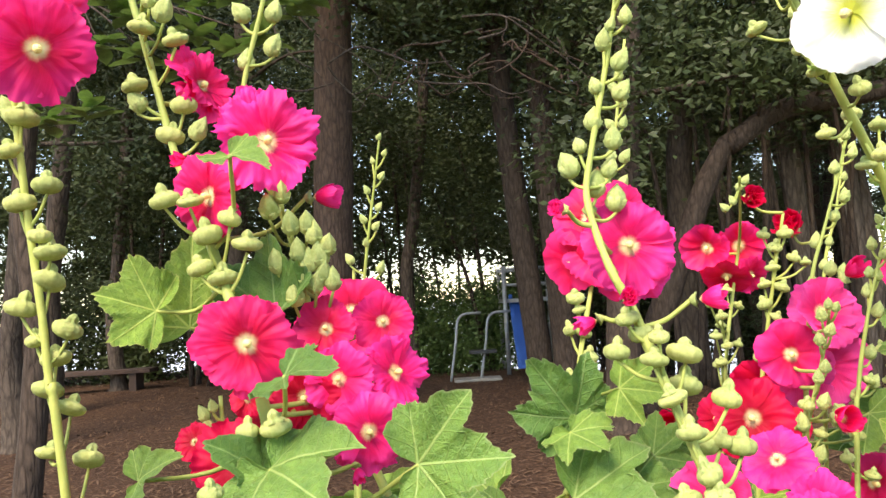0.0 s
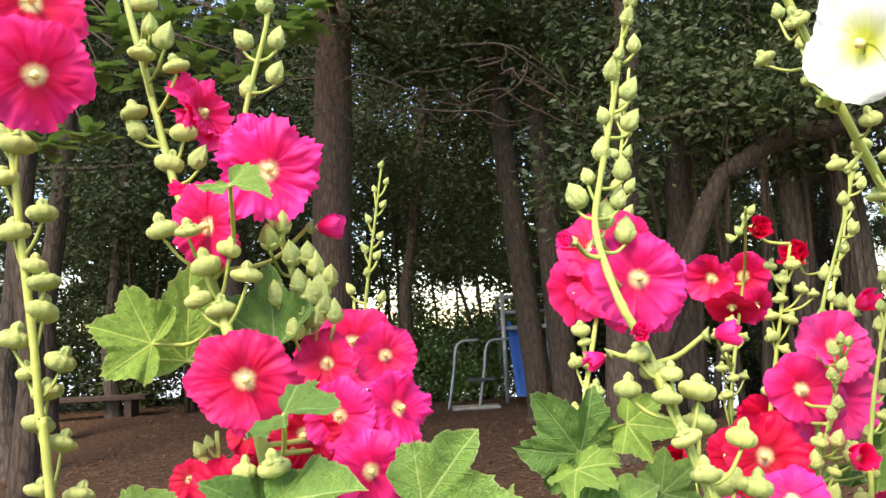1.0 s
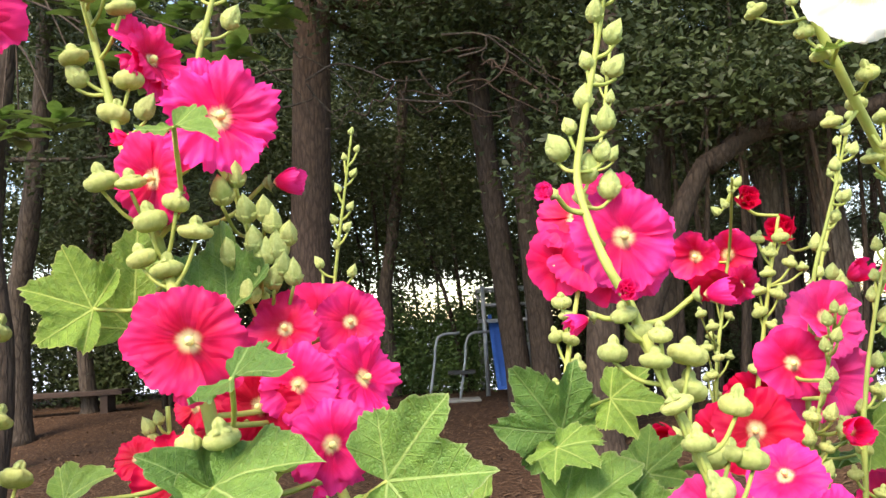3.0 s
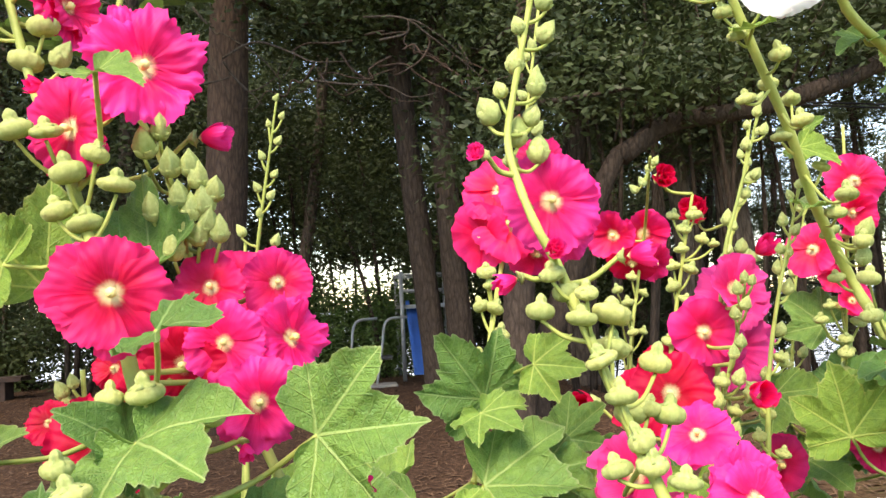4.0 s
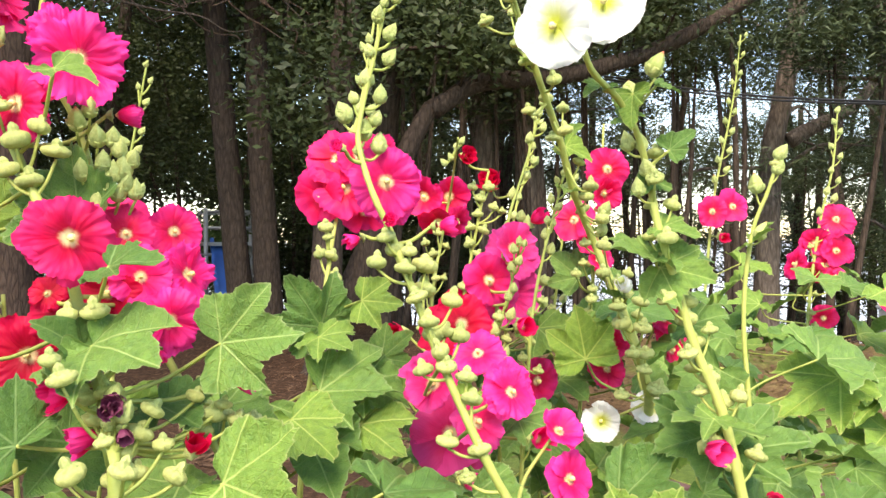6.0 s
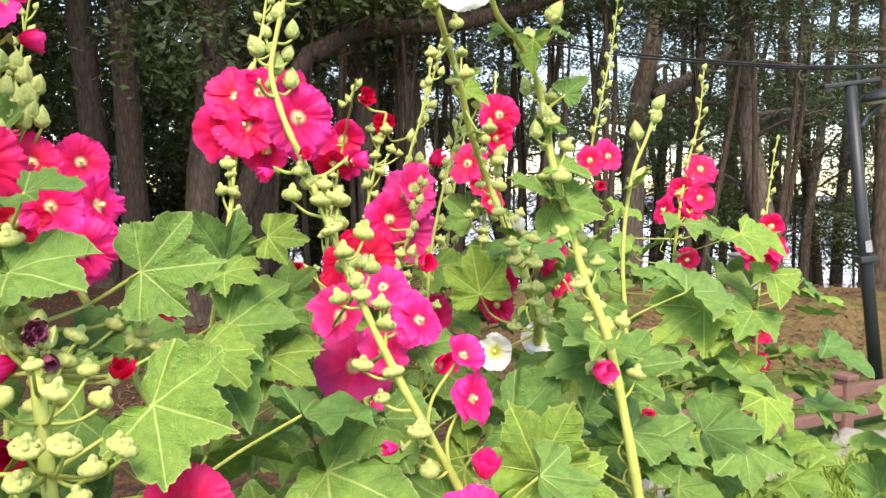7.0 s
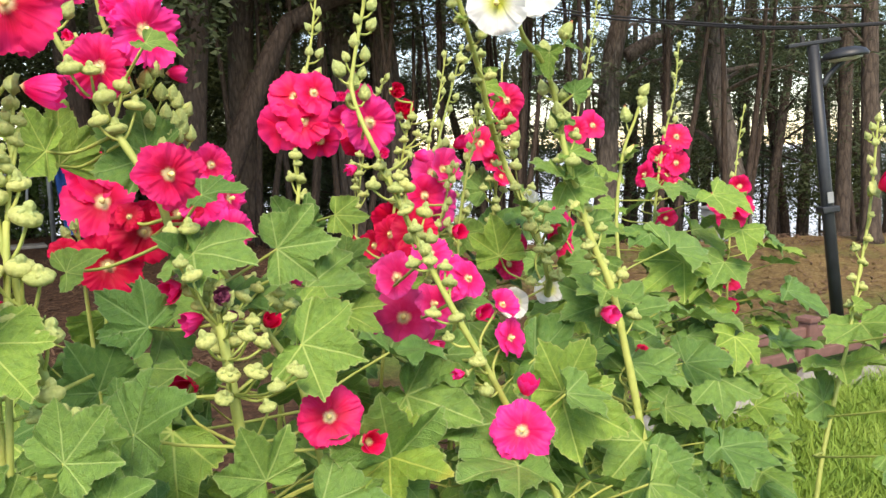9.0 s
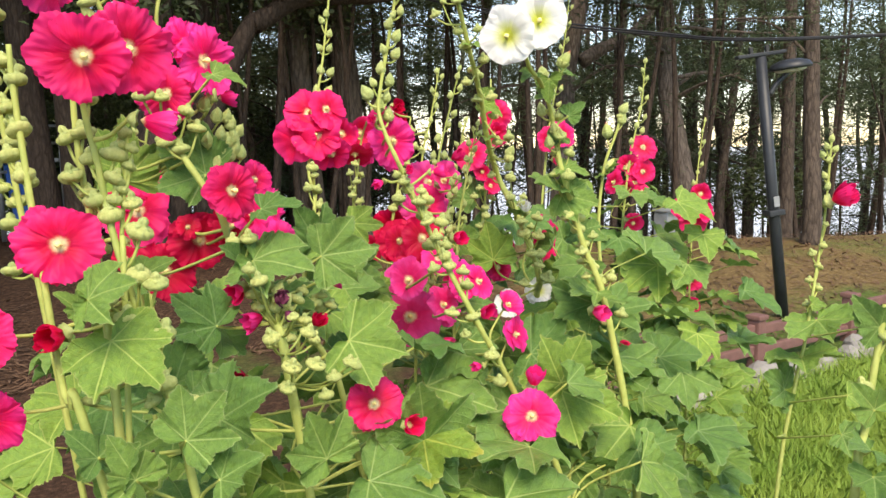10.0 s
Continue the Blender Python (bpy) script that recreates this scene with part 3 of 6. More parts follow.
low_red = hollyhock("low deep red hollyhock behind the tall one", 0.007, 0.003,
    [(-0.222, 0.865, 0.000), (-0.225, 0.865, 0.360), (-0.230, 0.865, 0.800), (-0.235, 0.865, 1.100), (-0.245, 0.860, 1.300), (-0.250, 0.860, 1.410)])
flower(low_red, (-0.272, 0.835, 1.366), 0.047, "dark", 0, 27, "frill")
flower(low_red, (-0.220, 0.811, 1.344), 0.105, "dark", -10, 8, "frill")
bud(low_red, (-0.267, 0.853, 1.392), 0.0220)
bud(low_red, (-0.256, 0.851, 1.400), 0.0176)
bud(low_red, (-0.262, 0.854, 1.379), 0.0220)
flower(tall_red, (-0.085, 0.705, 1.355), 0.024, "magenta", 18, -50, "half")
flower(tall_red, (-0.013, 0.663, 1.325), 0.043, "magenta", 46, 1, "half")
flower(tall_red, (-0.165, 0.643, 1.332), 0.058, "crimson", -52, -10, "half")
flower(tall_red, (-0.020, 0.519, 1.161), 0.086, "red", -30, 29, "frill")
flower(tall_red, (0.018, 0.487, 1.130), 0.057, "red", -12, 21, "half")
flower(tall_red, (-0.141, 0.627, 1.290), 0.054, "magenta", -81, -8, "half")
pod(tall_red, (-0.300, 0.796, 1.804), 0.0340)
pod(tall_red, (-0.265, 0.797, 1.789), 0.0340)
pod(tall_red, (-0.311, 0.802, 1.744), 0.0340)
pod(tall_red, (-0.261, 0.804, 1.721), 0.0340)
pod(tall_red, (-0.277, 0.807, 1.690), 0.0340)
pod(tall_red, (-0.295, 0.791, 1.856), 0.0340)
pod(tall_red, (-0.244, 0.811, 1.647), 0.0340)
pod(tall_red, (-0.260, 0.735, 1.611), 0.0320)
pod(tall_red, (-0.236, 0.735, 1.609), 0.0320)
pod(tall_red, (-0.221, 0.738, 1.576), 0.0352)
pod(tall_red, (-0.184, 0.739, 1.565), 0.0352)
pod(tall_red, (-0.230, 0.741, 1.545), 0.0320)
pod(tall_red, (-0.209, 0.742, 1.534), 0.0352)
pod(tall_red, (-0.199, 0.736, 1.590), 0.0320)
pod(tall_red, (-0.145, 0.654, 1.403), 0.0308)
pod(tall_red, (-0.169, 0.655, 1.401), 0.0252)
pod(tall_red, (-0.104, 0.653, 1.384), 0.0280)
pod(tall_red, (-0.118, 0.654, 1.377), 0.0224)
pod(tall_red, (-0.122, 0.697, 1.372), 0.0306)
bud(tall_red, (-0.276, 0.794, 1.820), 0.0338)
bud(tall_red, (-0.247, 0.807, 1.694), 0.0312)
bud(tall_red, (-0.310, 0.804, 1.727), 0.0312)
bud(tall_red, (-0.290, 0.793, 1.833), 0.0260)
pod(tall_red, (-0.168, 0.569, 1.354), 0.0279)
pod(tall_red, (-0.178, 0.579, 1.369), 0.0248)
pod(tall_red, (-0.135, 0.537, 1.304), 0.0217)
pod(tall_red, (-0.120, 0.523, 1.282), 0.0279)
pod(tall_red, (-0.115, 0.513, 1.239), 0.0310)
pod(tall_red, (-0.142, 0.532, 1.236), 0.0310)
pod(tall_red, (-0.149, 0.533, 1.208), 0.0310)
pod(tall_red, (-0.096, 0.497, 1.221), 0.0248)
pod(tall_red, (-0.072, 0.481, 1.238), 0.0248)
pod(tall_red, (-0.077, 0.486, 1.242), 0.0217)
pod(tall_red, (-0.161, 0.552, 1.276), 0.0310)
pod(tall_red, (-0.107, 0.501, 1.197), 0.0279)
bud(tall_red, (-0.127, 0.598, 1.331), 0.0288)
bud(tall_red, (-0.132, 0.598, 1.308), 0.0240)
bud(tall_red, (-0.119, 0.590, 1.316), 0.0264)
leaf(tall_red, (-0.290, 0.786, 1.506), (-0.346, 0.764, 1.527), (0.305, -0.739, 0.191))
leaf(tall_red, (-0.270, 0.828, 1.486), (-0.263, 0.838, 1.580), (0.244, -0.762, 0.176))
leaf(tall_red, (-0.210, 0.845, 1.506), (-0.172, 0.841, 1.551), (0.175, -0.780, 0.180))
leaf(tall_red, (-0.132, 0.634, 1.446), (-0.088, 0.595, 1.456), (0.106, -0.488, 0.514))
leaf(tall_red, (-0.180, 0.674, 1.638), (-0.143, 0.645, 1.627), (0.121, -0.477, 0.409))
leaf(tall_red, (-0.028, 0.652, 1.366), (0.050, 0.604, 1.379), (-0.093, -0.887, 0.218))
leaf(tall_red, (-0.147, 0.636, 1.372), (-0.092, 0.552, 1.366), (0.051, -0.641, 0.444))
leaf(tall_red, (-0.156, 0.658, 1.364), (-0.189, 0.626, 1.399), (0.195, -0.613, 0.444))
leaf(tall_red, (-0.156, 0.658, 1.364), (-0.107, 0.625, 1.362), (0.153, -0.621, 0.466))
leaf(tall_red, (-0.286, 0.717, 1.352), (-0.246, 0.692, 1.379), (0.238, -0.543, 0.489))
leaf(tall_red, (-0.210, 0.627, 1.286), (-0.270, 0.642, 1.343), (-0.187, -0.662, 0.430))
leaf(tall_red, (-0.037, 0.557, 1.251), (0.023, 0.486, 1.235), (-0.340, -0.586, 0.477))
leaf(tall_red, (-0.165, 0.763, 1.495), (-0.229, 0.793, 1.545), (-0.219, -0.769, 0.194))
leaf(tall_red, (-0.123, 0.475, 1.118), (-0.155, 0.472, 1.190), (-0.271, -0.594, 0.552))
leaf(tall_red, (-0.261, 0.489, 1.200), (-0.213, 0.436, 1.249), (-0.186, -0.539, 0.586))
leaf(tall_red, (0.064, 0.509, 1.086), (0.027, 0.478, 1.197), (-0.364, -0.550, 0.536))
leaf(tall_red, (0.061, 0.511, 1.091), (0.102, 0.404, 1.075), (-0.327, -0.446, 0.632), 'yellow')
leaf(tall_red, (-0.273, 0.624, 1.215), (-0.306, 0.622, 1.286), (-0.134, -0.566, 0.549))
leaf(tall_red, (-0.086, 0.712, 1.296), (-0.047, 0.644, 1.281), (0.001, -0.487, 0.614))
leaf(tall_red, (-0.014, 0.792, 1.272), (0.033, 0.723, 1.254), (-0.042, -0.484, 0.617))
flower(tall_red, (-0.125, 0.597, 1.328), 0.036, "withered", -12, -10, "rose")
flower(tall_red, (-0.121, 0.589, 1.301), 0.030, "withered", 7, -29, "half")
flower(tall_red, (-0.134, 0.590, 1.320), 0.034, "withered", 16, 12, "rose")
flower(tall_red, (-0.134, 0.728, 1.169), 0.075, "dark", -40, 16, "half")
flower(tall_red, (0.045, 0.619, 1.062), 0.052, "withered", -40, -28, "half")
flower(tall_red, (-0.059, 0.626, 1.266), 0.044, "dark", 15, 43, "half")
bud_stem = hollyhock("hollyhock stem with a cluster of closed green buds", 0.008, 0.003,
    [(0.154, 0.501, 0.000), (0.105, 0.562, 0.487), (0.021, 0.664, 1.081), (0.002, 0.693, 1.178), (-0.034, 0.731, 1.257), (-0.132, 0.830, 1.455), (-0.150, 0.832, 1.538), (-0.169, 0.835, 1.605), (-0.193, 0.830, 1.660), (-0.205, 0.832, 1.737), (-0.175, 0.830, 1.857), (-0.163, 0.835, 2.002)])
bud(bud_stem, (-0.204, 0.833, 1.828), 0.0312)
bud(bud_stem, (-0.168, 0.833, 1.827), 0.0312)
bud(bud_stem, (-0.171, 0.837, 1.790), 0.0312)
bud(bud_stem, (-0.201, 0.838, 1.776), 0.0312)
bud(bud_stem, (-0.178, 0.829, 1.867), 0.0312)
bud(bud_stem, (-0.185, 0.825, 1.907), 0.0260)
bud(bud_stem, (-0.157, 0.824, 1.918), 0.0260)
bud(bud_stem, (-0.152, 0.754, 1.614), 0.0280)
bud(bud_stem, (-0.165, 0.755, 1.601), 0.0336)
bud(bud_stem, (-0.139, 0.759, 1.557), 0.0280)
bud(bud_stem, (-0.123, 0.758, 1.573), 0.0280)
bud(bud_stem, (-0.110, 0.759, 1.561), 0.0280)
bud(bud_stem, (-0.129, 0.760, 1.546), 0.0280)
bud(bud_stem, (-0.116, 0.761, 1.534), 0.0280)
bud(bud_stem, (-0.107, 0.762, 1.527), 0.0280)
bud(bud_stem, (-0.145, 0.764, 1.514), 0.0308)
bud(bud_stem, (-0.129, 0.757, 1.583), 0.0280)
bud(bud_stem, (-0.160, 0.760, 1.547), 0.0308)
bud(bud_stem, (-0.124, 0.762, 1.524), 0.0280)
bud(bud_stem, (-0.145, 0.757, 1.584), 0.0308)
bud(bud_stem, (-0.119, 0.760, 1.551), 0.0308)
bud(bud_stem, (-0.135, 0.762, 1.533), 0.0280)
pod(bud_stem, (-0.018, 0.722, 1.278), 0.0300)
pod(bud_stem, (-0.004, 0.711, 1.273), 0.0300)
pod(bud_stem, (-0.031, 0.733, 1.283), 0.0300)
pod(bud_stem, (0.011, 0.702, 1.277), 0.0240)
pod(bud_stem, (-0.036, 0.741, 1.313), 0.0240)
leaf(bud_stem, (0.196, 0.929, 1.201), (0.236, 0.832, 1.168), (-0.249, -0.420, 0.610))
leaf(bud_stem, (0.147, 0.972, 1.246), (0.254, 0.895, 1.254), (-0.239, -0.430, 0.587))
slim_spike = hollyhock("slim hollyhock spike of small green buds over red blooms", 0.006, 0.002,
    [(-0.221, 1.328, 0.000), (-0.193, 1.298, 0.576), (-0.150, 1.250, 1.279), (-0.134, 1.232, 1.453), (-0.116, 1.219, 1.582), (-0.101, 1.210, 1.669), (-0.084, 1.200, 1.768)])
bud(slim_spike, (-0.086, 1.201, 1.762), 0.0144)
bud(slim_spike, (-0.079, 1.203, 1.736), 0.0144)
bud(slim_spike, (-0.098, 1.204, 1.725), 0.0144)
bud(slim_spike, (-0.086, 1.207, 1.701), 0.0180)
bud(slim_spike, (-0.110, 1.209, 1.680), 0.0180)
bud(slim_spike, (-0.093, 1.212, 1.653), 0.0180)
bud(slim_spike, (-0.118, 1.214, 1.635), 0.0198)
bud(slim_spike, (-0.099, 1.215, 1.623), 0.0198)
bud(slim_spike, (-0.143, 1.220, 1.573), 0.0234)
bud(slim_spike, (-0.095, 1.221, 1.558), 0.0234)
bud(slim_spike, (-0.116, 1.217, 1.598), 0.0180)
side_red = hollyhock("small red hollyhock half hidden among the pods", 0.007, 0.003,
    [(-0.142, 1.060, 0.000), (-0.141, 1.100, 0.515), (-0.141, 1.165, 1.144), (-0.141, 1.185, 1.275), (-0.140, 1.201, 1.383), (-0.139, 1.217, 1.492), (-0.139, 1.228, 1.557)])
flower(side_red, (-0.175, 1.177, 1.462), 0.132, "red", -23, 7, "open")
flower(side_red, (-0.164, 1.150, 1.418), 0.147, "red", -8, 3, "open")
flower(side_red, (-0.138, 1.167, 1.492), 0.122, "red", 6, 16, "open")
flower(side_red, (-0.137, 1.343, 1.509), 0.070, "crimson", -33, 20, "half")
flower(tall_red, (-0.174, 0.779, 1.392), 0.100, "dark", -27, 1, "frill")
pod(side_red, (-0.165, 1.217, 1.362), 0.0280)
pod(side_red, (-0.153, 1.203, 1.329), 0.0280)
pod(side_red, (-0.167, 1.208, 1.297), 0.0280)
pod(side_red, (-0.142, 1.202, 1.373), 0.0280)
centre_pink = hollyhock("pink hollyhock with a tall budded spike and slanting stem", 0.0085, 0.003,
    [(0.518, 0.391, 0.000), (0.468, 0.441, 0.421), (0.378, 0.531, 0.935), (0.328, 0.589, 1.075), (0.285, 0.595, 1.156), (0.242, 0.615, 1.245), (0.206, 0.672, 1.365), (0.176, 0.715, 1.477), (0.160, 0.721, 1.514), (0.151, 0.737, 1.551), (0.146, 0.753, 1.596), (0.155, 0.759, 1.640), (0.174, 0.761, 1.718), (0.193, 0.762, 1.804), (0.209, 0.765, 1.870)])
bud(centre_pink, (0.192, 0.752, 1.800), 0.0220)
bud(centre_pink, (0.197, 0.755, 1.773), 0.0220)
bud(centre_pink, (0.182, 0.756, 1.765), 0.0176)
bud(centre_pink, (0.174, 0.758, 1.749), 0.0264)
bud(centre_pink, (0.190, 0.759, 1.729), 0.0286)
bud(centre_pink, (0.164, 0.762, 1.705), 0.0220)
bud(centre_pink, (0.190, 0.762, 1.699), 0.0286)
bud(centre_pink, (0.160, 0.765, 1.672), 0.0286)
bud(centre_pink, (0.179, 0.767, 1.652), 0.0286)
bud(centre_pink, (0.145, 0.768, 1.647), 0.0220)
bud(centre_pink, (0.133, 0.770, 1.628), 0.0352)
bud(centre_pink, (0.159, 0.772, 1.608), 0.0352)
bud(centre_pink, (0.174, 0.770, 1.623), 0.0264)
bud(centre_pink, (0.179, 0.773, 1.592), 0.0330)
bud(centre_pink, (0.152, 0.774, 1.584), 0.0220)
bud(centre_pink, (0.197, 0.751, 1.817), 0.0220)
bud(centre_pink, (0.205, 0.748, 1.838), 0.0220)
bud(centre_pink, (0.196, 0.747, 1.850), 0.0220)
flower(centre_pink, (0.190, 0.778, 1.545), 0.102, "magenta", -6, 3, "frill")
flower(centre_pink, (0.187, 0.799, 1.584), 0.064, "crimson", -14, 21, "frill")
flower(centre_pink, (0.117, 0.723, 1.579), 0.030, "magenta", -50, 10, "rose")
flower(centre_pink, (0.207, 0.794, 1.515), 0.063, "magenta", 24, -24, "frill")
flower(centre_pink, (0.167, 0.698, 1.493), 0.030, "magenta", -10, 8, "rose")
flower(centre_pink, (0.240, 0.724, 1.488), 0.045, "magenta", 65, 3, "half")
flower(centre_pink, (0.144, 0.741, 1.473), 0.036, "magenta", -82, -21, "half")
flower(centre_pink, (0.364, 0.987, 1.159), 0.142, "rose", -43, 17, "open")
flower(centre_pink, (0.296, 0.890, 1.261), 0.116, "rose", -28, 19, "open")
flower(centre_pink, (0.338, 0.827, 1.214), 0.098, "rose", 4, 11, "open")
flower(centre_pink, (0.326, 0.697, 1.281), 0.075, "magenta", 11, 20, "frill")
flower(centre_pink, (0.380, 0.676, 1.232), 0.07, "magenta", 10, 40, "cupped")
flower(centre_pink, (0.387, 0.661, 1.175), 0.077, "magenta", 18, 4, "open")
flower(centre_pink, (0.298, 0.523, 1.071), 0.098, "magenta", -43, 30, "frill")
flower(centre_pink, (0.337, 0.563, 1.110), 0.066, "magenta", -23, 58, "half")
flower(centre_pink, (0.229, 0.574, 1.161), 0.038, "magenta", -89, 6, "half")
flower(centre_pink, (0.297, 0.786, 1.153), 0.051, "rose", 35, -16, "half")
pod(centre_pink, (0.219, 0.718, 1.440), 0.0396)
pod(centre_pink, (0.218, 0.721, 1.410), 0.0360)
pod(centre_pink, (0.256, 0.722, 1.396), 0.0360)
pod(centre_pink, (0.268, 0.727, 1.351), 0.0360)
pod(centre_pink, (0.248, 0.726, 1.358), 0.0360)
pod(centre_pink, (0.233, 0.727, 1.354), 0.0324)
pod(centre_pink, (0.180, 0.716, 1.460), 0.0288)
pod(centre_pink, (0.155, 0.709, 1.445), 0.0300)
pod(centre_pink, (0.183, 0.688, 1.438), 0.0300)
pod(centre_pink, (0.193, 0.676, 1.405), 0.0300)
pod(centre_pink, (0.203, 0.664, 1.377), 0.0300)
pod(centre_pink, (0.212, 0.652, 1.345), 0.0300)
pod(centre_pink, (0.195, 0.661, 1.323), 0.0300)
pod(centre_pink, (0.217, 0.646, 1.328), 0.0300)
pod(centre_pink, (0.235, 0.631, 1.317), 0.0300)
pod(centre_pink, (0.239, 0.625, 1.293), 0.0300)
pod(centre_pink, (0.214, 0.636, 1.246), 0.0330)
pod(centre_pink, (0.243, 0.614, 1.239), 0.0300)
pod(centre_pink, (0.230, 0.618, 1.208), 0.0240)
pod(centre_pink, (0.264, 0.588, 1.171), 0.0330)
pod(centre_pink, (0.271, 0.576, 1.126), 0.0330)
pod(centre_pink, (0.166, 0.706, 1.475), 0.0270)
pod(centre_pink, (0.188, 0.687, 1.458), 0.0240)
leaf(centre_pink, (0.461, 0.614, 1.061), (0.522, 0.513, 1.017), (-0.453, -0.416, 0.561))
leaf(centre_pink, (0.463, 0.616, 1.076), (0.424, 0.634, 1.175), (-0.437, -0.449, 0.524))
leaf(centre_pink, (0.542, 0.784, 1.086), (0.608, 0.674, 1.091), (-0.444, -0.443, 0.521))
leaf(centre_pink, (0.265, 0.686, 1.160), (0.269, 0.614, 1.116), (-0.353, -0.455, 0.567))
leaf(centre_pink, (0.184, 0.674, 1.109), (0.252, 0.558, 1.086), (-0.342, -0.454, 0.591))
leaf(centre_pink, (0.319, 0.593, 1.061), (0.183, 0.532, 0.990), (-0.416, -0.499, 0.561))
leaf(centre_pink, (0.557, 0.503, 0.952), (0.597, 0.418, 0.913), (-0.479, -0.360, 0.602))
leaf(centre_pink, (0.625, 0.579, 0.962), (0.498, 0.564, 0.911), (-0.491, -0.425, 0.560))
red_cluster = hollyhock("red hollyhock with blooms clustered below a bud spike", 0.008, 0.003,
    [(0.086, 1.150, 0.000), (0.111, 1.135, 0.515), (0.151, 1.109, 1.145), (0.160, 1.103, 1.232), (0.176, 1.095, 1.328), (0.189, 1.088, 1.424), (0.223, 1.179, 1.494), (0.261, 1.200, 1.653), (0.282, 1.209, 1.728), (0.316, 1.224, 1.903)])
flower(red_cluster, (0.229, 1.180, 1.615), 0.110, "red", -26, 17, "open")
flower(red_cluster, (0.201, 1.191, 1.549), 0.116, "red", -45, -1, "open")
flower(red_cluster, (0.237, 1.166, 1.564), 0.116, "red", -26, -2, "open")
flower(red_cluster, (0.276, 1.165, 1.520), 0.095, "red", -17, -20, "open")
flower(red_cluster, (0.262, 1.160, 1.622), 0.105, "red", -8, 18, "open")
bud(red_cluster, (0.299, 1.214, 1.842), 0.0240)
bud(red_cluster, (0.301, 1.205, 1.796), 0.0240)
bud(red_cluster, (0.289, 1.219, 1.827), 0.0240)
bud(red_cluster, (0.280, 1.216, 1.765), 0.0240)
bud(red_cluster, (0.298, 1.202, 1.763), 0.0240)
bud(red_cluster, (0.278, 1.210, 1.713), 0.0288)
bud(red_cluster, (0.296, 1.196, 1.708), 0.0288)
bud(red_cluster, (0.267, 1.211, 1.667), 0.0312)
bud(red_cluster, (0.288, 1.195, 1.666), 0.0312)
pod(red_cluster, (0.176, 1.091, 1.450), 0.0300)
pod(red_cluster, (0.193, 1.086, 1.446), 0.0300)
pod(red_cluster, (0.185, 1.087, 1.494), 0.0300)
pod(red_cluster, (0.198, 1.085, 1.411), 0.0300)
pod(red_cluster, (0.172, 1.095, 1.385), 0.0300)
pod(red_cluster, (0.201, 1.084, 1.389), 0.0300)
pod(red_cluster, (0.186, 1.090, 1.363), 0.0300)
pod(red_cluster, (0.207, 1.083, 1.341), 0.0300)
pod(red_cluster, (0.168, 1.099, 1.276), 0.0300)
pod(red_cluster, (0.172, 1.099, 1.223), 0.0300)
pod(red_cluster, (0.168, 1.101, 1.197), 0.0300)
pod(red_cluster, (0.189, 1.086, 1.477), 0.0240)
leaf(red_cluster, (0.166, 1.045, 1.334), (0.103, 1.012, 1.429), (-0.139, -0.785, 0.262))
leaf(red_cluster, (0.213, 0.974, 1.379), (0.271, 0.932, 1.372), (-0.223, -0.765, 0.269))
leaf(red_cluster, (0.152, 0.997, 1.324), (0.189, 0.931, 1.307), (-0.107, -0.483, 0.570))
leaf(red_cluster, (0.064, 0.925, 1.243), (0.018, 0.889, 1.213), (-0.061, -0.580, 0.540))
leaf(red_cluster, (0.213, 0.977, 1.255), (0.258, 0.909, 1.222), (-0.162, -0.564, 0.525))
leaf(red_cluster, (0.084, 0.865, 1.233), (0.125, 0.798, 1.193), (-0.095, -0.522, 0.594))
leaf(red_cluster, (0.271, 1.062, 1.275), (0.320, 1.043, 1.318), (-0.177, -0.567, 0.486))
leaf(red_cluster, (0.273, 0.956, 1.242), (0.319, 0.918, 1.262), (-0.161, -0.463, 0.598))
leaf(red_cluster, (0.107, 0.710, 0.979), (0.066, 0.749, 1.036), (-0.271, -0.487, 0.624))
far_red = hollyhock("red hollyhock with withered pods low on the stem", 0.007, 0.003,
    [(0.362, 1.404, 0.000), (0.432, 1.460, 0.579), (0.545, 1.548, 1.286), (0.587, 1.582, 1.464), (0.609, 1.570, 1.595), (0.507, 1.286, 1.678)])
flower(far_red, (0.559, 1.620, 1.579), 0.127, "red", -30, -3, "open")
flower(far_red, (0.635, 1.646, 1.581), 0.137, "red", -7, 2, "open")
flower(far_red, (0.581, 1.582, 1.516), 0.105, "dark", -21, -31, "open")
flower(far_red, (0.643, 1.613, 1.517), 0.094, "crimson", 18, -21, "open")
bud(far_red, (0.523, 1.333, 1.668), 0.0220)
bud(far_red, (0.512, 1.338, 1.645), 0.0220)
bud(far_red, (0.534, 1.329, 1.679), 0.0220)
bud(far_red, (0.499, 1.343, 1.634), 0.0220)
pod(far_red, (0.516, 1.501, 1.465), 0.0280)
pod(far_red, (0.533, 1.495, 1.440), 0.0280)
pod(far_red, (0.521, 1.500, 1.403), 0.0280)
pod(far_red, (0.539, 1.495, 1.384), 0.0280)
pod(far_red, (0.527, 1.500, 1.353), 0.0280)
pod_stem = hollyhock("hollyhock stem crowded with drying seed pods", 0.007, 0.003,
    [(0.418, 1.349, 0.000), (0.453, 1.329, 0.561), (0.509, 1.296, 1.246), (0.528, 1.286, 1.399), (0.548, 1.275, 1.519), (0.566, 1.266, 1.612)])
flower(pod_stem, (0.508, 1.254, 1.638), 0.059, "dark", -3, 3, "rose")
pod(pod_stem, (0.535, 1.278, 1.579), 0.0300)
pod(pod_stem, (0.566, 1.267, 1.579), 0.0300)
pod(pod_stem, (0.550, 1.273, 1.557), 0.0300)
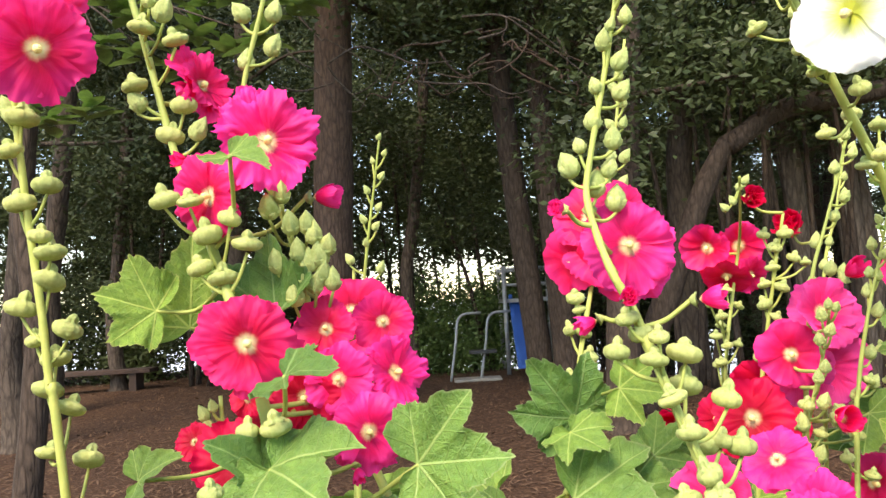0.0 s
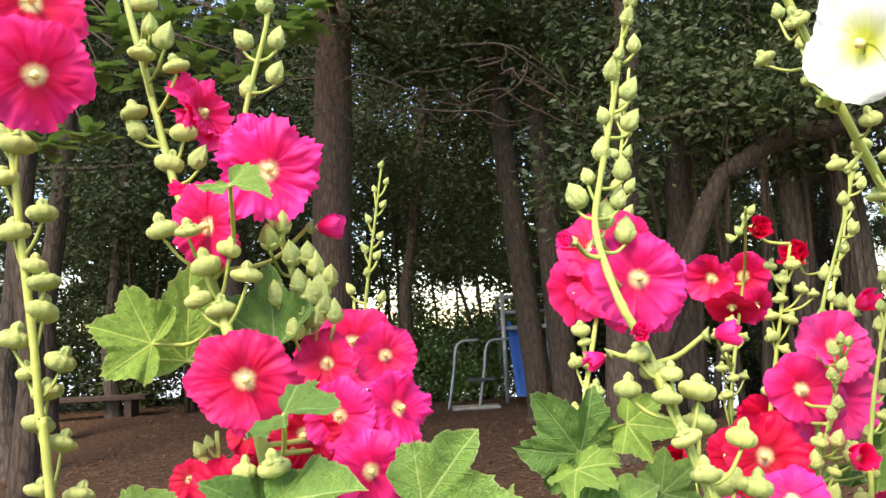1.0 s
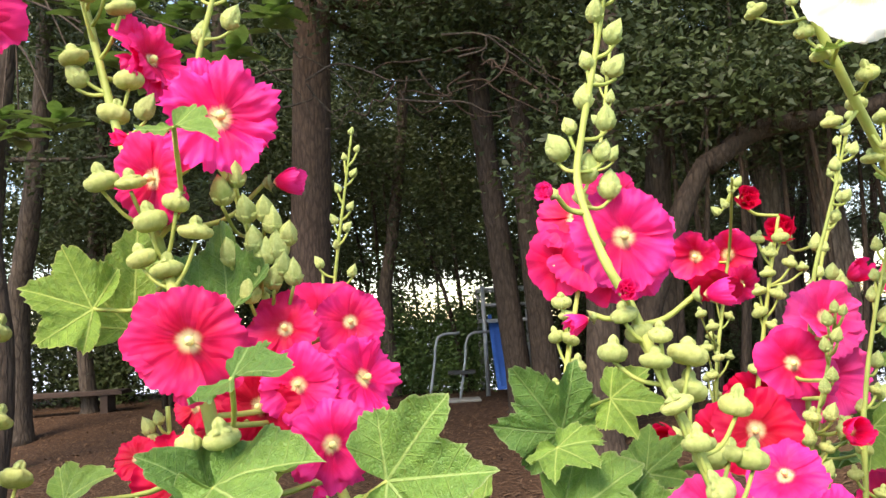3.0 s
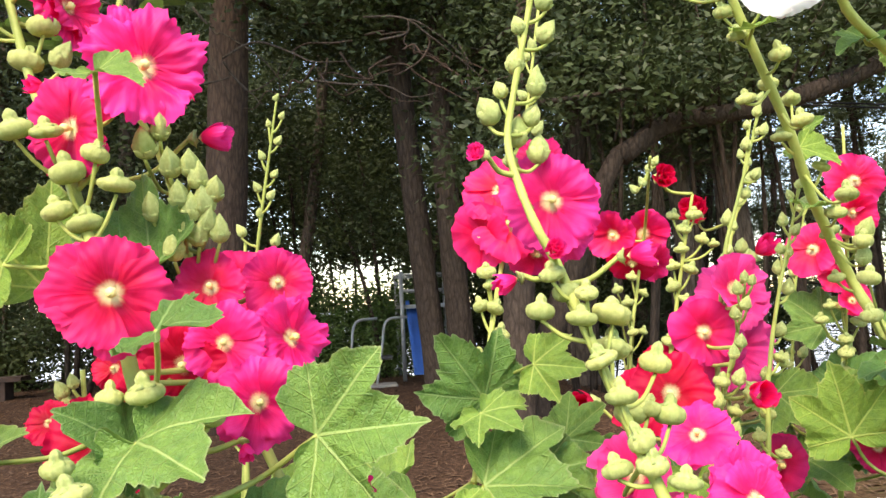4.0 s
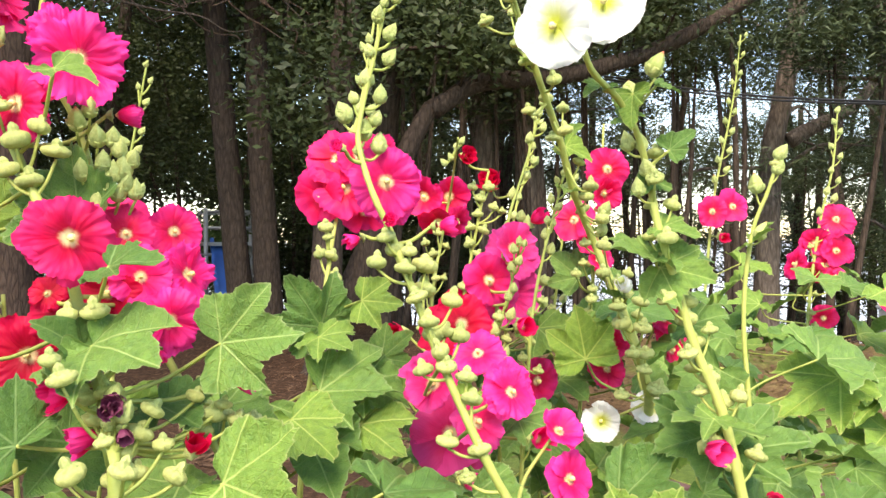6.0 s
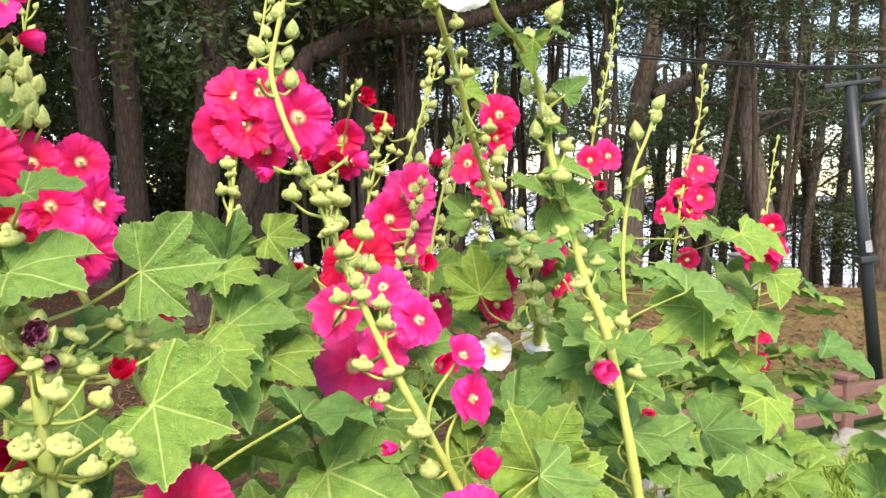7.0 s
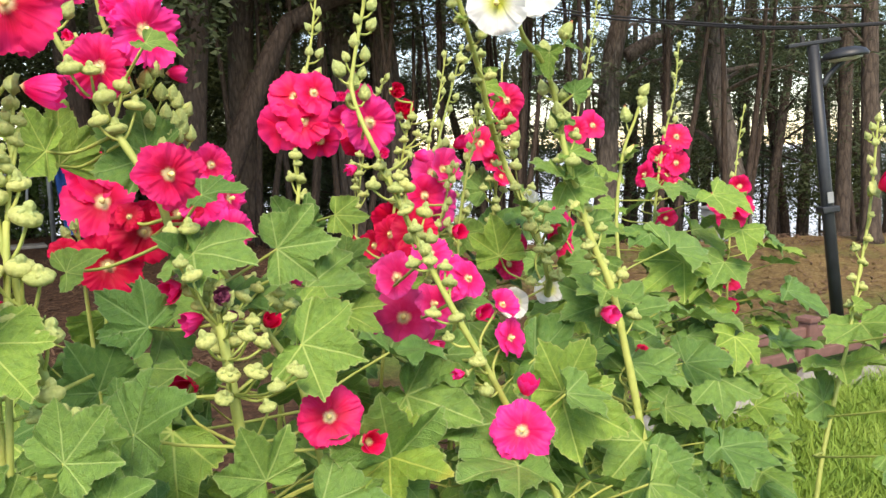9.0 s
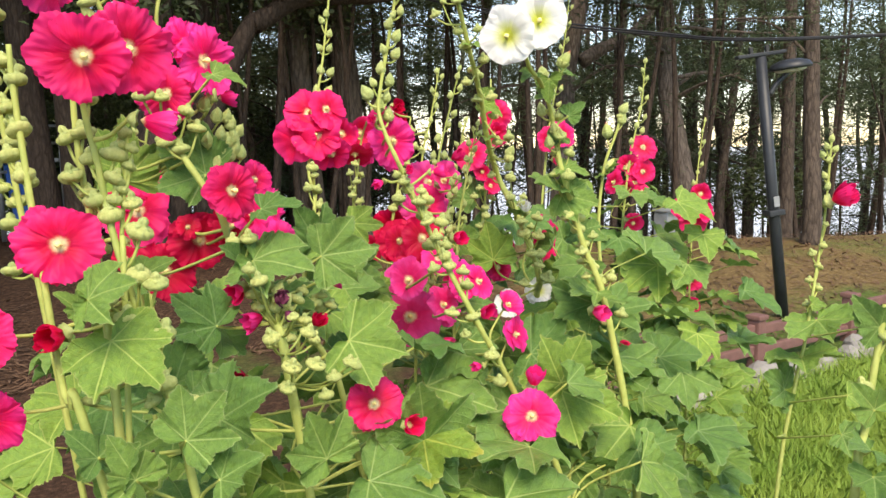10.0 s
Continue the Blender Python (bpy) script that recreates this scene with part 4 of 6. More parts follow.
pod(pod_stem, (0.576, 1.265, 1.538), 0.0300)
pod(pod_stem, (0.545, 1.276, 1.524), 0.0300)
pod(pod_stem, (0.592, 1.259, 1.529), 0.0240)
pod(pod_stem, (0.532, 1.282, 1.497), 0.0300)
pod(pod_stem, (0.556, 1.273, 1.491), 0.0300)
pod(pod_stem, (0.530, 1.283, 1.464), 0.0300)
pod(pod_stem, (0.545, 1.278, 1.442), 0.0300)
pod(pod_stem, (0.532, 1.284, 1.393), 0.0300)
pod(pod_stem, (0.519, 1.289, 1.377), 0.0300)
bud_spike = hollyhock("green hollyhock spike with pointed buds on both sides", 0.006, 0.002,
    [(0.440, 1.129, 0.000), (0.459, 1.114, 0.565), (0.491, 1.090, 1.256), (0.500, 1.084, 1.389), (0.513, 1.076, 1.502), (0.545, 1.094, 1.571), (0.577, 1.102, 1.651), (0.594, 1.094, 1.724)])
bud(bud_spike, (0.594, 1.094, 1.724), 0.0176)
bud(bud_spike, (0.589, 1.096, 1.705), 0.0220)
bud(bud_spike, (0.596, 1.095, 1.678), 0.0220)
bud(bud_spike, (0.572, 1.103, 1.659), 0.0242)
bud(bud_spike, (0.582, 1.101, 1.616), 0.0242)
bud(bud_spike, (0.568, 1.107, 1.590), 0.0242)
bud(bud_spike, (0.543, 1.117, 1.556), 0.0286)
bud(bud_spike, (0.558, 1.112, 1.515), 0.0286)
bud(bud_spike, (0.535, 1.121, 1.499), 0.0220)
bud_spike2 = hollyhock("thin hollyhock spike of round buds rising by pink blooms", 0.006, 0.002,
    [(0.398, 0.943, 0.000), (0.447, 0.974, 0.561), (0.525, 1.025, 1.246), (0.543, 1.037, 1.353), (0.564, 1.038, 1.445), (0.592, 1.047, 1.521), (0.607, 1.040, 1.591)])
bud(bud_spike2, (0.607, 1.040, 1.591), 0.0176)
bud(bud_spike2, (0.595, 1.044, 1.577), 0.0176)
bud(bud_spike2, (0.611, 1.039, 1.566), 0.0220)
bud(bud_spike2, (0.585, 1.049, 1.544), 0.0220)
bud(bud_spike2, (0.599, 1.044, 1.530), 0.0220)
bud(bud_spike2, (0.580, 1.052, 1.506), 0.0220)
bud(bud_spike2, (0.589, 1.049, 1.502), 0.0220)
bud(bud_spike2, (0.576, 1.054, 1.481), 0.0242)
bud(bud_spike2, (0.586, 1.051, 1.454), 0.0264)
bud(bud_spike2, (0.574, 1.057, 1.398), 0.0264)
bud(bud_spike2, (0.575, 1.057, 1.358), 0.0264)
bud(bud_spike2, (0.553, 1.066, 1.341), 0.0220)
pink_plant = hollyhock("rose pink hollyhock with a thin bud spike before it", 0.006, 0.002,
    [(0.368, 1.049, 0.000), (0.394, 1.032, 0.533), (0.436, 1.006, 1.185), (0.444, 1.000, 1.273), (0.460, 0.993, 1.343), (0.477, 0.985, 1.412), (0.487, 0.980, 1.465)])
bud(pink_plant, (0.476, 0.962, 1.469), 0.0176)
bud(pink_plant, (0.484, 0.960, 1.465), 0.0176)
bud(pink_plant, (0.468, 0.966, 1.456), 0.0220)
bud(pink_plant, (0.464, 0.968, 1.426), 0.0220)
bud(pink_plant, (0.476, 0.963, 1.437), 0.0220)
bud(pink_plant, (0.468, 0.967, 1.392), 0.0220)
bud(pink_plant, (0.460, 0.971, 1.379), 0.0220)
bud(pink_plant, (0.464, 0.970, 1.349), 0.0264)
bud(pink_plant, (0.439, 0.979, 1.323), 0.0286)
bud(pink_plant, (0.456, 0.975, 1.284), 0.0286)
flower(pink_plant, (0.513, 1.056, 1.455), 0.112, "rose", -12, 11, "open")
flower(pink_plant, (0.469, 1.062, 1.400), 0.102, "crimson", -35, 3, "open")
flower(pink_plant, (0.495, 1.086, 1.370), 0.095, "rose", -15, -16, "open")
flower(pink_plant, (0.489, 0.983, 1.325), 0.066, "crimson", -7, 7, "half")
flower(pink_plant, (0.577, 1.106, 1.503), 0.059, "crimson", 22, 29, "half")
flower(pink_plant, (0.356, 0.924, 1.342), 0.104, "dark", -22, 7, "open")
flower(pink_plant, (0.336, 0.984, 1.332), 0.084, "dark", -50, 12, "open")
flower(pink_plant, (0.335, 1.145, 1.305), 0.071, "dark", -48, 7, "half")
flower(pink_plant, (0.615, 1.154, 1.198), 0.107, "crimson", 12, 1, "open")
flower(pink_plant, (0.359, 0.871, 1.305), 0.084, "magenta", -14, 39, "open")
flower(pink_plant, (0.376, 0.812, 1.262), 0.087, "magenta", 4, 12, "frill")
flower(pink_plant, (0.417, 0.800, 1.188), 0.066, "magenta", -8, 15, "half")
leaf(pink_plant, (0.615, 1.151, 1.300), (0.637, 1.091, 1.257), (-0.293, -0.517, 0.481))
leaf(pink_plant, (0.719, 1.167, 1.293), (0.750, 1.104, 1.238), (-0.323, -0.499, 0.483))
leaf(pink_plant, (0.416, 0.853, 1.205), (0.455, 0.786, 1.195), (-0.232, -0.425, 0.625))
white_plant = hollyhock("white hollyhock with two wide blooms at the top", 0.013, 0.006,
    [(0.925, 1.165, 0.000), (0.863, 1.103, 0.495), (0.760, 1.000, 1.100), (0.694, 0.919, 1.225), (0.678, 0.977, 1.366), (0.681, 1.051, 1.455), (0.600, 1.000, 1.560), (0.550, 0.960, 1.640), (0.481, 0.913, 1.735), (0.410, 0.875, 1.860), (0.360, 0.840, 1.940)])
flower(white_plant, (0.662, 0.929, 1.382), 0.057, "white", -52, 44, "half")
flower(white_plant, (0.636, 0.968, 1.158), 0.086, "white", -40, 10, "cupped")
flower(white_plant, (0.748, 0.978, 1.172), 0.088, "white", -30, 14, "cupped")
flower(white_plant, (0.878, 1.109, 1.313), 0.095, "crimson", -8, 6, "open")
pod(white_plant, (0.498, 0.887, 1.719), 0.0288)
pod(white_plant, (0.445, 0.908, 1.776), 0.0320)
pod(white_plant, (0.457, 0.903, 1.746), 0.0288)
pod(white_plant, (0.401, 0.927, 1.809), 0.0320)
pod(white_plant, (0.461, 0.901, 1.671), 0.0256)
pod(white_plant, (0.549, 0.864, 1.553), 0.0320)
pod(white_plant, (0.513, 0.879, 1.640), 0.0320)
bud(white_plant, (0.643, 0.966, 1.521), 0.0360)
bud(white_plant, (0.638, 0.967, 1.489), 0.0312)
bud(white_plant, (0.497, 1.029, 1.863), 0.0240)
bud(white_plant, (0.475, 1.038, 1.912), 0.0288)
pod(white_plant, (0.613, 0.977, 1.545), 0.0320)
pod(white_plant, (0.632, 0.957, 1.507), 0.0320)
pod(white_plant, (0.631, 0.951, 1.461), 0.0320)
pod(white_plant, (0.627, 0.947, 1.415), 0.0320)
pod(white_plant, (0.645, 0.921, 1.332), 0.0352)
pod(white_plant, (0.646, 0.931, 1.402), 0.0256)
pod(white_plant, (0.656, 0.905, 1.282), 0.0320)
pod(white_plant, (0.591, 1.017, 1.700), 0.0256)
pod(white_plant, (0.669, 0.892, 1.256), 0.0320)
pod(white_plant, (0.630, 0.910, 1.360), 0.0360)
pod(white_plant, (0.666, 0.897, 1.368), 0.0360)
pod(white_plant, (0.670, 0.897, 1.325), 0.0360)
pod(white_plant, (0.674, 0.896, 1.282), 0.0360)
pod(white_plant, (0.695, 0.891, 1.222), 0.0396)
pod(white_plant, (0.638, 0.911, 1.214), 0.0288)
leaf(white_plant, (0.581, 0.992, 1.630), (0.609, 0.955, 1.608), (-0.263, -0.422, 0.444))
leaf(white_plant, (0.600, 1.006, 1.657), (0.617, 0.983, 1.670), (-0.314, -0.504, 0.316))
leaf(white_plant, (0.739, 1.051, 1.383), (0.681, 1.030, 1.401), (-0.337, -0.495, 0.434))
leaf(white_plant, (0.647, 1.034, 1.255), (0.626, 1.039, 1.358), (-0.313, -0.507, 0.473))
leafy_stem = hollyhock("thick hollyhock stem with pale pods and broad leaves", 0.0115, 0.005,
    [(0.545, 0.467, 0.000), (0.587, 0.510, 0.369), (0.640, 0.570, 0.820), (0.648, 0.610, 0.990), (0.635, 0.640, 1.142), (0.620, 0.660, 1.245), (0.604, 0.680, 1.304), (0.593, 0.695, 1.357), (0.581, 0.710, 1.426), (0.569, 0.725, 1.489), (0.560, 0.735, 1.560), (0.535, 0.725, 1.613), (0.487, 0.700, 1.654), (0.428, 0.670, 1.680), (0.403, 0.655, 1.708)])
bud(leafy_stem, (0.541, 0.751, 1.680), 0.0384)
bud(leafy_stem, (0.533, 0.746, 1.606), 0.0336)
bud(leafy_stem, (0.548, 0.734, 1.604), 0.0288)
bud(leafy_stem, (0.551, 0.726, 1.568), 0.0336)
bud(leafy_stem, (0.540, 0.730, 1.541), 0.0312)
pod(leafy_stem, (0.586, 0.738, 1.485), 0.0352)
pod(leafy_stem, (0.583, 0.732, 1.429), 0.0256)
pod(leafy_stem, (0.604, 0.709, 1.384), 0.0384)
pod(leafy_stem, (0.602, 0.707, 1.360), 0.0352)
pod(leafy_stem, (0.621, 0.682, 1.281), 0.0384)
pod(leafy_stem, (0.619, 0.670, 1.196), 0.0288)
pod(leafy_stem, (0.605, 0.695, 1.293), 0.0288)
pod(leafy_stem, (0.576, 0.751, 1.519), 0.0256)
pod(leafy_stem, (0.572, 0.747, 1.474), 0.0288)
pod(leafy_stem, (0.590, 0.723, 1.401), 0.0320)
pod(leafy_stem, (0.610, 0.697, 1.328), 0.0320)
pod(leafy_stem, (0.633, 0.668, 1.250), 0.0352)
pod(leafy_stem, (0.610, 0.687, 1.261), 0.0288)
pod(leafy_stem, (0.635, 0.654, 1.166), 0.0320)
leaf(leafy_stem, (0.510, 0.700, 1.664), (0.496, 0.690, 1.619), (-0.8, -0.35, 0.15))
leaf(leafy_stem, (0.547, 0.700, 1.677), (0.582, 0.690, 1.672), (-0.1, -0.45, 0.8))
leaf(leafy_stem, (0.462, 0.700, 1.670), (0.424, 0.690, 1.656), (-0.1, -0.45, 0.8))
leaf(leafy_stem, (0.585, 0.720, 1.594), (0.615, 0.700, 1.621), (-0.4, -0.5, 0.3))
bud(leafy_stem, (0.531, 0.680, 1.699), 0.04)
leaf(leafy_stem, (0.503, 0.722, 1.635), (0.519, 0.691, 1.637), (-0.346, -0.359, 0.458))
leaf(leafy_stem, (0.572, 0.735, 1.551), (0.527, 0.730, 1.537), (-0.3, -0.5, 0.45))
leaf(leafy_stem, (0.574, 0.726, 1.430), (0.618, 0.663, 1.413), (-0.434, -0.412, 0.435))
leaf(leafy_stem, (0.572, 0.724, 1.486), (0.604, 0.679, 1.476), (-0.288, -0.277, 0.608))
leaf(leafy_stem, (0.563, 0.723, 1.442), (0.485, 0.714, 1.453), (-0.277, -0.288, 0.617))
leaf(leafy_stem, (0.670, 0.709, 1.205), (0.564, 0.691, 1.221), (-0.287, -0.269, 0.675))
leaf(leafy_stem, (0.645, 0.748, 1.345), (0.672, 0.678, 1.330), (-0.367, -0.335, 0.554))
leaf(leafy_stem, (0.677, 0.699, 1.170), (0.759, 0.641, 1.186), (-0.376, -0.314, 0.601))
leaf(leafy_stem, (0.709, 0.680, 1.036), (0.832, 0.674, 1.083), (-0.375, -0.303, 0.631))
leaf(leafy_stem, (0.702, 0.690, 1.071), (0.835, 0.667, 1.043), (-0.300, -0.243, 0.705))
leaf(leafy_stem, (0.675, 0.728, 1.189), (0.587, 0.768, 1.158), (-0.422, -0.408, 0.523))
flower(leafy_stem, (0.370, 0.666, 1.732), 0.118, "white", -57, -13, "smooth")
flower(leafy_stem, (0.424, 0.640, 1.760), 0.12, "white", -35, -6, "smooth")
flower(leafy_stem, (0.585, 0.645, 1.197), 0.066, "rose", -8, 2, "half")
flower(leafy_stem, (0.779, 0.731, 1.055), 0.074, "dark", -30, 15, "open")
back_red = hollyhock("red hollyhock half hidden behind pale green stems", 0.007, 0.002,
    [(0.558, 1.309, 0.000), (0.595, 1.329, 0.592), (0.654, 1.361, 1.316), (0.678, 1.374, 1.514), (0.706, 1.370, 1.620), (0.736, 1.368, 1.756)])
bud(back_red, (0.730, 1.372, 1.748), 0.0220)
bud(back_red, (0.741, 1.362, 1.733), 0.0198)
bud(back_red, (0.715, 1.375, 1.695), 0.0220)
bud(back_red, (0.721, 1.364, 1.650), 0.0220)
bud(back_red, (0.705, 1.369, 1.612), 0.0220)
bud(back_red, (0.691, 1.372, 1.567), 0.0220)
bud(back_red, (0.724, 1.366, 1.680), 0.0198)
bud(back_red, (0.679, 1.375, 1.526), 0.0264)
bud(back_red, (0.702, 1.356, 1.513), 0.0286)
flower(back_red, (0.685, 1.507, 1.603), 0.096, "dark", -33, 18, "rose")
flower(back_red, (0.626, 1.276, 1.441), 0.131, "rose", -15, 22, "open")
flower(back_red, (0.613, 1.273, 1.362), 0.160, "rose", -30, 4, "open")
flower(back_red, (0.539, 1.322, 1.327), 0.131, "dark", -42, 5, "open")
flower(back_red, (0.520, 1.267, 1.289), 0.128, "dark", -23, 2, "open")
flower(back_red, (0.492, 1.346, 1.263), 0.102, "dark", -61, 7, "open")
back_red2 = hollyhock("small red hollyhock among pale leaves", 0.006, 0.002,
    [(0.659, 1.360, 0.000), (0.709, 1.370, 0.587), (0.788, 1.387, 1.305), (0.816, 1.393, 1.480), (0.848, 1.391, 1.623)])
bud(back_red2, (0.848, 1.390, 1.615), 0.0220)
bud(back_red2, (0.833, 1.398, 1.599), 0.0220)
bud(back_red2, (0.836, 1.390, 1.559), 0.0220)
bud(back_red2, (0.819, 1.400, 1.544), 0.0220)
bud(back_red2, (0.810, 1.397, 1.480), 0.0220)
bud(back_red2, (0.822, 1.394, 1.512), 0.0220)
bud(back_red2, (0.799, 1.398, 1.432), 0.0220)
bud(back_red2, (0.806, 1.387, 1.400), 0.0220)
bud(back_red2, (0.806, 1.378, 1.337), 0.0286)
back_red3 = hollyhock("red hollyhock behind the white one", 0.007, 0.003,
    [(0.662, 1.227, 0.000), (0.707, 1.237, 0.543), (0.780, 1.252, 1.207), (0.807, 1.258, 1.373), (0.832, 1.266, 1.540), (0.851, 1.280, 1.723)])
flower(back_red3, (0.828, 1.231, 1.621), 0.1, "red", -30, 2, "open")
flower(back_red3, (0.764, 1.261, 1.514), 0.105, "red", -58, 5, "open")
flower(back_red3, (0.818, 1.231, 1.569), 0.090, "red", -20, -12, "open")
flower(back_red3, (0.784, 1.239, 1.466), 0.060, "red", -39, 1, "open")
flower(back_red3, (0.799, 1.223, 1.428), 0.068, "red", -20, 2, "open")
flower(back_red3, (0.808, 1.190, 1.256), 0.090, "red", -31, 7, "open")
flower(back_red3, (0.797, 1.190, 1.204), 0.083, "red", -40, -1, "open")
flower(back_red3, (0.903, 1.127, 1.298), 0.113, "red", -24, 6, "open")
flower(back_red3, (0.904, 1.118, 1.246), 0.090, "red", -4, -3, "open")
pod(back_red3, (0.768, 1.232, 1.422), 0.0280)
pod(back_red3, (0.754, 1.239, 1.400), 0.0280)
pod(back_red3, (0.776, 1.215, 1.347), 0.0280)
pod(back_red3, (0.758, 1.223, 1.318), 0.0280)
pod(back_red3, (0.761, 1.215, 1.281), 0.0280)
leaf(back_red3, (0.784, 1.277, 1.389), (0.739, 1.318, 1.436), (-0.366, -0.474, 0.428))
leaf(back_red3, (0.799, 1.250, 1.282), (0.854, 1.219, 1.342), (-0.385, -0.457, 0.457))
leaf(back_red3, (0.773, 1.267, 1.268), (0.710, 1.310, 1.254), (-0.301, -0.394, 0.560))
leaf(back_red3, (0.816, 1.224, 1.191), (0.784, 1.256, 1.252), (-0.441, -0.535, 0.397))
right_red = hollyhock("red hollyhock with a tall bud spike", 0.009, 0.003,
    [(1.520, 1.422, 0.000), (1.583, 1.457, 0.508), (1.689, 1.513, 1.128), (1.746, 1.543, 1.353), (1.798, 1.558, 1.530), (1.840, 1.552, 1.686), (1.868, 1.559, 1.864)])
bud(right_red, (1.867, 1.558, 1.858), 0.0260)
bud(right_red, (1.855, 1.561, 1.823), 0.0260)
bud(right_red, (1.866, 1.548, 1.791), 0.0260)
bud(right_red, (1.842, 1.560, 1.749), 0.0260)
bud(right_red, (1.860, 1.542, 1.717), 0.0260)
bud(right_red, (1.835, 1.553, 1.676), 0.0260)
bud(right_red, (1.848, 1.539, 1.644), 0.0260)
bud(right_red, (1.820, 1.555, 1.613), 0.0312)
bud(right_red, (1.835, 1.541, 1.592), 0.0312)
bud(right_red, (1.797, 1.562, 1.551), 0.0312)
flower(right_red, (1.780, 1.560, 1.457), 0.106, "red", -55, 6, "open")
flower(right_red, (1.833, 1.533, 1.529), 0.116, "red", -31, 10, "open")
flower(right_red, (1.824, 1.524, 1.434), 0.106, "red", -31, -4, "open")
flower(right_red, (1.800, 1.535, 1.393), 0.076, "red", -51, 2, "open")
flower(right_red, (1.814, 1.520, 1.361), 0.072, "red", -41, 3, "open")
flower(right_red, (1.728, 1.588, 1.395), 0.106, "red", -99, 2, "open")
flower(right_red, (1.767, 1.556, 1.373), 0.076, "red", -50, -17, "open")
flower(right_red, (1.777, 1.528, 1.236), 0.085, "red", -41, 5, "open")
mid_red = hollyhock("tall red hollyhock with a long thin bud spike", 0.009, 0.003,
    [(1.700, 2.000, 0.000), (1.715, 2.000, 0.700), (1.740, 2.000, 1.202), (1.765, 2.000, 1.458), (1.790, 2.000, 1.636), (1.841, 2.000, 1.836), (1.879, 2.000, 1.998), (1.907, 2.000, 2.197)])
for k in range(16):
    up = k / 15
    side = 0.024 * (1 - 0.5 * up) * (1 if k % 2 else -1)
    bud(mid_red, (1.80 + 0.105 * up + side, 1.985, 1.68 + 0.515 * up), 0.036 - 0.016 * up)
flower(mid_red, (1.745, 1.960, 1.567), 0.125, "red", -30, 6, "open")
flower(mid_red, (1.840, 1.965, 1.585), 0.13, "crimson", -5, 4, "open")
flower(mid_red, (1.790, 1.970, 1.480), 0.08, "red", -20, -6, "half")
far_right_red = hollyhock("red hollyhock at the end of the bed", 0.008, 0.002,
    [(1.804, 1.284, 0.000), (1.840, 1.310, 0.400), (1.905, 1.357, 0.890), (1.944, 1.385, 1.095), (2.004, 1.413, 1.324), (2.049, 1.432, 1.493), (2.080, 1.432, 1.642)])
bud(far_right_red, (2.079, 1.431, 1.631), 0.0192)
bud(far_right_red, (2.066, 1.434, 1.588), 0.0192)
bud(far_right_red, (2.068, 1.426, 1.546), 0.0240)
bud(far_right_red, (2.052, 1.431, 1.503), 0.0240)
bud(far_right_red, (2.055, 1.423, 1.460), 0.0240)
bud(far_right_red, (2.038, 1.430, 1.429), 0.0240)
bud(far_right_red, (2.022, 1.435, 1.386), 0.0312)
bud(far_right_red, (2.046, 1.414, 1.364), 0.0288)
flower(far_right_red, (1.965, 1.425, 1.293), 0.117, "red", -74, 4, "open")
flower(far_right_red, (2.015, 1.397, 1.345), 0.106, "red", -35, 13, "open")
flower(far_right_red, (2.015, 1.385, 1.271), 0.106, "red", -25, 4, "open")
flower(far_right_red, (1.983, 1.403, 1.240), 0.117, "red", -55, -5, "open")
flower(far_right_red, (1.954, 1.389, 1.008), 0.106, "red", -45, 9, "open")
flower(far_right_red, (1.945, 1.381, 0.913), 0.096, "red", -55, 11, "open")
branch_stem = hollyhock("pale hollyhock side stem with swelling buds", 0.007, 0.004,
    [(0.876, 0.815, 0.000), (0.886, 0.847, 0.498), (0.902, 0.899, 1.106), (0.910, 0.926, 1.326), (0.935, 0.932, 1.477), (0.965, 0.923, 1.559), (0.988, 0.917, 1.630)])
bud(branch_stem, (0.988, 0.916, 1.627), 0.0392)
bud(branch_stem, (0.982, 0.916, 1.600), 0.0364)
bud(branch_stem, (0.949, 0.936, 1.570), 0.0448)
bud(branch_stem, (0.947, 0.924, 1.483), 0.0420)
pod(branch_stem, (0.978, 0.920, 1.607), 0.0240)
leaf(branch_stem, (0.934, 0.930, 1.463), (0.931, 0.875, 1.490), (-0.301, -0.263, 0.607))
leaf(branch_stem, (1.106, 0.891, 1.212), (0.979, 0.912, 1.151), (-0.383, -0.311, 0.581))
right_tall = hollyhock("single hollyhock with green pods and one red bloom", 0.007, 0.003,
    [(0.815, 0.409, 0.000), (0.859, 0.417, 0.376), (0.941, 0.430, 0.835), (1.002, 0.437, 1.011), (1.030, 0.433, 1.115), (1.074, 0.443, 1.227), (1.133, 0.458, 1.364), (1.162, 0.465, 1.549)])
flower(right_tall, (1.122, 0.436, 1.407), 0.100, "red", -4, 23, "half")
pod(right_tall, (1.085, 0.457, 1.290), 0.0260)
pod(right_tall, (1.094, 0.446, 1.260), 0.0260)
pod(right_tall, (1.075, 0.455, 1.231), 0.0260)
pod(right_tall, (1.088, 0.443, 1.213), 0.0260)
pod(right_tall, (1.075, 0.443, 1.154), 0.0260)
pod(right_tall, (1.083, 0.430, 1.107), 0.0312)
pod(right_tall, (1.066, 0.454, 1.178), 0.0260)
pod(right_tall, (1.106, 0.444, 1.307), 0.0208)
pod(right_tall, (1.115, 0.445, 1.354), 0.0182)
bud(right_tall, (1.162, 0.465, 1.543), 0.0220)
bud(right_tall, (1.151, 0.470, 1.525), 0.0220)
bud(right_tall, (1.167, 0.458, 1.519), 0.0220)
bud(right_tall, (1.142, 0.474, 1.507), 0.0220)
bud(right_tall, (1.153, 0.464, 1.495), 0.0220)
bud(right_tall, (1.142, 0.467, 1.460), 0.0220)
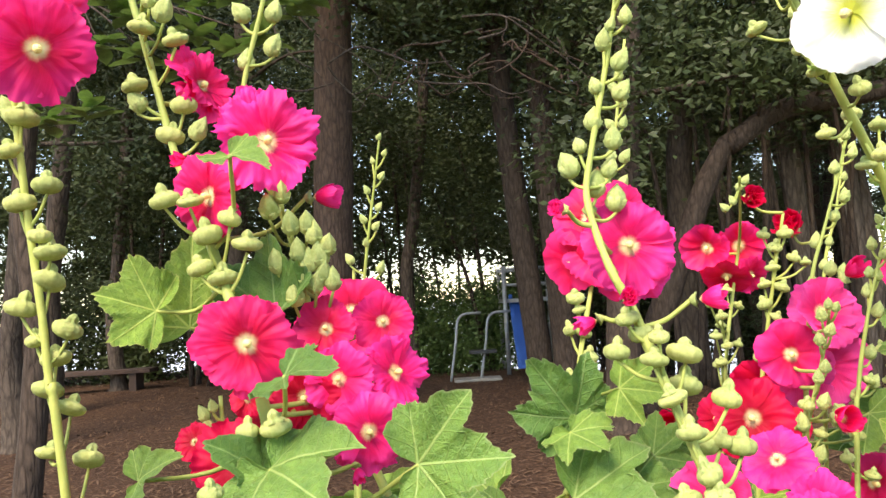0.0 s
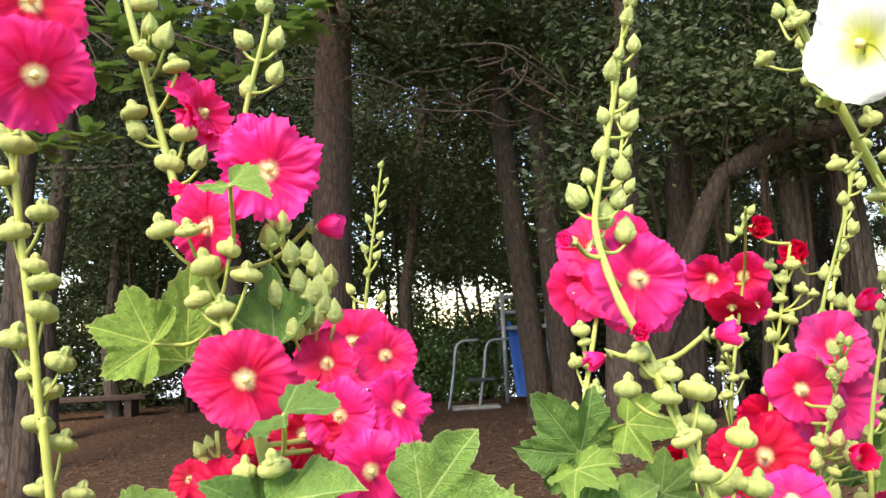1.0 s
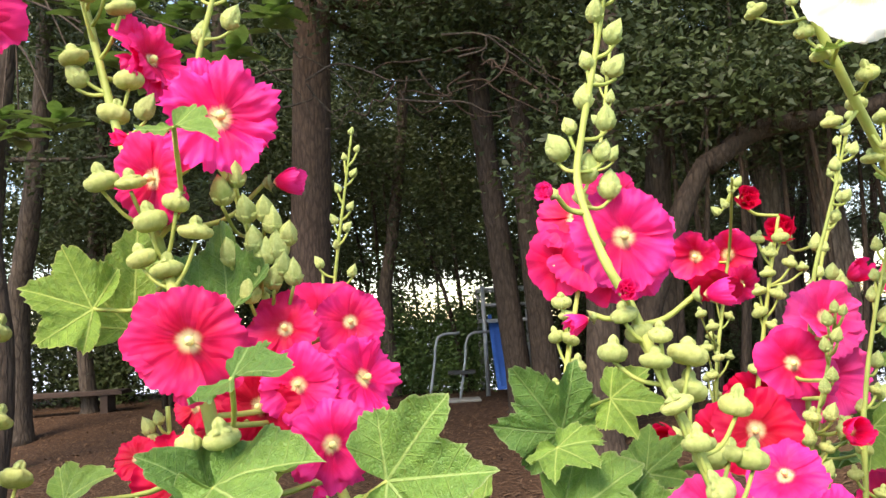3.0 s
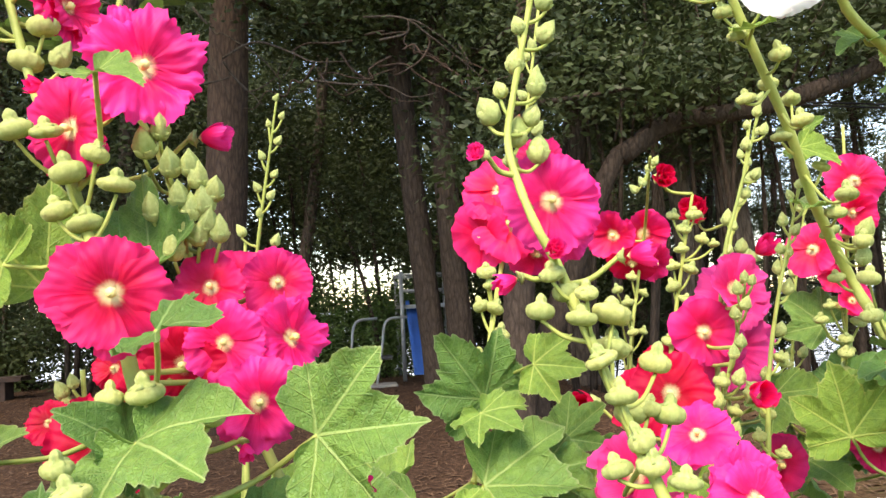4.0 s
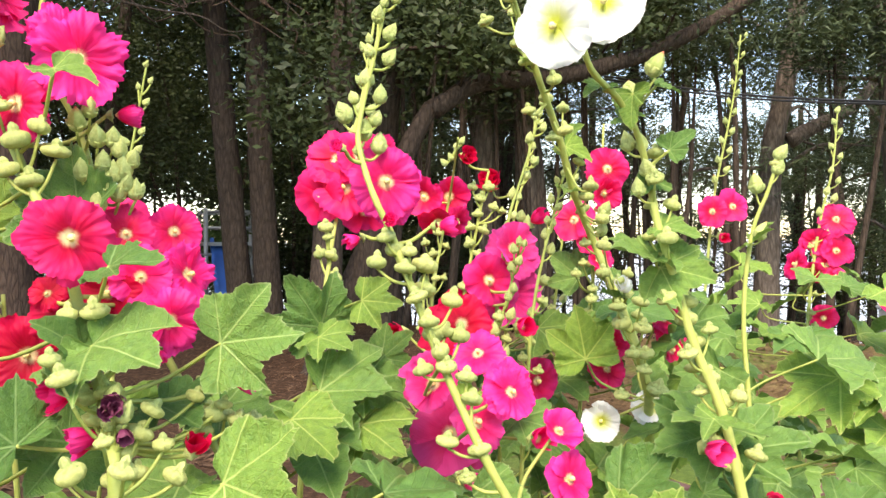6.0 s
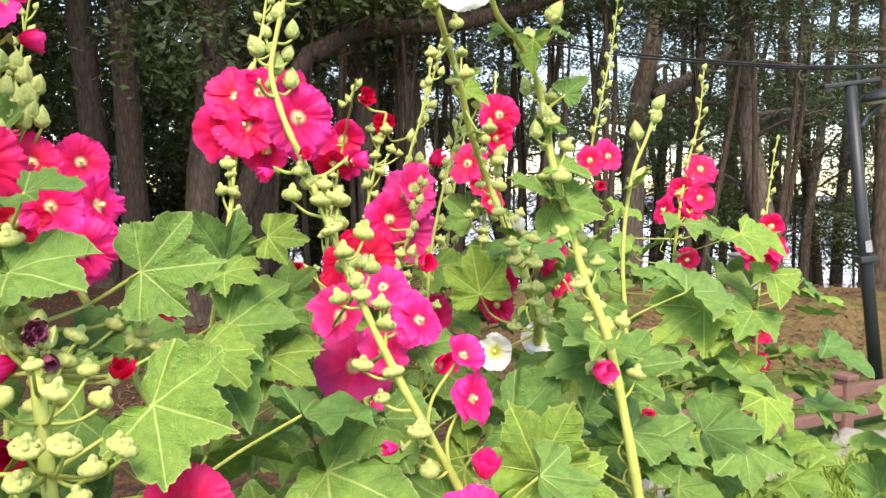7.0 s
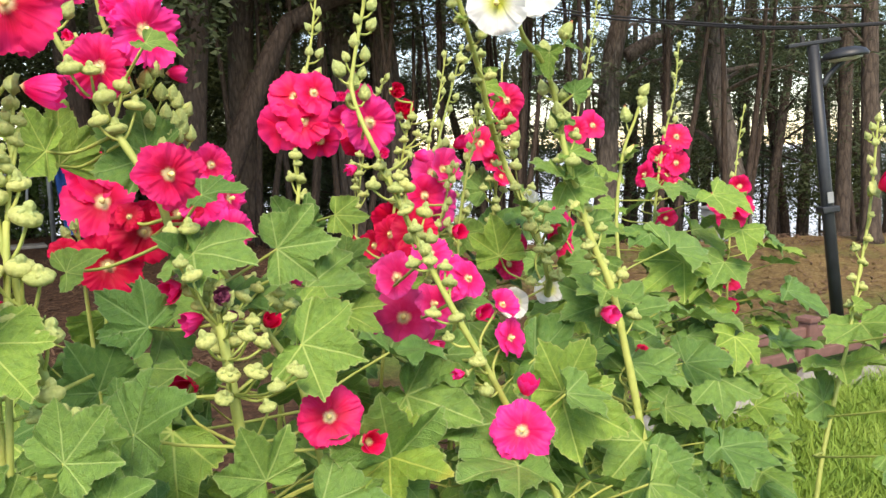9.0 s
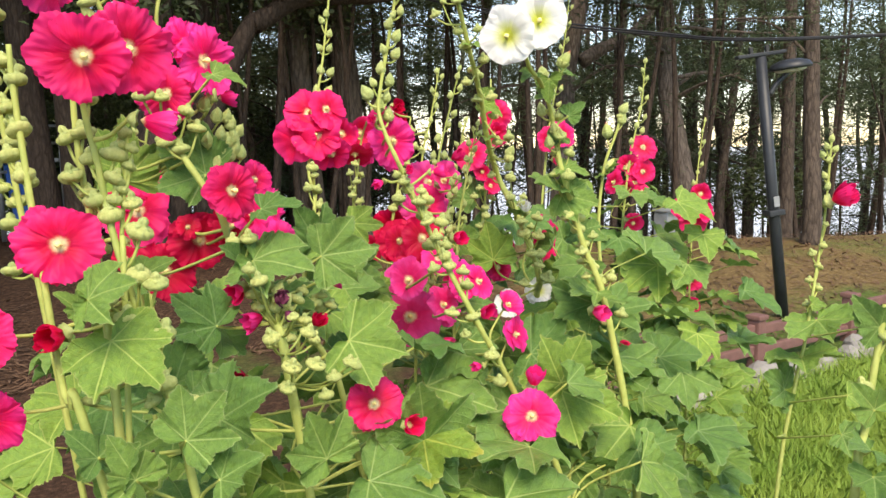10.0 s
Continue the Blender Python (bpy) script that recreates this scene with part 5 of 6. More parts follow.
bud(right_tall, (1.145, 0.460, 1.436), 0.0220)
leaf(right_tall, (1.052, 0.422, 1.149), (0.979, 0.347, 1.125), (-0.527, -0.258, 0.528))
leaf(right_tall, (1.046, 0.432, 1.184), (1.074, 0.411, 1.180), (-0.528, -0.263, 0.510))
leaf(right_tall, (1.017, 0.435, 1.069), (0.931, 0.373, 1.070), (-0.602, -0.311, 0.478))
leaf(right_tall, (0.982, 0.450, 1.000), (0.900, 0.456, 1.057), (-0.587, -0.329, 0.493))
leaf(right_tall, (0.938, 0.270, 1.177), (0.916, 0.232, 1.226), (-0.538, -0.238, 0.516))
leaf(right_tall, (0.836, 0.253, 0.990), (0.834, 0.191, 0.983), (-0.517, -0.233, 0.596))
leaf(right_tall, (0.901, 0.277, 1.047), (0.941, 0.244, 1.027), (-0.524, -0.236, 0.571))
edge_plant = hollyhock("leafy hollyhock standing in the grass", 0.009, 0.005,
    [(0.250, -0.030, 0.000), (0.290, -0.020, 0.600), (0.351, 0.005, 1.098), (0.381, 0.011, 1.177), (0.406, 0.014, 1.259), (0.420, 0.012, 1.330)])
leaf(edge_plant, (0.378, 0.000, 1.206), (0.344, 0.018, 1.246), (-0.560, -0.200, 0.400))
leaf(edge_plant, (0.366, -0.004, 1.158), (0.308, -0.002, 1.172), (-0.420, -0.240, 0.600))
leaf(edge_plant, (0.356, -0.014, 1.130), (0.312, -0.038, 1.104), (-0.400, -0.260, 0.620))
leaf(edge_plant, (0.412, 0.014, 1.302), (0.376, 0.026, 1.340), (-0.600, -0.240, 0.300))
pod(edge_plant, (0.375, 0.013, 1.232), 0.0260)
pod(edge_plant, (0.415, 0.008, 1.290), 0.0260)
near_left2 = hollyhock("slim hollyhock stem hung with green pods", 0.008, 0.004,
    [(-0.395, 0.278, 0.000), (-0.392, 0.355, 0.595), (-0.386, 0.476, 1.322), (-0.386, 0.509, 1.399), (-0.386, 0.529, 1.462), (-0.390, 0.539, 1.512), (-0.391, 0.549, 1.572), (-0.389, 0.556, 1.626)])
pod(near_left2, (-0.399, 0.552, 1.547), 0.0330)
pod(near_left2, (-0.385, 0.542, 1.553), 0.0330)
pod(near_left2, (-0.400, 0.545, 1.503), 0.0330)
pod(near_left2, (-0.386, 0.532, 1.485), 0.0264)
pod(near_left2, (-0.380, 0.526, 1.473), 0.0330)
pod(near_left2, (-0.397, 0.534, 1.445), 0.0264)
pod(near_left2, (-0.380, 0.518, 1.421), 0.0330)
left_pods = hollyhock("hollyhock stem with ripe green pods and red blooms above", 0.0068, 0.0045,
    [(-0.271, 0.779, 0.000), (-0.322, 0.791, 0.612), (-0.402, 0.811, 1.360), (-0.413, 0.814, 1.432), (-0.422, 0.816, 1.517), (-0.434, 0.816, 1.617), (-0.439, 0.804, 1.739), (-0.438, 0.787, 1.901)])
flower(left_pods, (-0.371, 0.721, 1.760), 0.111, "crimson", 27, -18, "frill")
flower(left_pods, (-0.391, 0.752, 1.846), 0.111, "red", 38, 3, "frill")
pod(left_pods, (-0.433, 0.806, 1.718), 0.0380)
pod(left_pods, (-0.448, 0.809, 1.684), 0.0342)
pod(left_pods, (-0.411, 0.813, 1.646), 0.0380)
pod(left_pods, (-0.441, 0.815, 1.629), 0.0380)
pod(left_pods, (-0.413, 0.820, 1.575), 0.0380)
pod(left_pods, (-0.416, 0.823, 1.545), 0.0380)
pod(left_pods, (-0.448, 0.826, 1.518), 0.0380)
pod(left_pods, (-0.400, 0.828, 1.493), 0.0380)
pod(left_pods, (-0.415, 0.831, 1.463), 0.0380)
pod(left_pods, (-0.426, 0.835, 1.430), 0.0380)
pod(left_pods, (-0.404, 0.837, 1.409), 0.0380)
pod(left_pods, (-0.429, 0.842, 1.362), 0.0380)
pod(left_pods, (-0.388, 0.842, 1.353), 0.0380)
pod(left_pods, (-0.422, 0.818, 1.593), 0.0304)
pod(left_pods, (-0.434, 0.829, 1.483), 0.0304)
bud(left_pods, (-0.447, 0.805, 1.728), 0.0300)
near_left = hollyhock("hollyhock close by with big red blooms and fat pods", 0.0068, 0.0045,
    [(-0.205, 0.227, 0.000), (-0.253, 0.296, 0.541), (-0.331, 0.408, 1.203), (-0.341, 0.436, 1.265), (-0.350, 0.450, 1.314), (-0.359, 0.477, 1.371), (-0.369, 0.492, 1.428), (-0.373, 0.501, 1.462), (-0.380, 0.503, 1.518), (-0.389, 0.508, 1.576), (-0.395, 0.498, 1.635)])
flower(near_left, (-0.402, 0.435, 1.626), 0.100, "red", -9, -8, "frill")
flower(near_left, (-0.350, 0.466, 1.640), 0.102, "red", 8, -9, "frill")
flower(near_left, (-0.424, 0.510, 1.430), 0.096, "red", -22, 5, "frill")
flower(near_left, (-0.341, 0.459, 1.564), 0.067, "magenta", 68, -9, "half")
flower(near_left, (-0.430, 0.500, 1.332), 0.062, "dark", -40, 3, "half")
flower(near_left, (-0.378, 0.564, 1.338), 0.044, "crimson", 11, 10, "half")
flower(near_left, (-0.512, 0.491, 1.340), 0.082, "red", -12, 3, "frill")
flower(near_left, (-0.502, 0.526, 1.242), 0.08, "crimson", -20, -4, "frill")
pod(near_left, (-0.380, 0.525, 1.589), 0.0261)
pod(near_left, (-0.362, 0.503, 1.528), 0.0319)
pod(near_left, (-0.402, 0.529, 1.506), 0.0290)
pod(near_left, (-0.364, 0.500, 1.501), 0.0319)
pod(near_left, (-0.385, 0.519, 1.523), 0.0232)
pod(near_left, (-0.382, 0.510, 1.477), 0.0290)
pod(near_left, (-0.371, 0.499, 1.460), 0.0348)
pod(near_left, (-0.346, 0.478, 1.442), 0.0348)
pod(near_left, (-0.366, 0.498, 1.477), 0.0232)
pod(near_left, (-0.356, 0.456, 1.396), 0.0319)
pod(near_left, (-0.342, 0.444, 1.387), 0.0319)
pod(near_left, (-0.378, 0.471, 1.390), 0.0261)
pod(near_left, (-0.369, 0.459, 1.351), 0.0377)
pod(near_left, (-0.340, 0.435, 1.334), 0.0348)
pod(near_left, (-0.343, 0.428, 1.278), 0.0319)
pod(near_left, (-0.355, 0.434, 1.257), 0.0261)
pod(near_left, (-0.335, 0.419, 1.255), 0.0319)
pod(near_left, (-0.322, 0.409, 1.254), 0.0319)
pod(near_left, (-0.410, 0.474, 1.260), 0.0232)
pod(near_left, (-0.384, 0.472, 1.368), 0.0232)
thin_left = hollyhock("thin side spike with small pods", 0.006, 0.002,
    [(-0.461, 0.267, 0.000), (-0.425, 0.346, 0.610), (-0.369, 0.470, 1.355), (-0.361, 0.497, 1.433), (-0.353, 0.500, 1.492), (-0.345, 0.505, 1.557)])
pod(thin_left, (-0.348, 0.506, 1.551), 0.0210)
pod(thin_left, (-0.343, 0.500, 1.534), 0.0210)
pod(thin_left, (-0.356, 0.502, 1.488), 0.0240)
pod(thin_left, (-0.348, 0.494, 1.473), 0.0270)
pod(thin_left, (-0.347, 0.500, 1.514), 0.0210)
pod(thin_left, (-0.354, 0.509, 1.537), 0.0210)
far_left = hollyhock("hollyhock at the near end with a thick stem", 0.008, 0.004,
    [(-0.235, 0.268, 0.000), (-0.304, 0.337, 0.546), (-0.417, 0.449, 1.212), (-0.430, 0.477, 1.257), (-0.436, 0.499, 1.302), (-0.448, 0.555, 1.574), (-0.449, 0.568, 1.649)])
leaf(near_left, (-0.393, 0.439, 1.330), (-0.363, 0.377, 1.289), (-0.125, -0.666, 0.473))
leaf(near_left, (-0.415, 0.429, 1.379), (-0.379, 0.383, 1.402), (-0.096, -0.585, 0.492))
leaf(near_left, (-0.424, 0.434, 1.369), (-0.446, 0.431, 1.393), (-0.066, -0.589, 0.496))
leaf(near_left, (-0.328, 0.453, 1.214), (-0.300, 0.383, 1.187), (-0.145, -0.541, 0.614))
leaf(near_left, (-0.402, 0.413, 1.193), (-0.381, 0.382, 1.237), (-0.096, -0.552, 0.614))
leaf(near_left, (-0.421, 0.408, 1.217), (-0.446, 0.409, 1.251), (-0.077, -0.655, 0.534))
leaf(near_left, (-0.343, 0.365, 1.230), (-0.305, 0.346, 1.282), (-0.216, -0.628, 0.521))
leaf(near_left, (-0.389, 0.393, 1.190), (-0.408, 0.393, 1.243), (-0.151, -0.638, 0.545))
leaf(near_left, (-0.318, 0.340, 1.189), (-0.278, 0.315, 1.217), (-0.203, -0.518, 0.625))
leaf(near_left, (-0.172, 0.714, 1.265), (-0.246, 0.646, 1.294), (-0.055, -0.684, 0.439))
leaf(near_left, (-0.260, 0.585, 1.207), (-0.211, 0.554, 1.212), (-0.034, -0.572, 0.577))
pod(far_left, (-0.455, 0.576, 1.631), 0.0300)
pod(far_left, (-0.445, 0.565, 1.612), 0.0300)
pod(far_left, (-0.457, 0.570, 1.581), 0.0300)
pod(far_left, (-0.447, 0.558, 1.556), 0.0300)
pod(far_left, (-0.458, 0.562, 1.528), 0.0300)
pod(far_left, (-0.447, 0.550, 1.506), 0.0300)
pod(tall_red, (-0.153, 0.628, 1.325), 0.0319)
pod(tall_red, (-0.134, 0.620, 1.332), 0.0290)
pod(tall_red, (-0.107, 0.609, 1.293), 0.0319)
pod(tall_red, (-0.086, 0.600, 1.282), 0.0261)
pod(tall_red, (-0.122, 0.614, 1.274), 0.0319)
pod(tall_red, (-0.076, 0.596, 1.252), 0.0290)
pod(tall_red, (-0.110, 0.609, 1.256), 0.0290)
pod(tall_red, (-0.146, 0.624, 1.306), 0.0261)
pod(tall_red, (-0.095, 0.604, 1.314), 0.0261)
pod(tall_red, (-0.130, 0.617, 1.249), 0.0290)
pod(tall_red, (-0.052, 0.673, 1.311), 0.0243)
pod(tall_red, (-0.036, 0.666, 1.291), 0.0270)
pod(tall_red, (-0.012, 0.656, 1.285), 0.0243)
pod(tall_red, (-0.044, 0.669, 1.276), 0.0243)
pod(tall_red, (-0.025, 0.662, 1.302), 0.0216)



def dress(plant, low, high, count, size, seed, leaves=0):
    """Pods in pairs and small leaves close along the upper stem of a plant."""
    rng = random.Random(seed)
    line, radii = lines[plant.name]
    for k in range(count + leaves):
        h = low + (high - low) * (k + rng.uniform(0.2, 0.8)) / (count + leaves)
        i = int(np.argmin(abs(line[:, 2] - h)))
        a = (k % 2) * math.pi + rng.uniform(-0.9, 0.9) + 0.4
        out = Vector((math.cos(a), math.sin(a) - 0.35, 0)).normalized()
        foot = Vector(line[i]) + plant.location
        foot.z = plant.location.z + h
        if leaves and k % max(2, (count + leaves) // leaves) == 1:
            b = foot + out * 0.035 + Vector((0, 0, 0.012))
            leaf(plant, b, b + (out + Vector((0, -0.2, rng.uniform(-0.3, 0.4)))).normalized() * rng.uniform(0.035, 0.055), Vector((-0.3, -0.5, 0.6)))
        else:
            pod(plant, foot + out * (radii[i] + size * rng.uniform(0.45, 0.75)) + Vector((0, 0, 0.01)), size * rng.uniform(0.8, 1.1))


for row, (who, low, high, count, size, leaves) in enumerate((
        (leafy_stem, 1.16, 1.6, 9, 0.032, 2), (white_plant, 1.3, 1.84, 9, 0.029, 3), (back_red3, 1.2, 1.66, 14, 0.027, 2), (back_red2, 1.1, 1.4, 9, 0.027, 2),
        (pink_plant, 1.12, 1.34, 8, 0.026, 0), (bud_spike2, 1.1, 1.36, 8, 0.025, 1), (right_red, 1.1, 1.5, 8, 0.03, 1), (far_red, 1.2, 1.5, 8, 0.027, 0))):
    dress(who, low, high, count, size, 700 + row, leaves)

for row, (who, count, low, high, size) in enumerate((
        (tall_red, 28, 0.2, 1.12, 0.12), (bud_stem, 28, 0.2, 1.15, 0.12), (slim_spike, 26, 0.2, 1.15, 0.12), (centre_pink, 22, 0.3, 1.05, 0.12),
        (side_red, 8, 0.3, 1.0, 0.1), (red_cluster, 22, 0.3, 1.2, 0.12), (far_red, 12, 0.3, 1.15, 0.12), (pod_stem, 10, 0.3, 1.1, 0.1), (bud_spike, 10, 0.3, 1.1, 0.12),
        (bud_spike2, 9, 0.3, 1.0, 0.12), (pink_plant, 12, 0.3, 1.05, 0.12), (white_plant, 12, 0.3, 1.05, 0.12), (leafy_stem, 12, 0.3, 1.0, 0.115),
        (back_red, 22, 0.3, 1.25, 0.12), (back_red2, 12, 0.3, 1.25, 0.12), (back_red3, 16, 0.3, 1.3, 0.12), (right_red, 64, 0.1, 1.35, 0.125),
        (far_right_red, 64, 0.1, 1.15, 0.125), (mid_red, 14, 0.3, 1.35, 0.125), (branch_stem, 36, 0.2, 1.25, 0.12), (low_red, 10, 0.3, 1.15, 0.1), (right_tall, 3, 0.2, 0.6, 0.09),
        (left_pods, 16, 0.2, 1.1, 0.12), (near_left, 26, 0.2, 1.08, 0.1), (far_left, 22, 0.2, 1.02, 0.1), (near_left2, 22, 0.2, 1.05, 0.1), (thin_left, 8, 0.2, 1.0, 0.1))):
    basal_leaves(who, count, low, high, size, 200 + row)

# ---- trees ----
def leaf_cloud(name, mat, centres, spread, per, size, kind, seed):
    """Many small leaves or needle tufts round clump centres, as one mesh."""
    rng = np.random.default_rng(seed)
    c = np.repeat(np.asarray(centres, float), per, axis=0)
    n = len(c)
    off = rng.normal(size=(n, 3)) * np.asarray(spread)
    p = c + off
    a = rng.normal(size=(n, 3))
    a[:, 2] *= 0.6
    a /= np.linalg.norm(a, axis=1)[:, None]
    b = np.cross(a, rng.normal(size=(n, 3)))
    b /= np.linalg.norm(b, axis=1)[:, None]
    s = size * rng.uniform(0.6, 1.3, n)[:, None]
    wide = {"leaf": 0.42, "tuft": 0.22, "needle": 0.12}[kind]
    fold = np.cross(a, b) * 0.12
    verts = np.stack([p - a * s * 0.5, p + b * s * wide * 0.5 + fold * s, p + a * s * 0.5, p - b * s * wide * 0.5 + fold * s], 1).reshape(-1, 3)
    me = bpy.data.meshes.new(name)
    me.vertices.add(4 * n)
    me.vertices.foreach_set("co", verts.ravel())
    me.loops.add(4 * n)
    me.loops.foreach_set("vertex_index", np.arange(4 * n))
    me.polygons.add(n)
    me.polygons.foreach_set("loop_start", np.arange(n) * 4)
    me.update(calc_edges=True)
    me.materials.append(mat)
    return me


tree_count = [0]
woods = tagged(new("pine_limb"), "bare twisting limbs of the old pines", "tree limb")


def tree(label, points, r, bark, crown):
    tree_count[0] += 1
    rng = random.Random(tree_count[0] * 7)
    low = rise(points[0][0], points[0][1])
    if points[0][2] > low + 0.15:
        points = [(points[0][0], points[0][1], low - 0.1)] + points
    base = Vector(points[0])
    ob = tagged(new("pine_tree"), label, "tree", "pines of the grove")
    ob.location = base
    top = Vector(points[-1])
    rest = top + Vector((rng.uniform(-0.6, 0.6), rng.uniform(-0.4, 0.4), rng.uniform(2.0, 3.5)))
    pts = [Vector(p) - base for p in points] + ([rest - base] if crown != "none" else [])
    line = curve_points(pts, 6)
    span = np.linspace(0, 1, len(line))
    radii = r * (1.0 - 0.45 * span + 0.35 * np.exp(-span * 22))
    v, f = tube(line, radii, 14, 0.035, tree_count[0])
    place("trunk", mesh_of("trunk", v, f, bark), ob)
    if crown == "none":
        return ob
    centres = []
    for k in range({"canopy": 9, "pine": 12, "pine_low": 13}[crown]):
        h = rng.uniform(0.62 if crown == "canopy" else 0.4 if crown == "pine" else 0.22, 1.0)
        a = line[int(h * (len(line) - 1))]
        yaw = k * 2.4 + rng.uniform(-0.4, 0.4)
        reach = rng.uniform(1.0, 2.6) * (1.15 - 0.5 * h)
        end = a + np.array((math.cos(yaw) * reach, math.sin(yaw) * reach, rng.uniform(-0.3, 0.7)))
        mid = (a + end) / 2 + np.array((0, 0, rng.uniform(-0.1, 0.3)))
        way = curve_points([a, mid, end], 4)
        v, f = tube(way, np.linspace(r * 0.2, r * 0.04, len(way)), 7, 0.05, k)
        place("limb", mesh_of("limb", v, f, bark), ob)
        for q in (0.45, 0.7, 0.88, 1.0):
            c = way[int(q * (len(way) - 1))]
            for _ in range({"canopy": 3, "pine": 2, "pine_low": 1}[crown]):
                centres.append(c + np.array((rng.gauss(0, 0.35), rng.gauss(0, 0.35), rng.gauss(0.05, 0.25))))
    if crown == "canopy":
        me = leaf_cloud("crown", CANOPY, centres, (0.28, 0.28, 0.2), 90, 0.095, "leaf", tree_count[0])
    else:
        me = leaf_cloud("crown", PINE, centres, (0.26, 0.26, 0.09), 62, 0.13, "needle", tree_count[0])
    place("crown", me, ob)
    return ob


def limb(points, r0, r1, bark=BARK_SHADED):
    line = curve_points(points, 6)
    v, f = tube(line, np.linspace(r0, r1, len(line)), 12, 0.05, len(points))
    place("limb", mesh_of("limb", v, f, bark), woods)


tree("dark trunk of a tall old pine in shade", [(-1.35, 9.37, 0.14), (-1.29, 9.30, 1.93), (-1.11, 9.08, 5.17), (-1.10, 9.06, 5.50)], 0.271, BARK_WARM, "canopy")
tree("slanting dark pine trunk beside the play frame", [(1.20, 9.89, 0.25), (1.18, 9.87, 0.67), (0.96, 9.71, 3.11), (0.82, 9.60, 4.83), (0.78, 9.57, 5.50)], 0.179, BARK_SHADED, "canopy")
tree("leaning pine trunk in the shade", [(1.52, 9.72, 0.25), (1.48, 9.68, 1.14), (1.39, 9.56, 2.55), (1.33, 9.44, 3.95), (1.28, 9.35, 5.50)], 0.182, BARK_SHADED, "canopy")
tree("short pine trunk in shade", [(1.68, 7.53, 0.12), (1.69, 7.55, 0.46), (1.79, 7.67, 1.63), (1.92, 7.79, 2.68), (2.15, 8.02, 5.50)], 0.19, BARK_SHADED, "canopy")
tree("pine with a long arching limb", [(1.95, 8.10, 0.20), (2.07, 8.06, 0.79), (2.38, 7.95, 1.62), (2.72, 7.83, 2.50), (2.96, 7.75, 2.94)], 0.165, BARK_SHADED, "none")
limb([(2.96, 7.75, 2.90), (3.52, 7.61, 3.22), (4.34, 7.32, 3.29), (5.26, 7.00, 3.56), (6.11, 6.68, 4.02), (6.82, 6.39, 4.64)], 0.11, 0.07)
tree("pine trunk with plated brown bark", [(4.88, 10.24, 0.25), (4.72, 10.22, 3.07), (4.65, 10.22, 3.47), (4.73, 10.18, 3.87), (4.98, 10.06, 5.50)], 0.168, BARK_LIT, "canopy")
tree("pine trunk with plated brown bark", [(5.46, 10.11, 0.25), (5.34, 10.08, 3.05), (5.29, 10.07, 3.49), (5.40, 10.02, 3.93), (5.67, 9.91, 5.50)], 0.180, BARK_LIT, "canopy")
tree("pine trunk with plated brown bark", [(8.26, 8.32, 0.25), (8.35, 8.37, 1.59), (8.48, 8.45, 2.67), (8.76, 8.44, 3.75), (9.08, 8.42, 5.50)], 0.197, BARK_LIT, "pine")
tree("slender pine trunk under the canopy", [(10.79, 9.07, 0.25), (10.79, 9.18, 1.48), (10.77, 9.35, 2.57), (10.93, 9.41, 3.65), (11.12, 9.49, 5.50)], 0.122, BARK, "pine")
tree("slender pine trunk under the canopy", [(12.23, 8.12, 0.25), (12.35, 8.13, 1.23), (12.72, 8.16, 3.05), (13.07, 8.19, 5.50)], 0.102, BARK, "pine")
tree("slender pine trunk under the canopy", [(13.64, 8.39, 0.25), (13.72, 8.42, 1.09), (14.01, 8.51, 2.94), (14.29, 8.60, 5.50)], 0.120, BARK, "pine")
tree("pine trunk with plated brown bark", [(10.36, 5.75, 0.25), (10.45, 5.82, 1.67), (10.65, 5.97, 3.50), (10.79, 6.08, 5.50)], 0.120, BARK, "pine")
tree("pine trunk with plated brown bark", [(9.14, 4.69, 0.23), (9.17, 4.73, 0.92), (9.28, 4.86, 2.19), (9.47, 5.08, 5.50)], 0.125, BARK, "pine")
tree("slender pine trunk under the canopy", [(14.44, 11.63, 0.25), (14.44, 11.63, 0.35), (14.44, 11.63, 1.59), (14.44, 11.63, 5.50)], 0.105, BARK, "pine")
tree("slender pine trunk under the canopy", [(14.54, 10.35, 0.25), (14.54, 10.35, 0.35), (14.54, 10.35, 1.56), (14.54, 10.35, 5.50)], 0.099, BARK, "pine")
tree("slender pine trunk under the canopy", [(13.42, 12.12, 0.25), (13.45, 12.13, 0.64), (13.56, 12.21, 1.61), (13.87, 12.41, 5.50)], 0.105, BARK, "pine")
tree("pine trunk with plated brown bark", [(5.72, 10.11, 0.25), (5.64, 10.33, 2.87), (5.61, 10.43, 3.35), (5.72, 10.42, 3.83), (6.01, 10.42, 5.50)], 0.149, BARK_LIT, "pine")
tree("pine trunk with plated brown bark", [(4.90, 10.02, 0.25), (4.75, 10.29, 2.75), (4.69, 10.41, 3.25), (4.77, 10.43, 3.75), (4.96, 10.49, 5.50)], 0.143, BARK_LIT, "pine")
tree("pine trunk with plated brown bark", [(-5.69, 11.23, 0.07), (-5.66, 11.18, 0.92), (-5.60, 11.06, 2.08), (-5.38, 10.95, 3.22), (-5.07, 10.78, 5.50)], 0.184, BARK, "canopy")
tree("pine trunk with plated brown bark", [(-5.55, 13.24, 0.24), (-5.56, 13.21, 0.66), (-5.58, 13.12, 1.61), (-5.41, 13.02, 2.54), (-5.04, 12.81, 5.50)], 0.142, BARK, "canopy")
tree("pine trunk with plated brown bark", [(-3.04, 12.19, 0.24), (-3.09, 12.14, 1.14), (-3.18, 12.05, 2.02), (-3.09, 11.97, 2.89), (-2.90, 11.78, 5.50)], 0.175, BARK, "canopy")
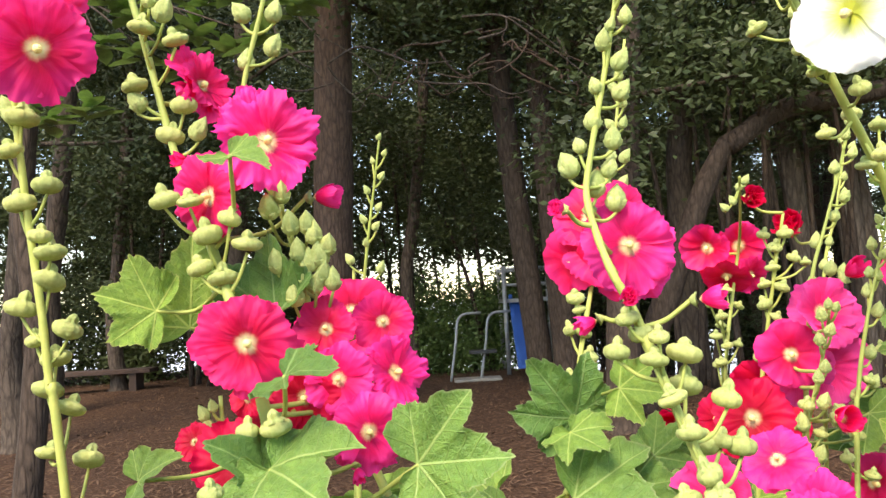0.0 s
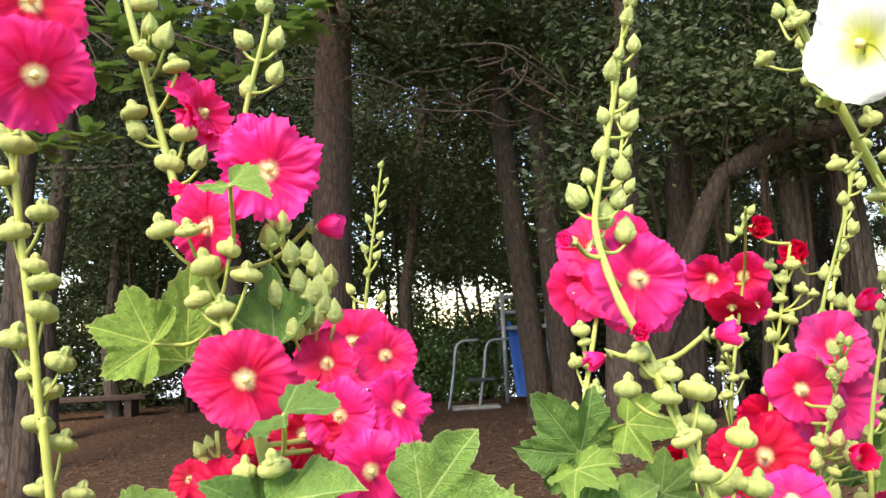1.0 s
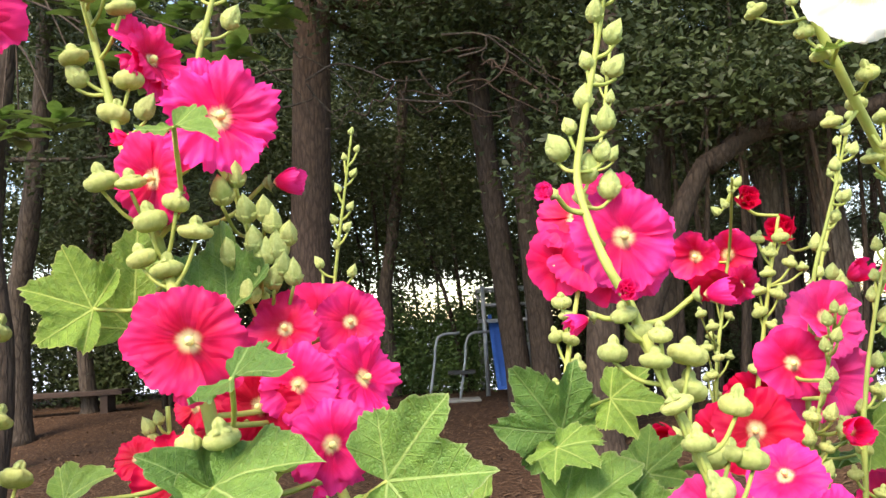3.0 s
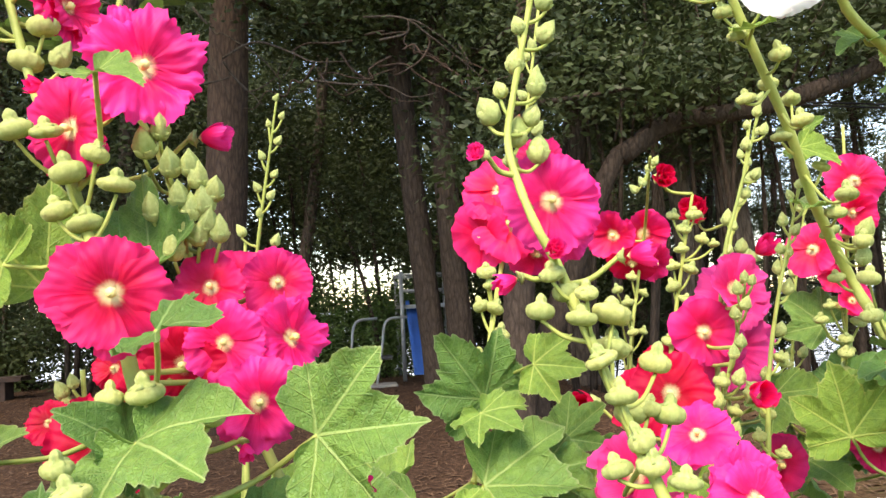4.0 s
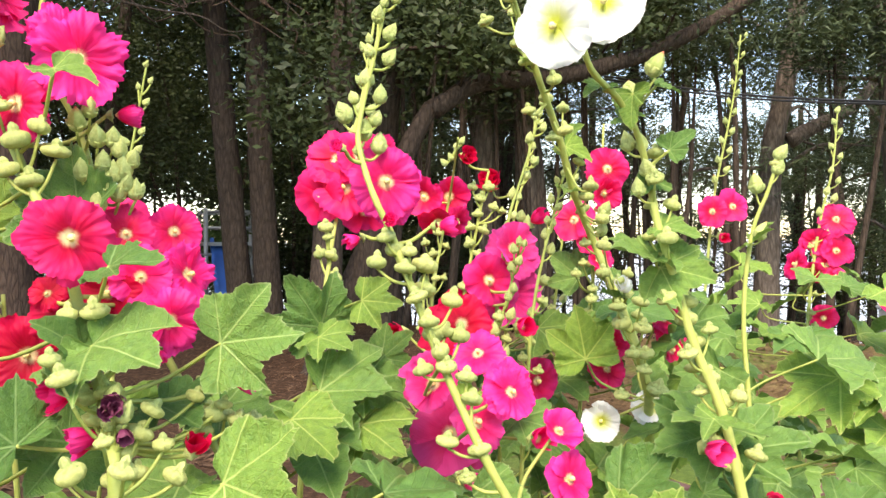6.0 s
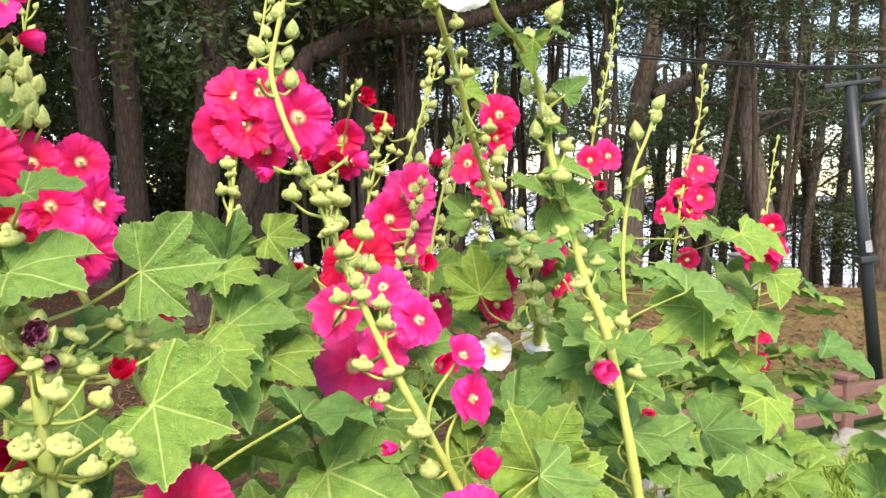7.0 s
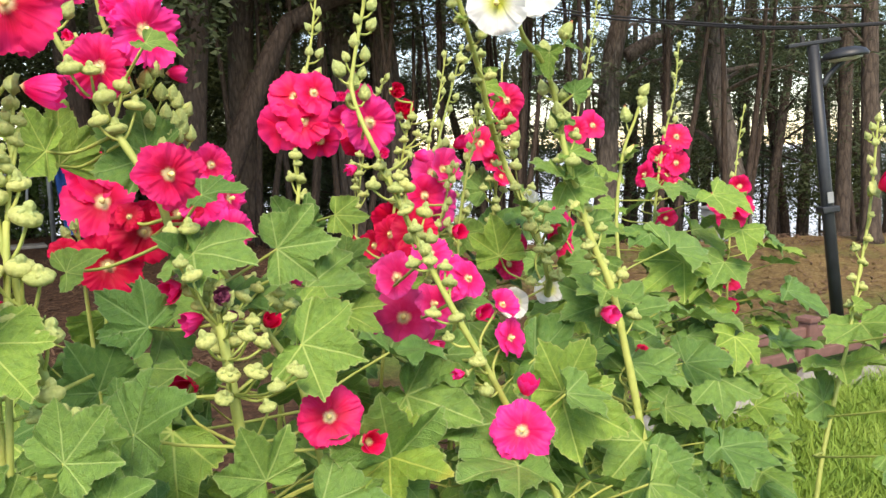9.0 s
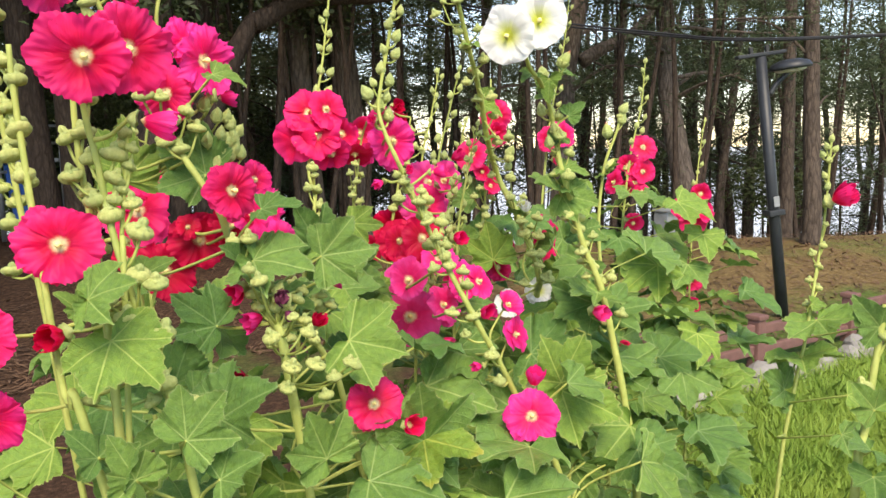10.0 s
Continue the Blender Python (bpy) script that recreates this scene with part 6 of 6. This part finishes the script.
tree("slender pine trunk under the canopy", [(-0.55, 13.18, 0.25), (-0.56, 13.14, 0.97), (-0.58, 13.04, 2.01), (-0.40, 12.93, 3.03), (-0.12, 12.76, 5.50)], 0.133, BARK, "canopy")
tree("pine trunk with plated brown bark", [(-5.07, 9.23, -0.04), (-5.08, 9.20, 0.59), (-5.10, 9.13, 1.25), (-4.98, 9.07, 1.90), (-4.53, 8.81, 5.50)], 0.164, BARK, "canopy")
tree("pine trunk with plated brown bark", [(3.23, 10.14, 0.25), (3.21, 10.11, 0.90), (3.13, 9.95, 2.50), (3.19, 9.78, 4.10), (3.23, 9.68, 5.50)], 0.21, BARK, "canopy")
tree("pine trunk with plated brown bark", [(5.79, 11.93, 0.25), (5.52, 11.86, 3.31), (5.40, 11.83, 3.62), (5.46, 11.79, 3.92), (5.68, 11.68, 5.50)], 0.197, BARK_LIT, "canopy")
tree("curved pine trunk behind the bed", [(9.10, 6.52, 0.25), (9.08, 6.58, 0.83), (9.03, 6.72, 1.54), (9.00, 6.87, 2.34), (9.05, 7.01, 3.54), (9.11, 7.18, 5.50)], 0.195, BARK_LIT, "pine")
limb([(8.71, 8.34, 2.88), (9.03, 8.16, 3.09), (9.50, 7.90, 3.38), (9.92, 7.72, 3.98)], 0.12, 0.06, BARK_LIT)


def understorey(label, x0, x1, y0, y1, z0, z1, clumps, per, mat, size, seed, name="evergreen_shrub"):
    """A dense dark shrub or small evergreen: stems and many leaves."""
    rng = random.Random(seed)
    ob = tagged(new(name), label, "shrub", "evergreens of the grove")
    ob.location = ((x0 + x1) / 2, (y0 + y1) / 2, rise((x0 + x1) / 2, (y0 + y1) / 2) - 0.03)
    centres = []
    for k in range(clumps):
        c = np.array((rng.uniform(x0, x1), rng.uniform(y0, y1), rng.uniform(z0, z1)))
        # a clearing lets the sky through behind the play frame
        if mat is not BUSH and 11 < c[1] < 21 and -0.025 < c[0] / c[1] < 0.097 and 1.2 < c[2] < 0.85 + 0.1 * c[1]:
            continue
        centres.append(c - np.array(ob.location))
    for k in range(3):
        end = centres[k * len(centres) // 3]
        foot = np.array((end[0] * 0.25, end[1] * 0.25, 0.0))
        way = curve_points([foot, (end + foot) / 2 + (0.1, 0, 0.1), end], 5)
        v, f = tube(way, np.linspace(0.05, 0.012, len(way)), 7, 0.05, k)
        place("branch", mesh_of("branch", v, f, BARK_SHADED), ob)
    needles = mat is PINE
    spread = (0.34, 0.34, 0.1) if needles else (0.3, 0.3, 0.24)
    place("foliage", leaf_cloud("foliage", mat, centres, spread, per, size, "tuft" if needles else "leaf", seed), ob)
    return ob


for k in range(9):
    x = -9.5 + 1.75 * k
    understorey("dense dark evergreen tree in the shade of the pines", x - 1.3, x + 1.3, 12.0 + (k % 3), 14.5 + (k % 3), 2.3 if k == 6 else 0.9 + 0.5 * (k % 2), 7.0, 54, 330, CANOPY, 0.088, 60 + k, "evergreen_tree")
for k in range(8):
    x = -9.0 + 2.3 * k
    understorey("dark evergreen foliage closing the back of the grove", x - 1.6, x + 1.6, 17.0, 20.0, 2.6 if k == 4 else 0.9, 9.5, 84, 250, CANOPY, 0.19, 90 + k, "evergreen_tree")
understorey("rounded green bush beside the play frame", -0.9, 1.2, 13.2, 14.4, 0.35, 1.6, 70, 380, BUSH, 0.085, 121)
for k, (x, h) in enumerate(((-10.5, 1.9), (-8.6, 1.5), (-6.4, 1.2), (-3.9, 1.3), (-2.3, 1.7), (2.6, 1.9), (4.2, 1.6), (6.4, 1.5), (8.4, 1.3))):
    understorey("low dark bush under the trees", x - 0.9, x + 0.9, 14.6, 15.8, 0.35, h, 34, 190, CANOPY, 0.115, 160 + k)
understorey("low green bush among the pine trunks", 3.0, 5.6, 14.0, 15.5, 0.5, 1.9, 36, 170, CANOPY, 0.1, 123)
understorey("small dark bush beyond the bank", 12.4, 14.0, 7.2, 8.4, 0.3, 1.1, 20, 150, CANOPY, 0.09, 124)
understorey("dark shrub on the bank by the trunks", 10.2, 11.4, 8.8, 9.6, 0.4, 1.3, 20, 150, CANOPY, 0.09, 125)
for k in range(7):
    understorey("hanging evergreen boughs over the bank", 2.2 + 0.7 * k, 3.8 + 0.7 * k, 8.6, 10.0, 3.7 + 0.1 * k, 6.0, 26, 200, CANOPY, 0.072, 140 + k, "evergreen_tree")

for k in range(10):
    x = 3.4 + 1.45 * k
    y = 19.5 - 0.62 * x
    understorey("grey-green pine boughs closing the view through the trunks", x - 1.5, x + 1.5, y - 1.2, y + 1.2, 2.4, 7.6, 38, 400, PINE, 0.11, 220 + k, "evergreen_tree")

for k, (x, y) in enumerate(((12.6, 6.4), (14.2, 5.4), (13.6, 7.8), (15.6, 6.6))):
    understorey("drooping pine boughs beyond the lamp post", x - 1.2, x + 1.2, y - 1.0, y + 1.0, 2.2, 6.2, 20, 380, PINE, 0.1, 260 + k, "evergreen_tree")


for k in range(4):
    x = 6.0 + 0.75 * k
    understorey("olive pine boughs hanging over the bank", x - 0.7, x + 0.7, 7.2 - 0.6 * k, 8.4 - 0.6 * k, 3.45, 5.4, 24, 360, PINE, 0.1, 290 + k, "evergreen_tree")

for k in range(11):
    x = 4.5 + 1.9 * k
    y = 24.5 - 0.66 * x
    understorey("hazy grey-green pines beyond the grove", x - 1.8, x + 1.8, y - 1.4, y + 1.4, 0.6, 4.6, 30, 260, PINE, 0.15, 320 + k, "evergreen_tree")


def far_pines():
    """Thin pines filling the grove further back."""
    rng = random.Random(77)
    for k in range(84):
        x = 5.5 + 22 * rng.random()
        y = rng.uniform(6.0, 22.0) if x > 9 else rng.uniform(13.0, 22.0)
        if y + 0.55 * x < 13.5 or y + 0.55 * x > 27:
            continue
        z = rise(x, y)
        a, b = rng.gauss(0, 0.25), rng.gauss(0, 0.25)
        tree("thin far pine with a bare dark trunk", [(x, y, z - 0.1), (x + a * 0.4, y + b * 0.4, z + 1.6), (x + a, y + b, z + 3.2), (x + a * 1.8, y + b * 1.8, z + 5.4)], rng.uniform(0.08, 0.15), BARK_SHADED, "pine_low")


far_pines()


def glossy_tree():
    """A broad-leaved tree with rosettes of large shining leaves."""
    ob = tagged(new("broadleaf_tree"), "broad-leaved evergreen with rosettes of glossy leaves", "tree")
    ob.location = (-2.9, 5.3, 0.0)
    rng = random.Random(5)
    line = curve_points([(0, 0, -0.05), (0.1, 0.05, 1.3), (0.0, 0.1, 2.4), (0.2, 0.0, 3.6), (0.3, 0.0, 5.0)], 5)
    v, f = tube(line, np.linspace(0.1, 0.04, len(line)), 10, 0.04)
    place("trunk", mesh_of("trunk", v, f, BARK_SHADED), ob)
    one = []
    for k in range(5):
        s = k / 4
        w = 0.27 * math.sin(math.pi * (0.12 + 0.86 * s)) ** 0.8
        one += [(s, -w, 0.05 - 0.1 * s * s), (s, 0, -0.1 * s * s), (s, w, 0.05 - 0.1 * s * s)]
    quads = [(3 * k + j, 3 * k + 3 + j, 3 * k + 4 + j, 3 * k + 1 + j) for k in range(4) for j in range(2)]
    blade = mesh_of("leaf", one, quads, GLOSSY)
    spots = [(1.16, -1.12, 3.28), (1.31, -0.64, 3.51), (1.33, -0.14, 3.45), (1.85, -1.13, 3.28), (2.08, -0.64, 3.36), (1.55, -0.12, 3.31), (1.31, -1.10, 2.99), (0.88, -0.61, 3.18), (0.29, -0.07, 2.89), (0.98, -1.06, 2.68), (0.44, -0.57, 2.85), (1.42, -0.16, 3.66), (1.97, -1.10, 3.02), (2.16, -0.65, 3.50), (0.50, -0.16, 3.79), (1.26, -1.12, 3.22), (1.36, -0.60, 3.08)]
    for q in spots:
        end = np.array(q)
        root = line[int(np.argmin(abs(line[:, 2] - end[2] - 0.9)))]
        way = curve_points([root, (root + end) / 2 + (0, 0, 0.06), end], 4)
        v, f = tube(way, np.linspace(0.01, 0.004, len(way)), 6)
        place("branch", mesh_of("branch", v, f, BARK_SHADED), ob)
        for k in range(11):
            a = k * 2.4
            out = Vector((math.cos(a), math.sin(a), rng.uniform(-0.25, 0.5))).normalized()
            m = Matrix.Translation(Vector(end) + Vector((0, 0, rng.uniform(-0.08, 0.04)))) @ out.to_track_quat("X", "Z").to_matrix().to_4x4() @ Matrix.Scale(rng.uniform(0.13, 0.22), 4)
            place("leaf", blade, ob, m)
    rng = random.Random(6)
    # added crown, too high to be seen, that shades the grove floor
    upper = [(rng.uniform(-3.2, 3.0), rng.uniform(-1.0, 1.6), rng.uniform(5.4, 8.2)) for _ in range(70)]
    place("crown", leaf_cloud("crown", GLOSSY, upper, (0.4, 0.4, 0.25), 70, 0.2, "leaf", 8), ob)


glossy_tree()


def twigs():
    rng = random.Random(9)
    for k in range(9):
        x, y, z = rng.uniform(-2.2, 2.2), rng.uniform(7.4, 8.6), rng.uniform(3.6, 4.8)
        pts = [(x, y, z)]
        for _ in range(4):
            x, y, z = x + rng.uniform(0.0, 0.4), y + rng.uniform(-0.1, 0.1), z + rng.uniform(-0.35, 0.2)
            pts.append((x, y, z))
        line = curve_points(pts, 5)
        v, f = tube(line, np.linspace(0.014, 0.004, len(line)), 6)
        place("twig", mesh_of("twig", v, f, BARK), woods)
    for k in range(12):
        x, y, z = -0.15 + 0.13 * k, 7.9 + 0.05 * (k % 3), 3.95 + 0.08 * (k % 5)
        pts = [(x, y, z)]
        for n in range(6):
            x, y, z = x + rng.uniform(-0.05, 0.28) * (1 if k % 3 else -1), y + rng.uniform(-0.06, 0.06), z + rng.uniform(-0.2, 0.1)
            pts.append((x, y, z))
        line = curve_points(pts, 4)
        v, f = tube(line, np.linspace(0.013, 0.004, len(line)), 6, 0.06, k)
        place("twig", mesh_of("twig", v, f, BARK_WARM), woods)
    rng = random.Random(19)
    boughs = []
    for k in range(16):
        a = Vector((2.9 + 0.17 * k, 7.72 - 0.05 * k, 3.05 + 0.045 * k))
        b = a + Vector((rng.uniform(-0.3, 0.3), rng.uniform(-0.7, -0.2), rng.uniform(0.1, 0.9)))
        line = curve_points([a, (a + b) / 2 + Vector((0, 0, 0.08)), b], 4)
        v, f = tube(line, np.linspace(0.016, 0.005, len(line)), 6)
        place("twig", mesh_of("twig", v, f, BARK_SHADED), woods)
        boughs += [line[4], line[6], line[8]]
    place("crown", leaf_cloud("crown", CANOPY, boughs, (0.2, 0.16, 0.14), 60, 0.1, "leaf", 31), woods)


twigs()


# ---- lamp, cable, fence, play frame ----
def lamp_post():
    ob = tagged(new("street_lamp"), "black lamp post with a flat round lamp head and cable bracket", "lamp post")
    ob.location = (5.82, 3.17, rise(5.82, 3.17))
    ob.rotation_euler = (0, radians(-7.5), radians(-33))
    v, f = tube([(0, 0, -0.05), (0, 0, 1.1), (0, 0, 2.28)], [0.05, 0.048, 0.045], 18)
    place("pole", mesh_of("pole", v, f, POLE_PAINT), ob)
    part("clamp", block(0, 0, 0.95, 0.14, 0.14, 0.05), POLE_PAINT, ob)
    part("plate", block(0.0, -0.066, 1.05, 0.05, 0.01, 0.09, 0.003), GREY_METAL, ob, "small white notice plate")
    part("bracket", block(0.0, 0, 2.3, 0.42, 0.08, 0.03, 0.006), POLE_PAINT, ob)
    for x in (-0.08, 0.06):
        part("insulator", block(x, 0, 2.34, 0.032, 0.032, 0.06, 0.01), CABLE, ob)
    v, f = tube(curve_points([(0.05, 0, 1.95), (0.12, 0, 2.04), (0.24, 0, 2.13)], 4), [0.022] * 9, 10)
    place("arm", mesh_of("arm", v, f, POLE_PAINT), ob)
    head = lathe("lamp_head", POLE_PAINT, [(0.02, 0.06, 0), (0.08, 0.055, 0), (0.15, 0.03, 0), (0.175, -0.005, 0), (0.17, -0.025, 0), (0.13, -0.025, 0)], 28)
    top = place("lamp_head", head, ob, Matrix.Translation((0.25, 0, 2.17)))
    place("diffuser", lathe("diffuser", DIAL, [(0.13, -0.026, 0), (0.12, -0.04, 0), (0.07, -0.05, 0), (0.01, -0.052, 0)], 24), top)


lamp_post()


def overhead_cable():
    ob = tagged(new("cable"), "pair of dark overhead cables sagging to the lamp post", "cable")
    for k, dz in enumerate((0.0, 0.035)):
        pts = [(5.2, 8.5, 3.62 + dz), (5.6, 6.3, 2.98 + dz), (5.72, 4.6, 2.62 + dz * 0.6), (5.7, 3.25, 2.41 + dz * 0.3), (6.3, 1.2, 2.36), (7.2, -1.4, 2.5)]
        line = curve_points(pts, 8)
        v, f = tube(line, [0.011] * len(line), 7)
        place("strand", mesh_of("strand", v, f, CABLE), ob)


overhead_cable()


def fence():
    ob = tagged(new("fence"), "low brown timber fence with two rails", "fence")
    spots = [(2.1, 2.62), (3.2, 2.58), (4.32, 2.52), (5.5, 2.45), (6.7, 2.38), (7.9, 2.3)]
    for x, y in spots:
        z = rise(x, y)
        post = part("post", block(x, y, z + 0.15, 0.09, 0.09, 0.4, 0.01), FENCE_WOOD, ob)
        part("post_cap", block(x, y, z + 0.365, 0.115, 0.115, 0.035, 0.01), FENCE_WOOD, post)
    for (xa, ya), (xb, yb) in zip(spots, spots[1:]):
        for h in (0.12, 0.27):
            bm = block(0, 0, 0, math.hypot(xb - xa, yb - ya) - 0.086, 0.045, 0.07, 0.01)
            bm.transform(Matrix.Translation(((xa + xb) / 2, (ya + yb) / 2, rise(xa, ya) + h)) @ Matrix.Rotation(math.atan2(yb - ya, xb - xa), 4, "Z"))
            part("rail", bm, FENCE_WOOD, ob)


fence()


def stones():
    rng = random.Random(21)
    for k in range(46):
        x = 2.6 + 0.11 * k + rng.uniform(-0.05, 0.05)
        y = 2.36 - 0.04 * k * 0.11 + rng.uniform(-0.12, 0.1)
        bm = bmesh.new()
        bmesh.ops.create_icosphere(bm, subdivisions=2, radius=1)
        s = rng.uniform(0.05, 0.12)
        for v in bm.verts:
            v.co *= 1 + 0.35 * noise.noise(v.co * 1.3 + Vector((k, 0, 0)))
            v.co = Vector((v.co.x * s * rng.uniform(0.95, 1.05) * 1.2, v.co.y * s, v.co.z * s * 0.7))
        ob = part("edging_stone", bm, STONE, None)
        ob.location = (x, y, rise(x, y) + s * 0.25)
        tagged(ob, "pale rough stone edging the grass", "stone", "stones along the fence")


stones()


def grass_patch():
    rng = np.random.default_rng(4)
    n = 80000
    x, y = rng.normal(3.4, 1.5, n), rng.normal(0.9, 1.0, n)
    keep = (y < 2.35 - 0.02 * x) & (rng.random(n) < np.clip((x - 0.9) * 0.9, 0.0, 1))
    x, y = x[keep], y[keep]
    n = len(x)
    a = rng.uniform(0, 6.28, n)
    h = rng.uniform(0.03, 0.12, n)
    w = rng.uniform(0.0014, 0.0034, n)
    lean = rng.normal(size=(n, 2)) * 0.045
    foot = np.stack([x, y, np.zeros(n) - 0.005], 1)
    side = np.stack([np.cos(a) * w, np.sin(a) * w, np.zeros(n)], 1)
    top = foot + np.stack([lean[:, 0], lean[:, 1], h], 1)
    mid = foot + np.stack([lean[:, 0] * 0.3, lean[:, 1] * 0.3, h * 0.6], 1)
    verts = np.stack([foot - side, foot + side, mid + side * 0.8, top, mid - side * 0.8], 1).reshape(-1, 3)
    me = bpy.data.meshes.new("grass")
    me.vertices.add(5 * n)
    me.vertices.foreach_set("co", verts.ravel())
    me.loops.add(5 * n)
    me.loops.foreach_set("vertex_index", np.arange(5 * n))
    me.polygons.add(n)
    me.polygons.foreach_set("loop_start", np.arange(n) * 5)
    me.update(calc_edges=True)
    me.materials.append(GRASS)
    tagged(new("grass", me), "uncut green grass beside the flower bed", "grass", kind="stuff")


grass_patch()


def pine_litter():
    """Fallen needles and bark flakes lying on the soil of the grove."""
    rng = np.random.default_rng(14)
    n = 26000
    x, y = rng.uniform(-9, 9, n), 5.0 + 10.0 * rng.random(n) ** 1.4
    x[:9000], y[:9000] = rng.uniform(3.6, 11.0, 9000), rng.uniform(2.7, 9.0, 9000)
    z = np.array([rise(a, b) for a, b in zip(x, y)]) + 0.008
    a = rng.uniform(0, 6.28, n)
    long, wide = rng.uniform(0.03, 0.11, n), rng.uniform(0.003, 0.012, n)
    c = np.stack([x, y, z], 1)
    u = np.stack([np.cos(a) * long, np.sin(a) * long, rng.normal(0, 0.012, n)], 1)
    w = np.stack([-np.sin(a) * wide, np.cos(a) * wide, np.zeros(n)], 1)
    top = np.array((0, 0, 0.012))
    verts = np.stack([c - u, c + w + top, c + u, c - w + top], 1).reshape(-1, 3)
    me = bpy.data.meshes.new("pine_litter")
    me.vertices.add(4 * n)
    me.vertices.foreach_set("co", verts.ravel())
    me.loops.add(4 * n)
    me.loops.foreach_set("vertex_index", np.arange(4 * n))
    me.polygons.add(n)
    me.polygons.foreach_set("loop_start", np.arange(n) * 4)
    me.update(calc_edges=True)
    me.materials.append(LITTER)
    tagged(new("pine_litter", me), "fallen brown pine needles and bark flakes on the soil", "needle litter", kind="stuff")


pine_litter()


def play_frame():
    ob = tagged(new("play_frame"), "grey metal climbing frame with a blue slide", "playground frame")
    ob.location = (1.05, 12.2, rise(1.05, 12.2))
    for x, y in ((-0.08, 0.0), (0.75, 0.0), (-0.08, 1.1), (0.75, 1.1)):
        v, f = tube([(x, y, -0.05), (x, y, 1.7)], [0.035, 0.035], 10)
        place("post", mesh_of("post", v, f, GREY_METAL), ob)
    chute = [(0.02, -0.1), (0.02, 0.0), (0.08, 0.0), (0.08, -0.07), (0.36, -0.07), (0.36, 0.0), (0.42, 0.0), (0.42, -0.1)]
    verts, faces = [], []
    for k in range(7):
        s = k / 6
        for x, d in chute:
            verts.append((x - 0.02, 0.25 - 0.95 * s, 1.25 - 1.1 * s + 0.12 * s * s + d * 1.2))
    for k in range(6):
        for j in range(8):
            faces.append((k * 8 + j, k * 8 + (j + 1) % 8, (k + 1) * 8 + (j + 1) % 8, (k + 1) * 8 + j))
    faces += [tuple(range(7, -1, -1)), tuple(48 + j for j in range(8))]
    place("slide", mesh_of("slide", verts, faces, BLUE_PLASTIC, smooth=False), ob, None, "blue slide chute")
    part("deck", block(0.34, 0.6, 1.15, 0.9, 1.1, 0.06), GREY_METAL, ob)
    for z in (1.4, 1.65):
        for y in (0.0, 1.1):
            v, f = tube([(-0.08, y, z), (0.75, y, z)], [0.02, 0.02], 8)
            place("rail", mesh_of("rail", v, f, GREY_METAL), ob)
    for x in (0.2, 0.33, 0.46, 0.6):
        v, f = tube([(x, 0, 1.4), (x, 0, 1.65)], [0.012, 0.012], 6)
        place("bar", mesh_of("bar", v, f, GREY_METAL), ob)
    chair = tagged(new("exercise_bench"), "grey tube exercise seat on a frame", "exercise machine")
    chair.location = (0.35, 11.6, rise(0.35, 11.6))
    for x in (-0.3, 0.15):
        v, f = tube(curve_points([(x, 0, 0), (x + 0.1, 0, 0.55), (x + 0.18, 0, 0.95), (x + 0.5, 0.1, 1.0)], 5), [0.02] * 16, 8)
        place("tube", mesh_of("tube", v, f, GREY_METAL), chair)
    part("seat", block(0.2, 0.05, 0.42, 0.4, 0.3, 0.05), CABLE, chair)
    part("foot_plate", block(0.1, 0.0, 0.02, 0.7, 0.4, 0.04), STONE, chair)


play_frame()


def timber_and_box():
    ob = tagged(new("bench"), "low dark timber bench under the trees", "bench")
    ob.location = (-6.1, 13.1, rise(-6.1, 13.1))
    part("plank", block(0, 0, 0.34, 2.4, 0.4, 0.07), BENCH_WOOD, ob)
    for x in (-0.9, 0.9):
        part("leg", block(x, 0, 0.14, 0.12, 0.34, 0.34), BENCH_WOOD, ob)
    box = tagged(new("meter_box"), "grey metal meter box on a short post", "electrical box")
    box.location = (6.45, 4.9, rise(6.45, 4.9))
    part("post", block(0, 0, 0.2, 0.07, 0.07, 0.46), GREY_METAL, box)
    part("case", block(0, 0, 0.5, 0.25, 0.18, 0.34), GREY_METAL, box)
    part("lid", block(0, -0.02, 0.69, 0.3, 0.24, 0.03), GREY_METAL, box)


timber_and_box()
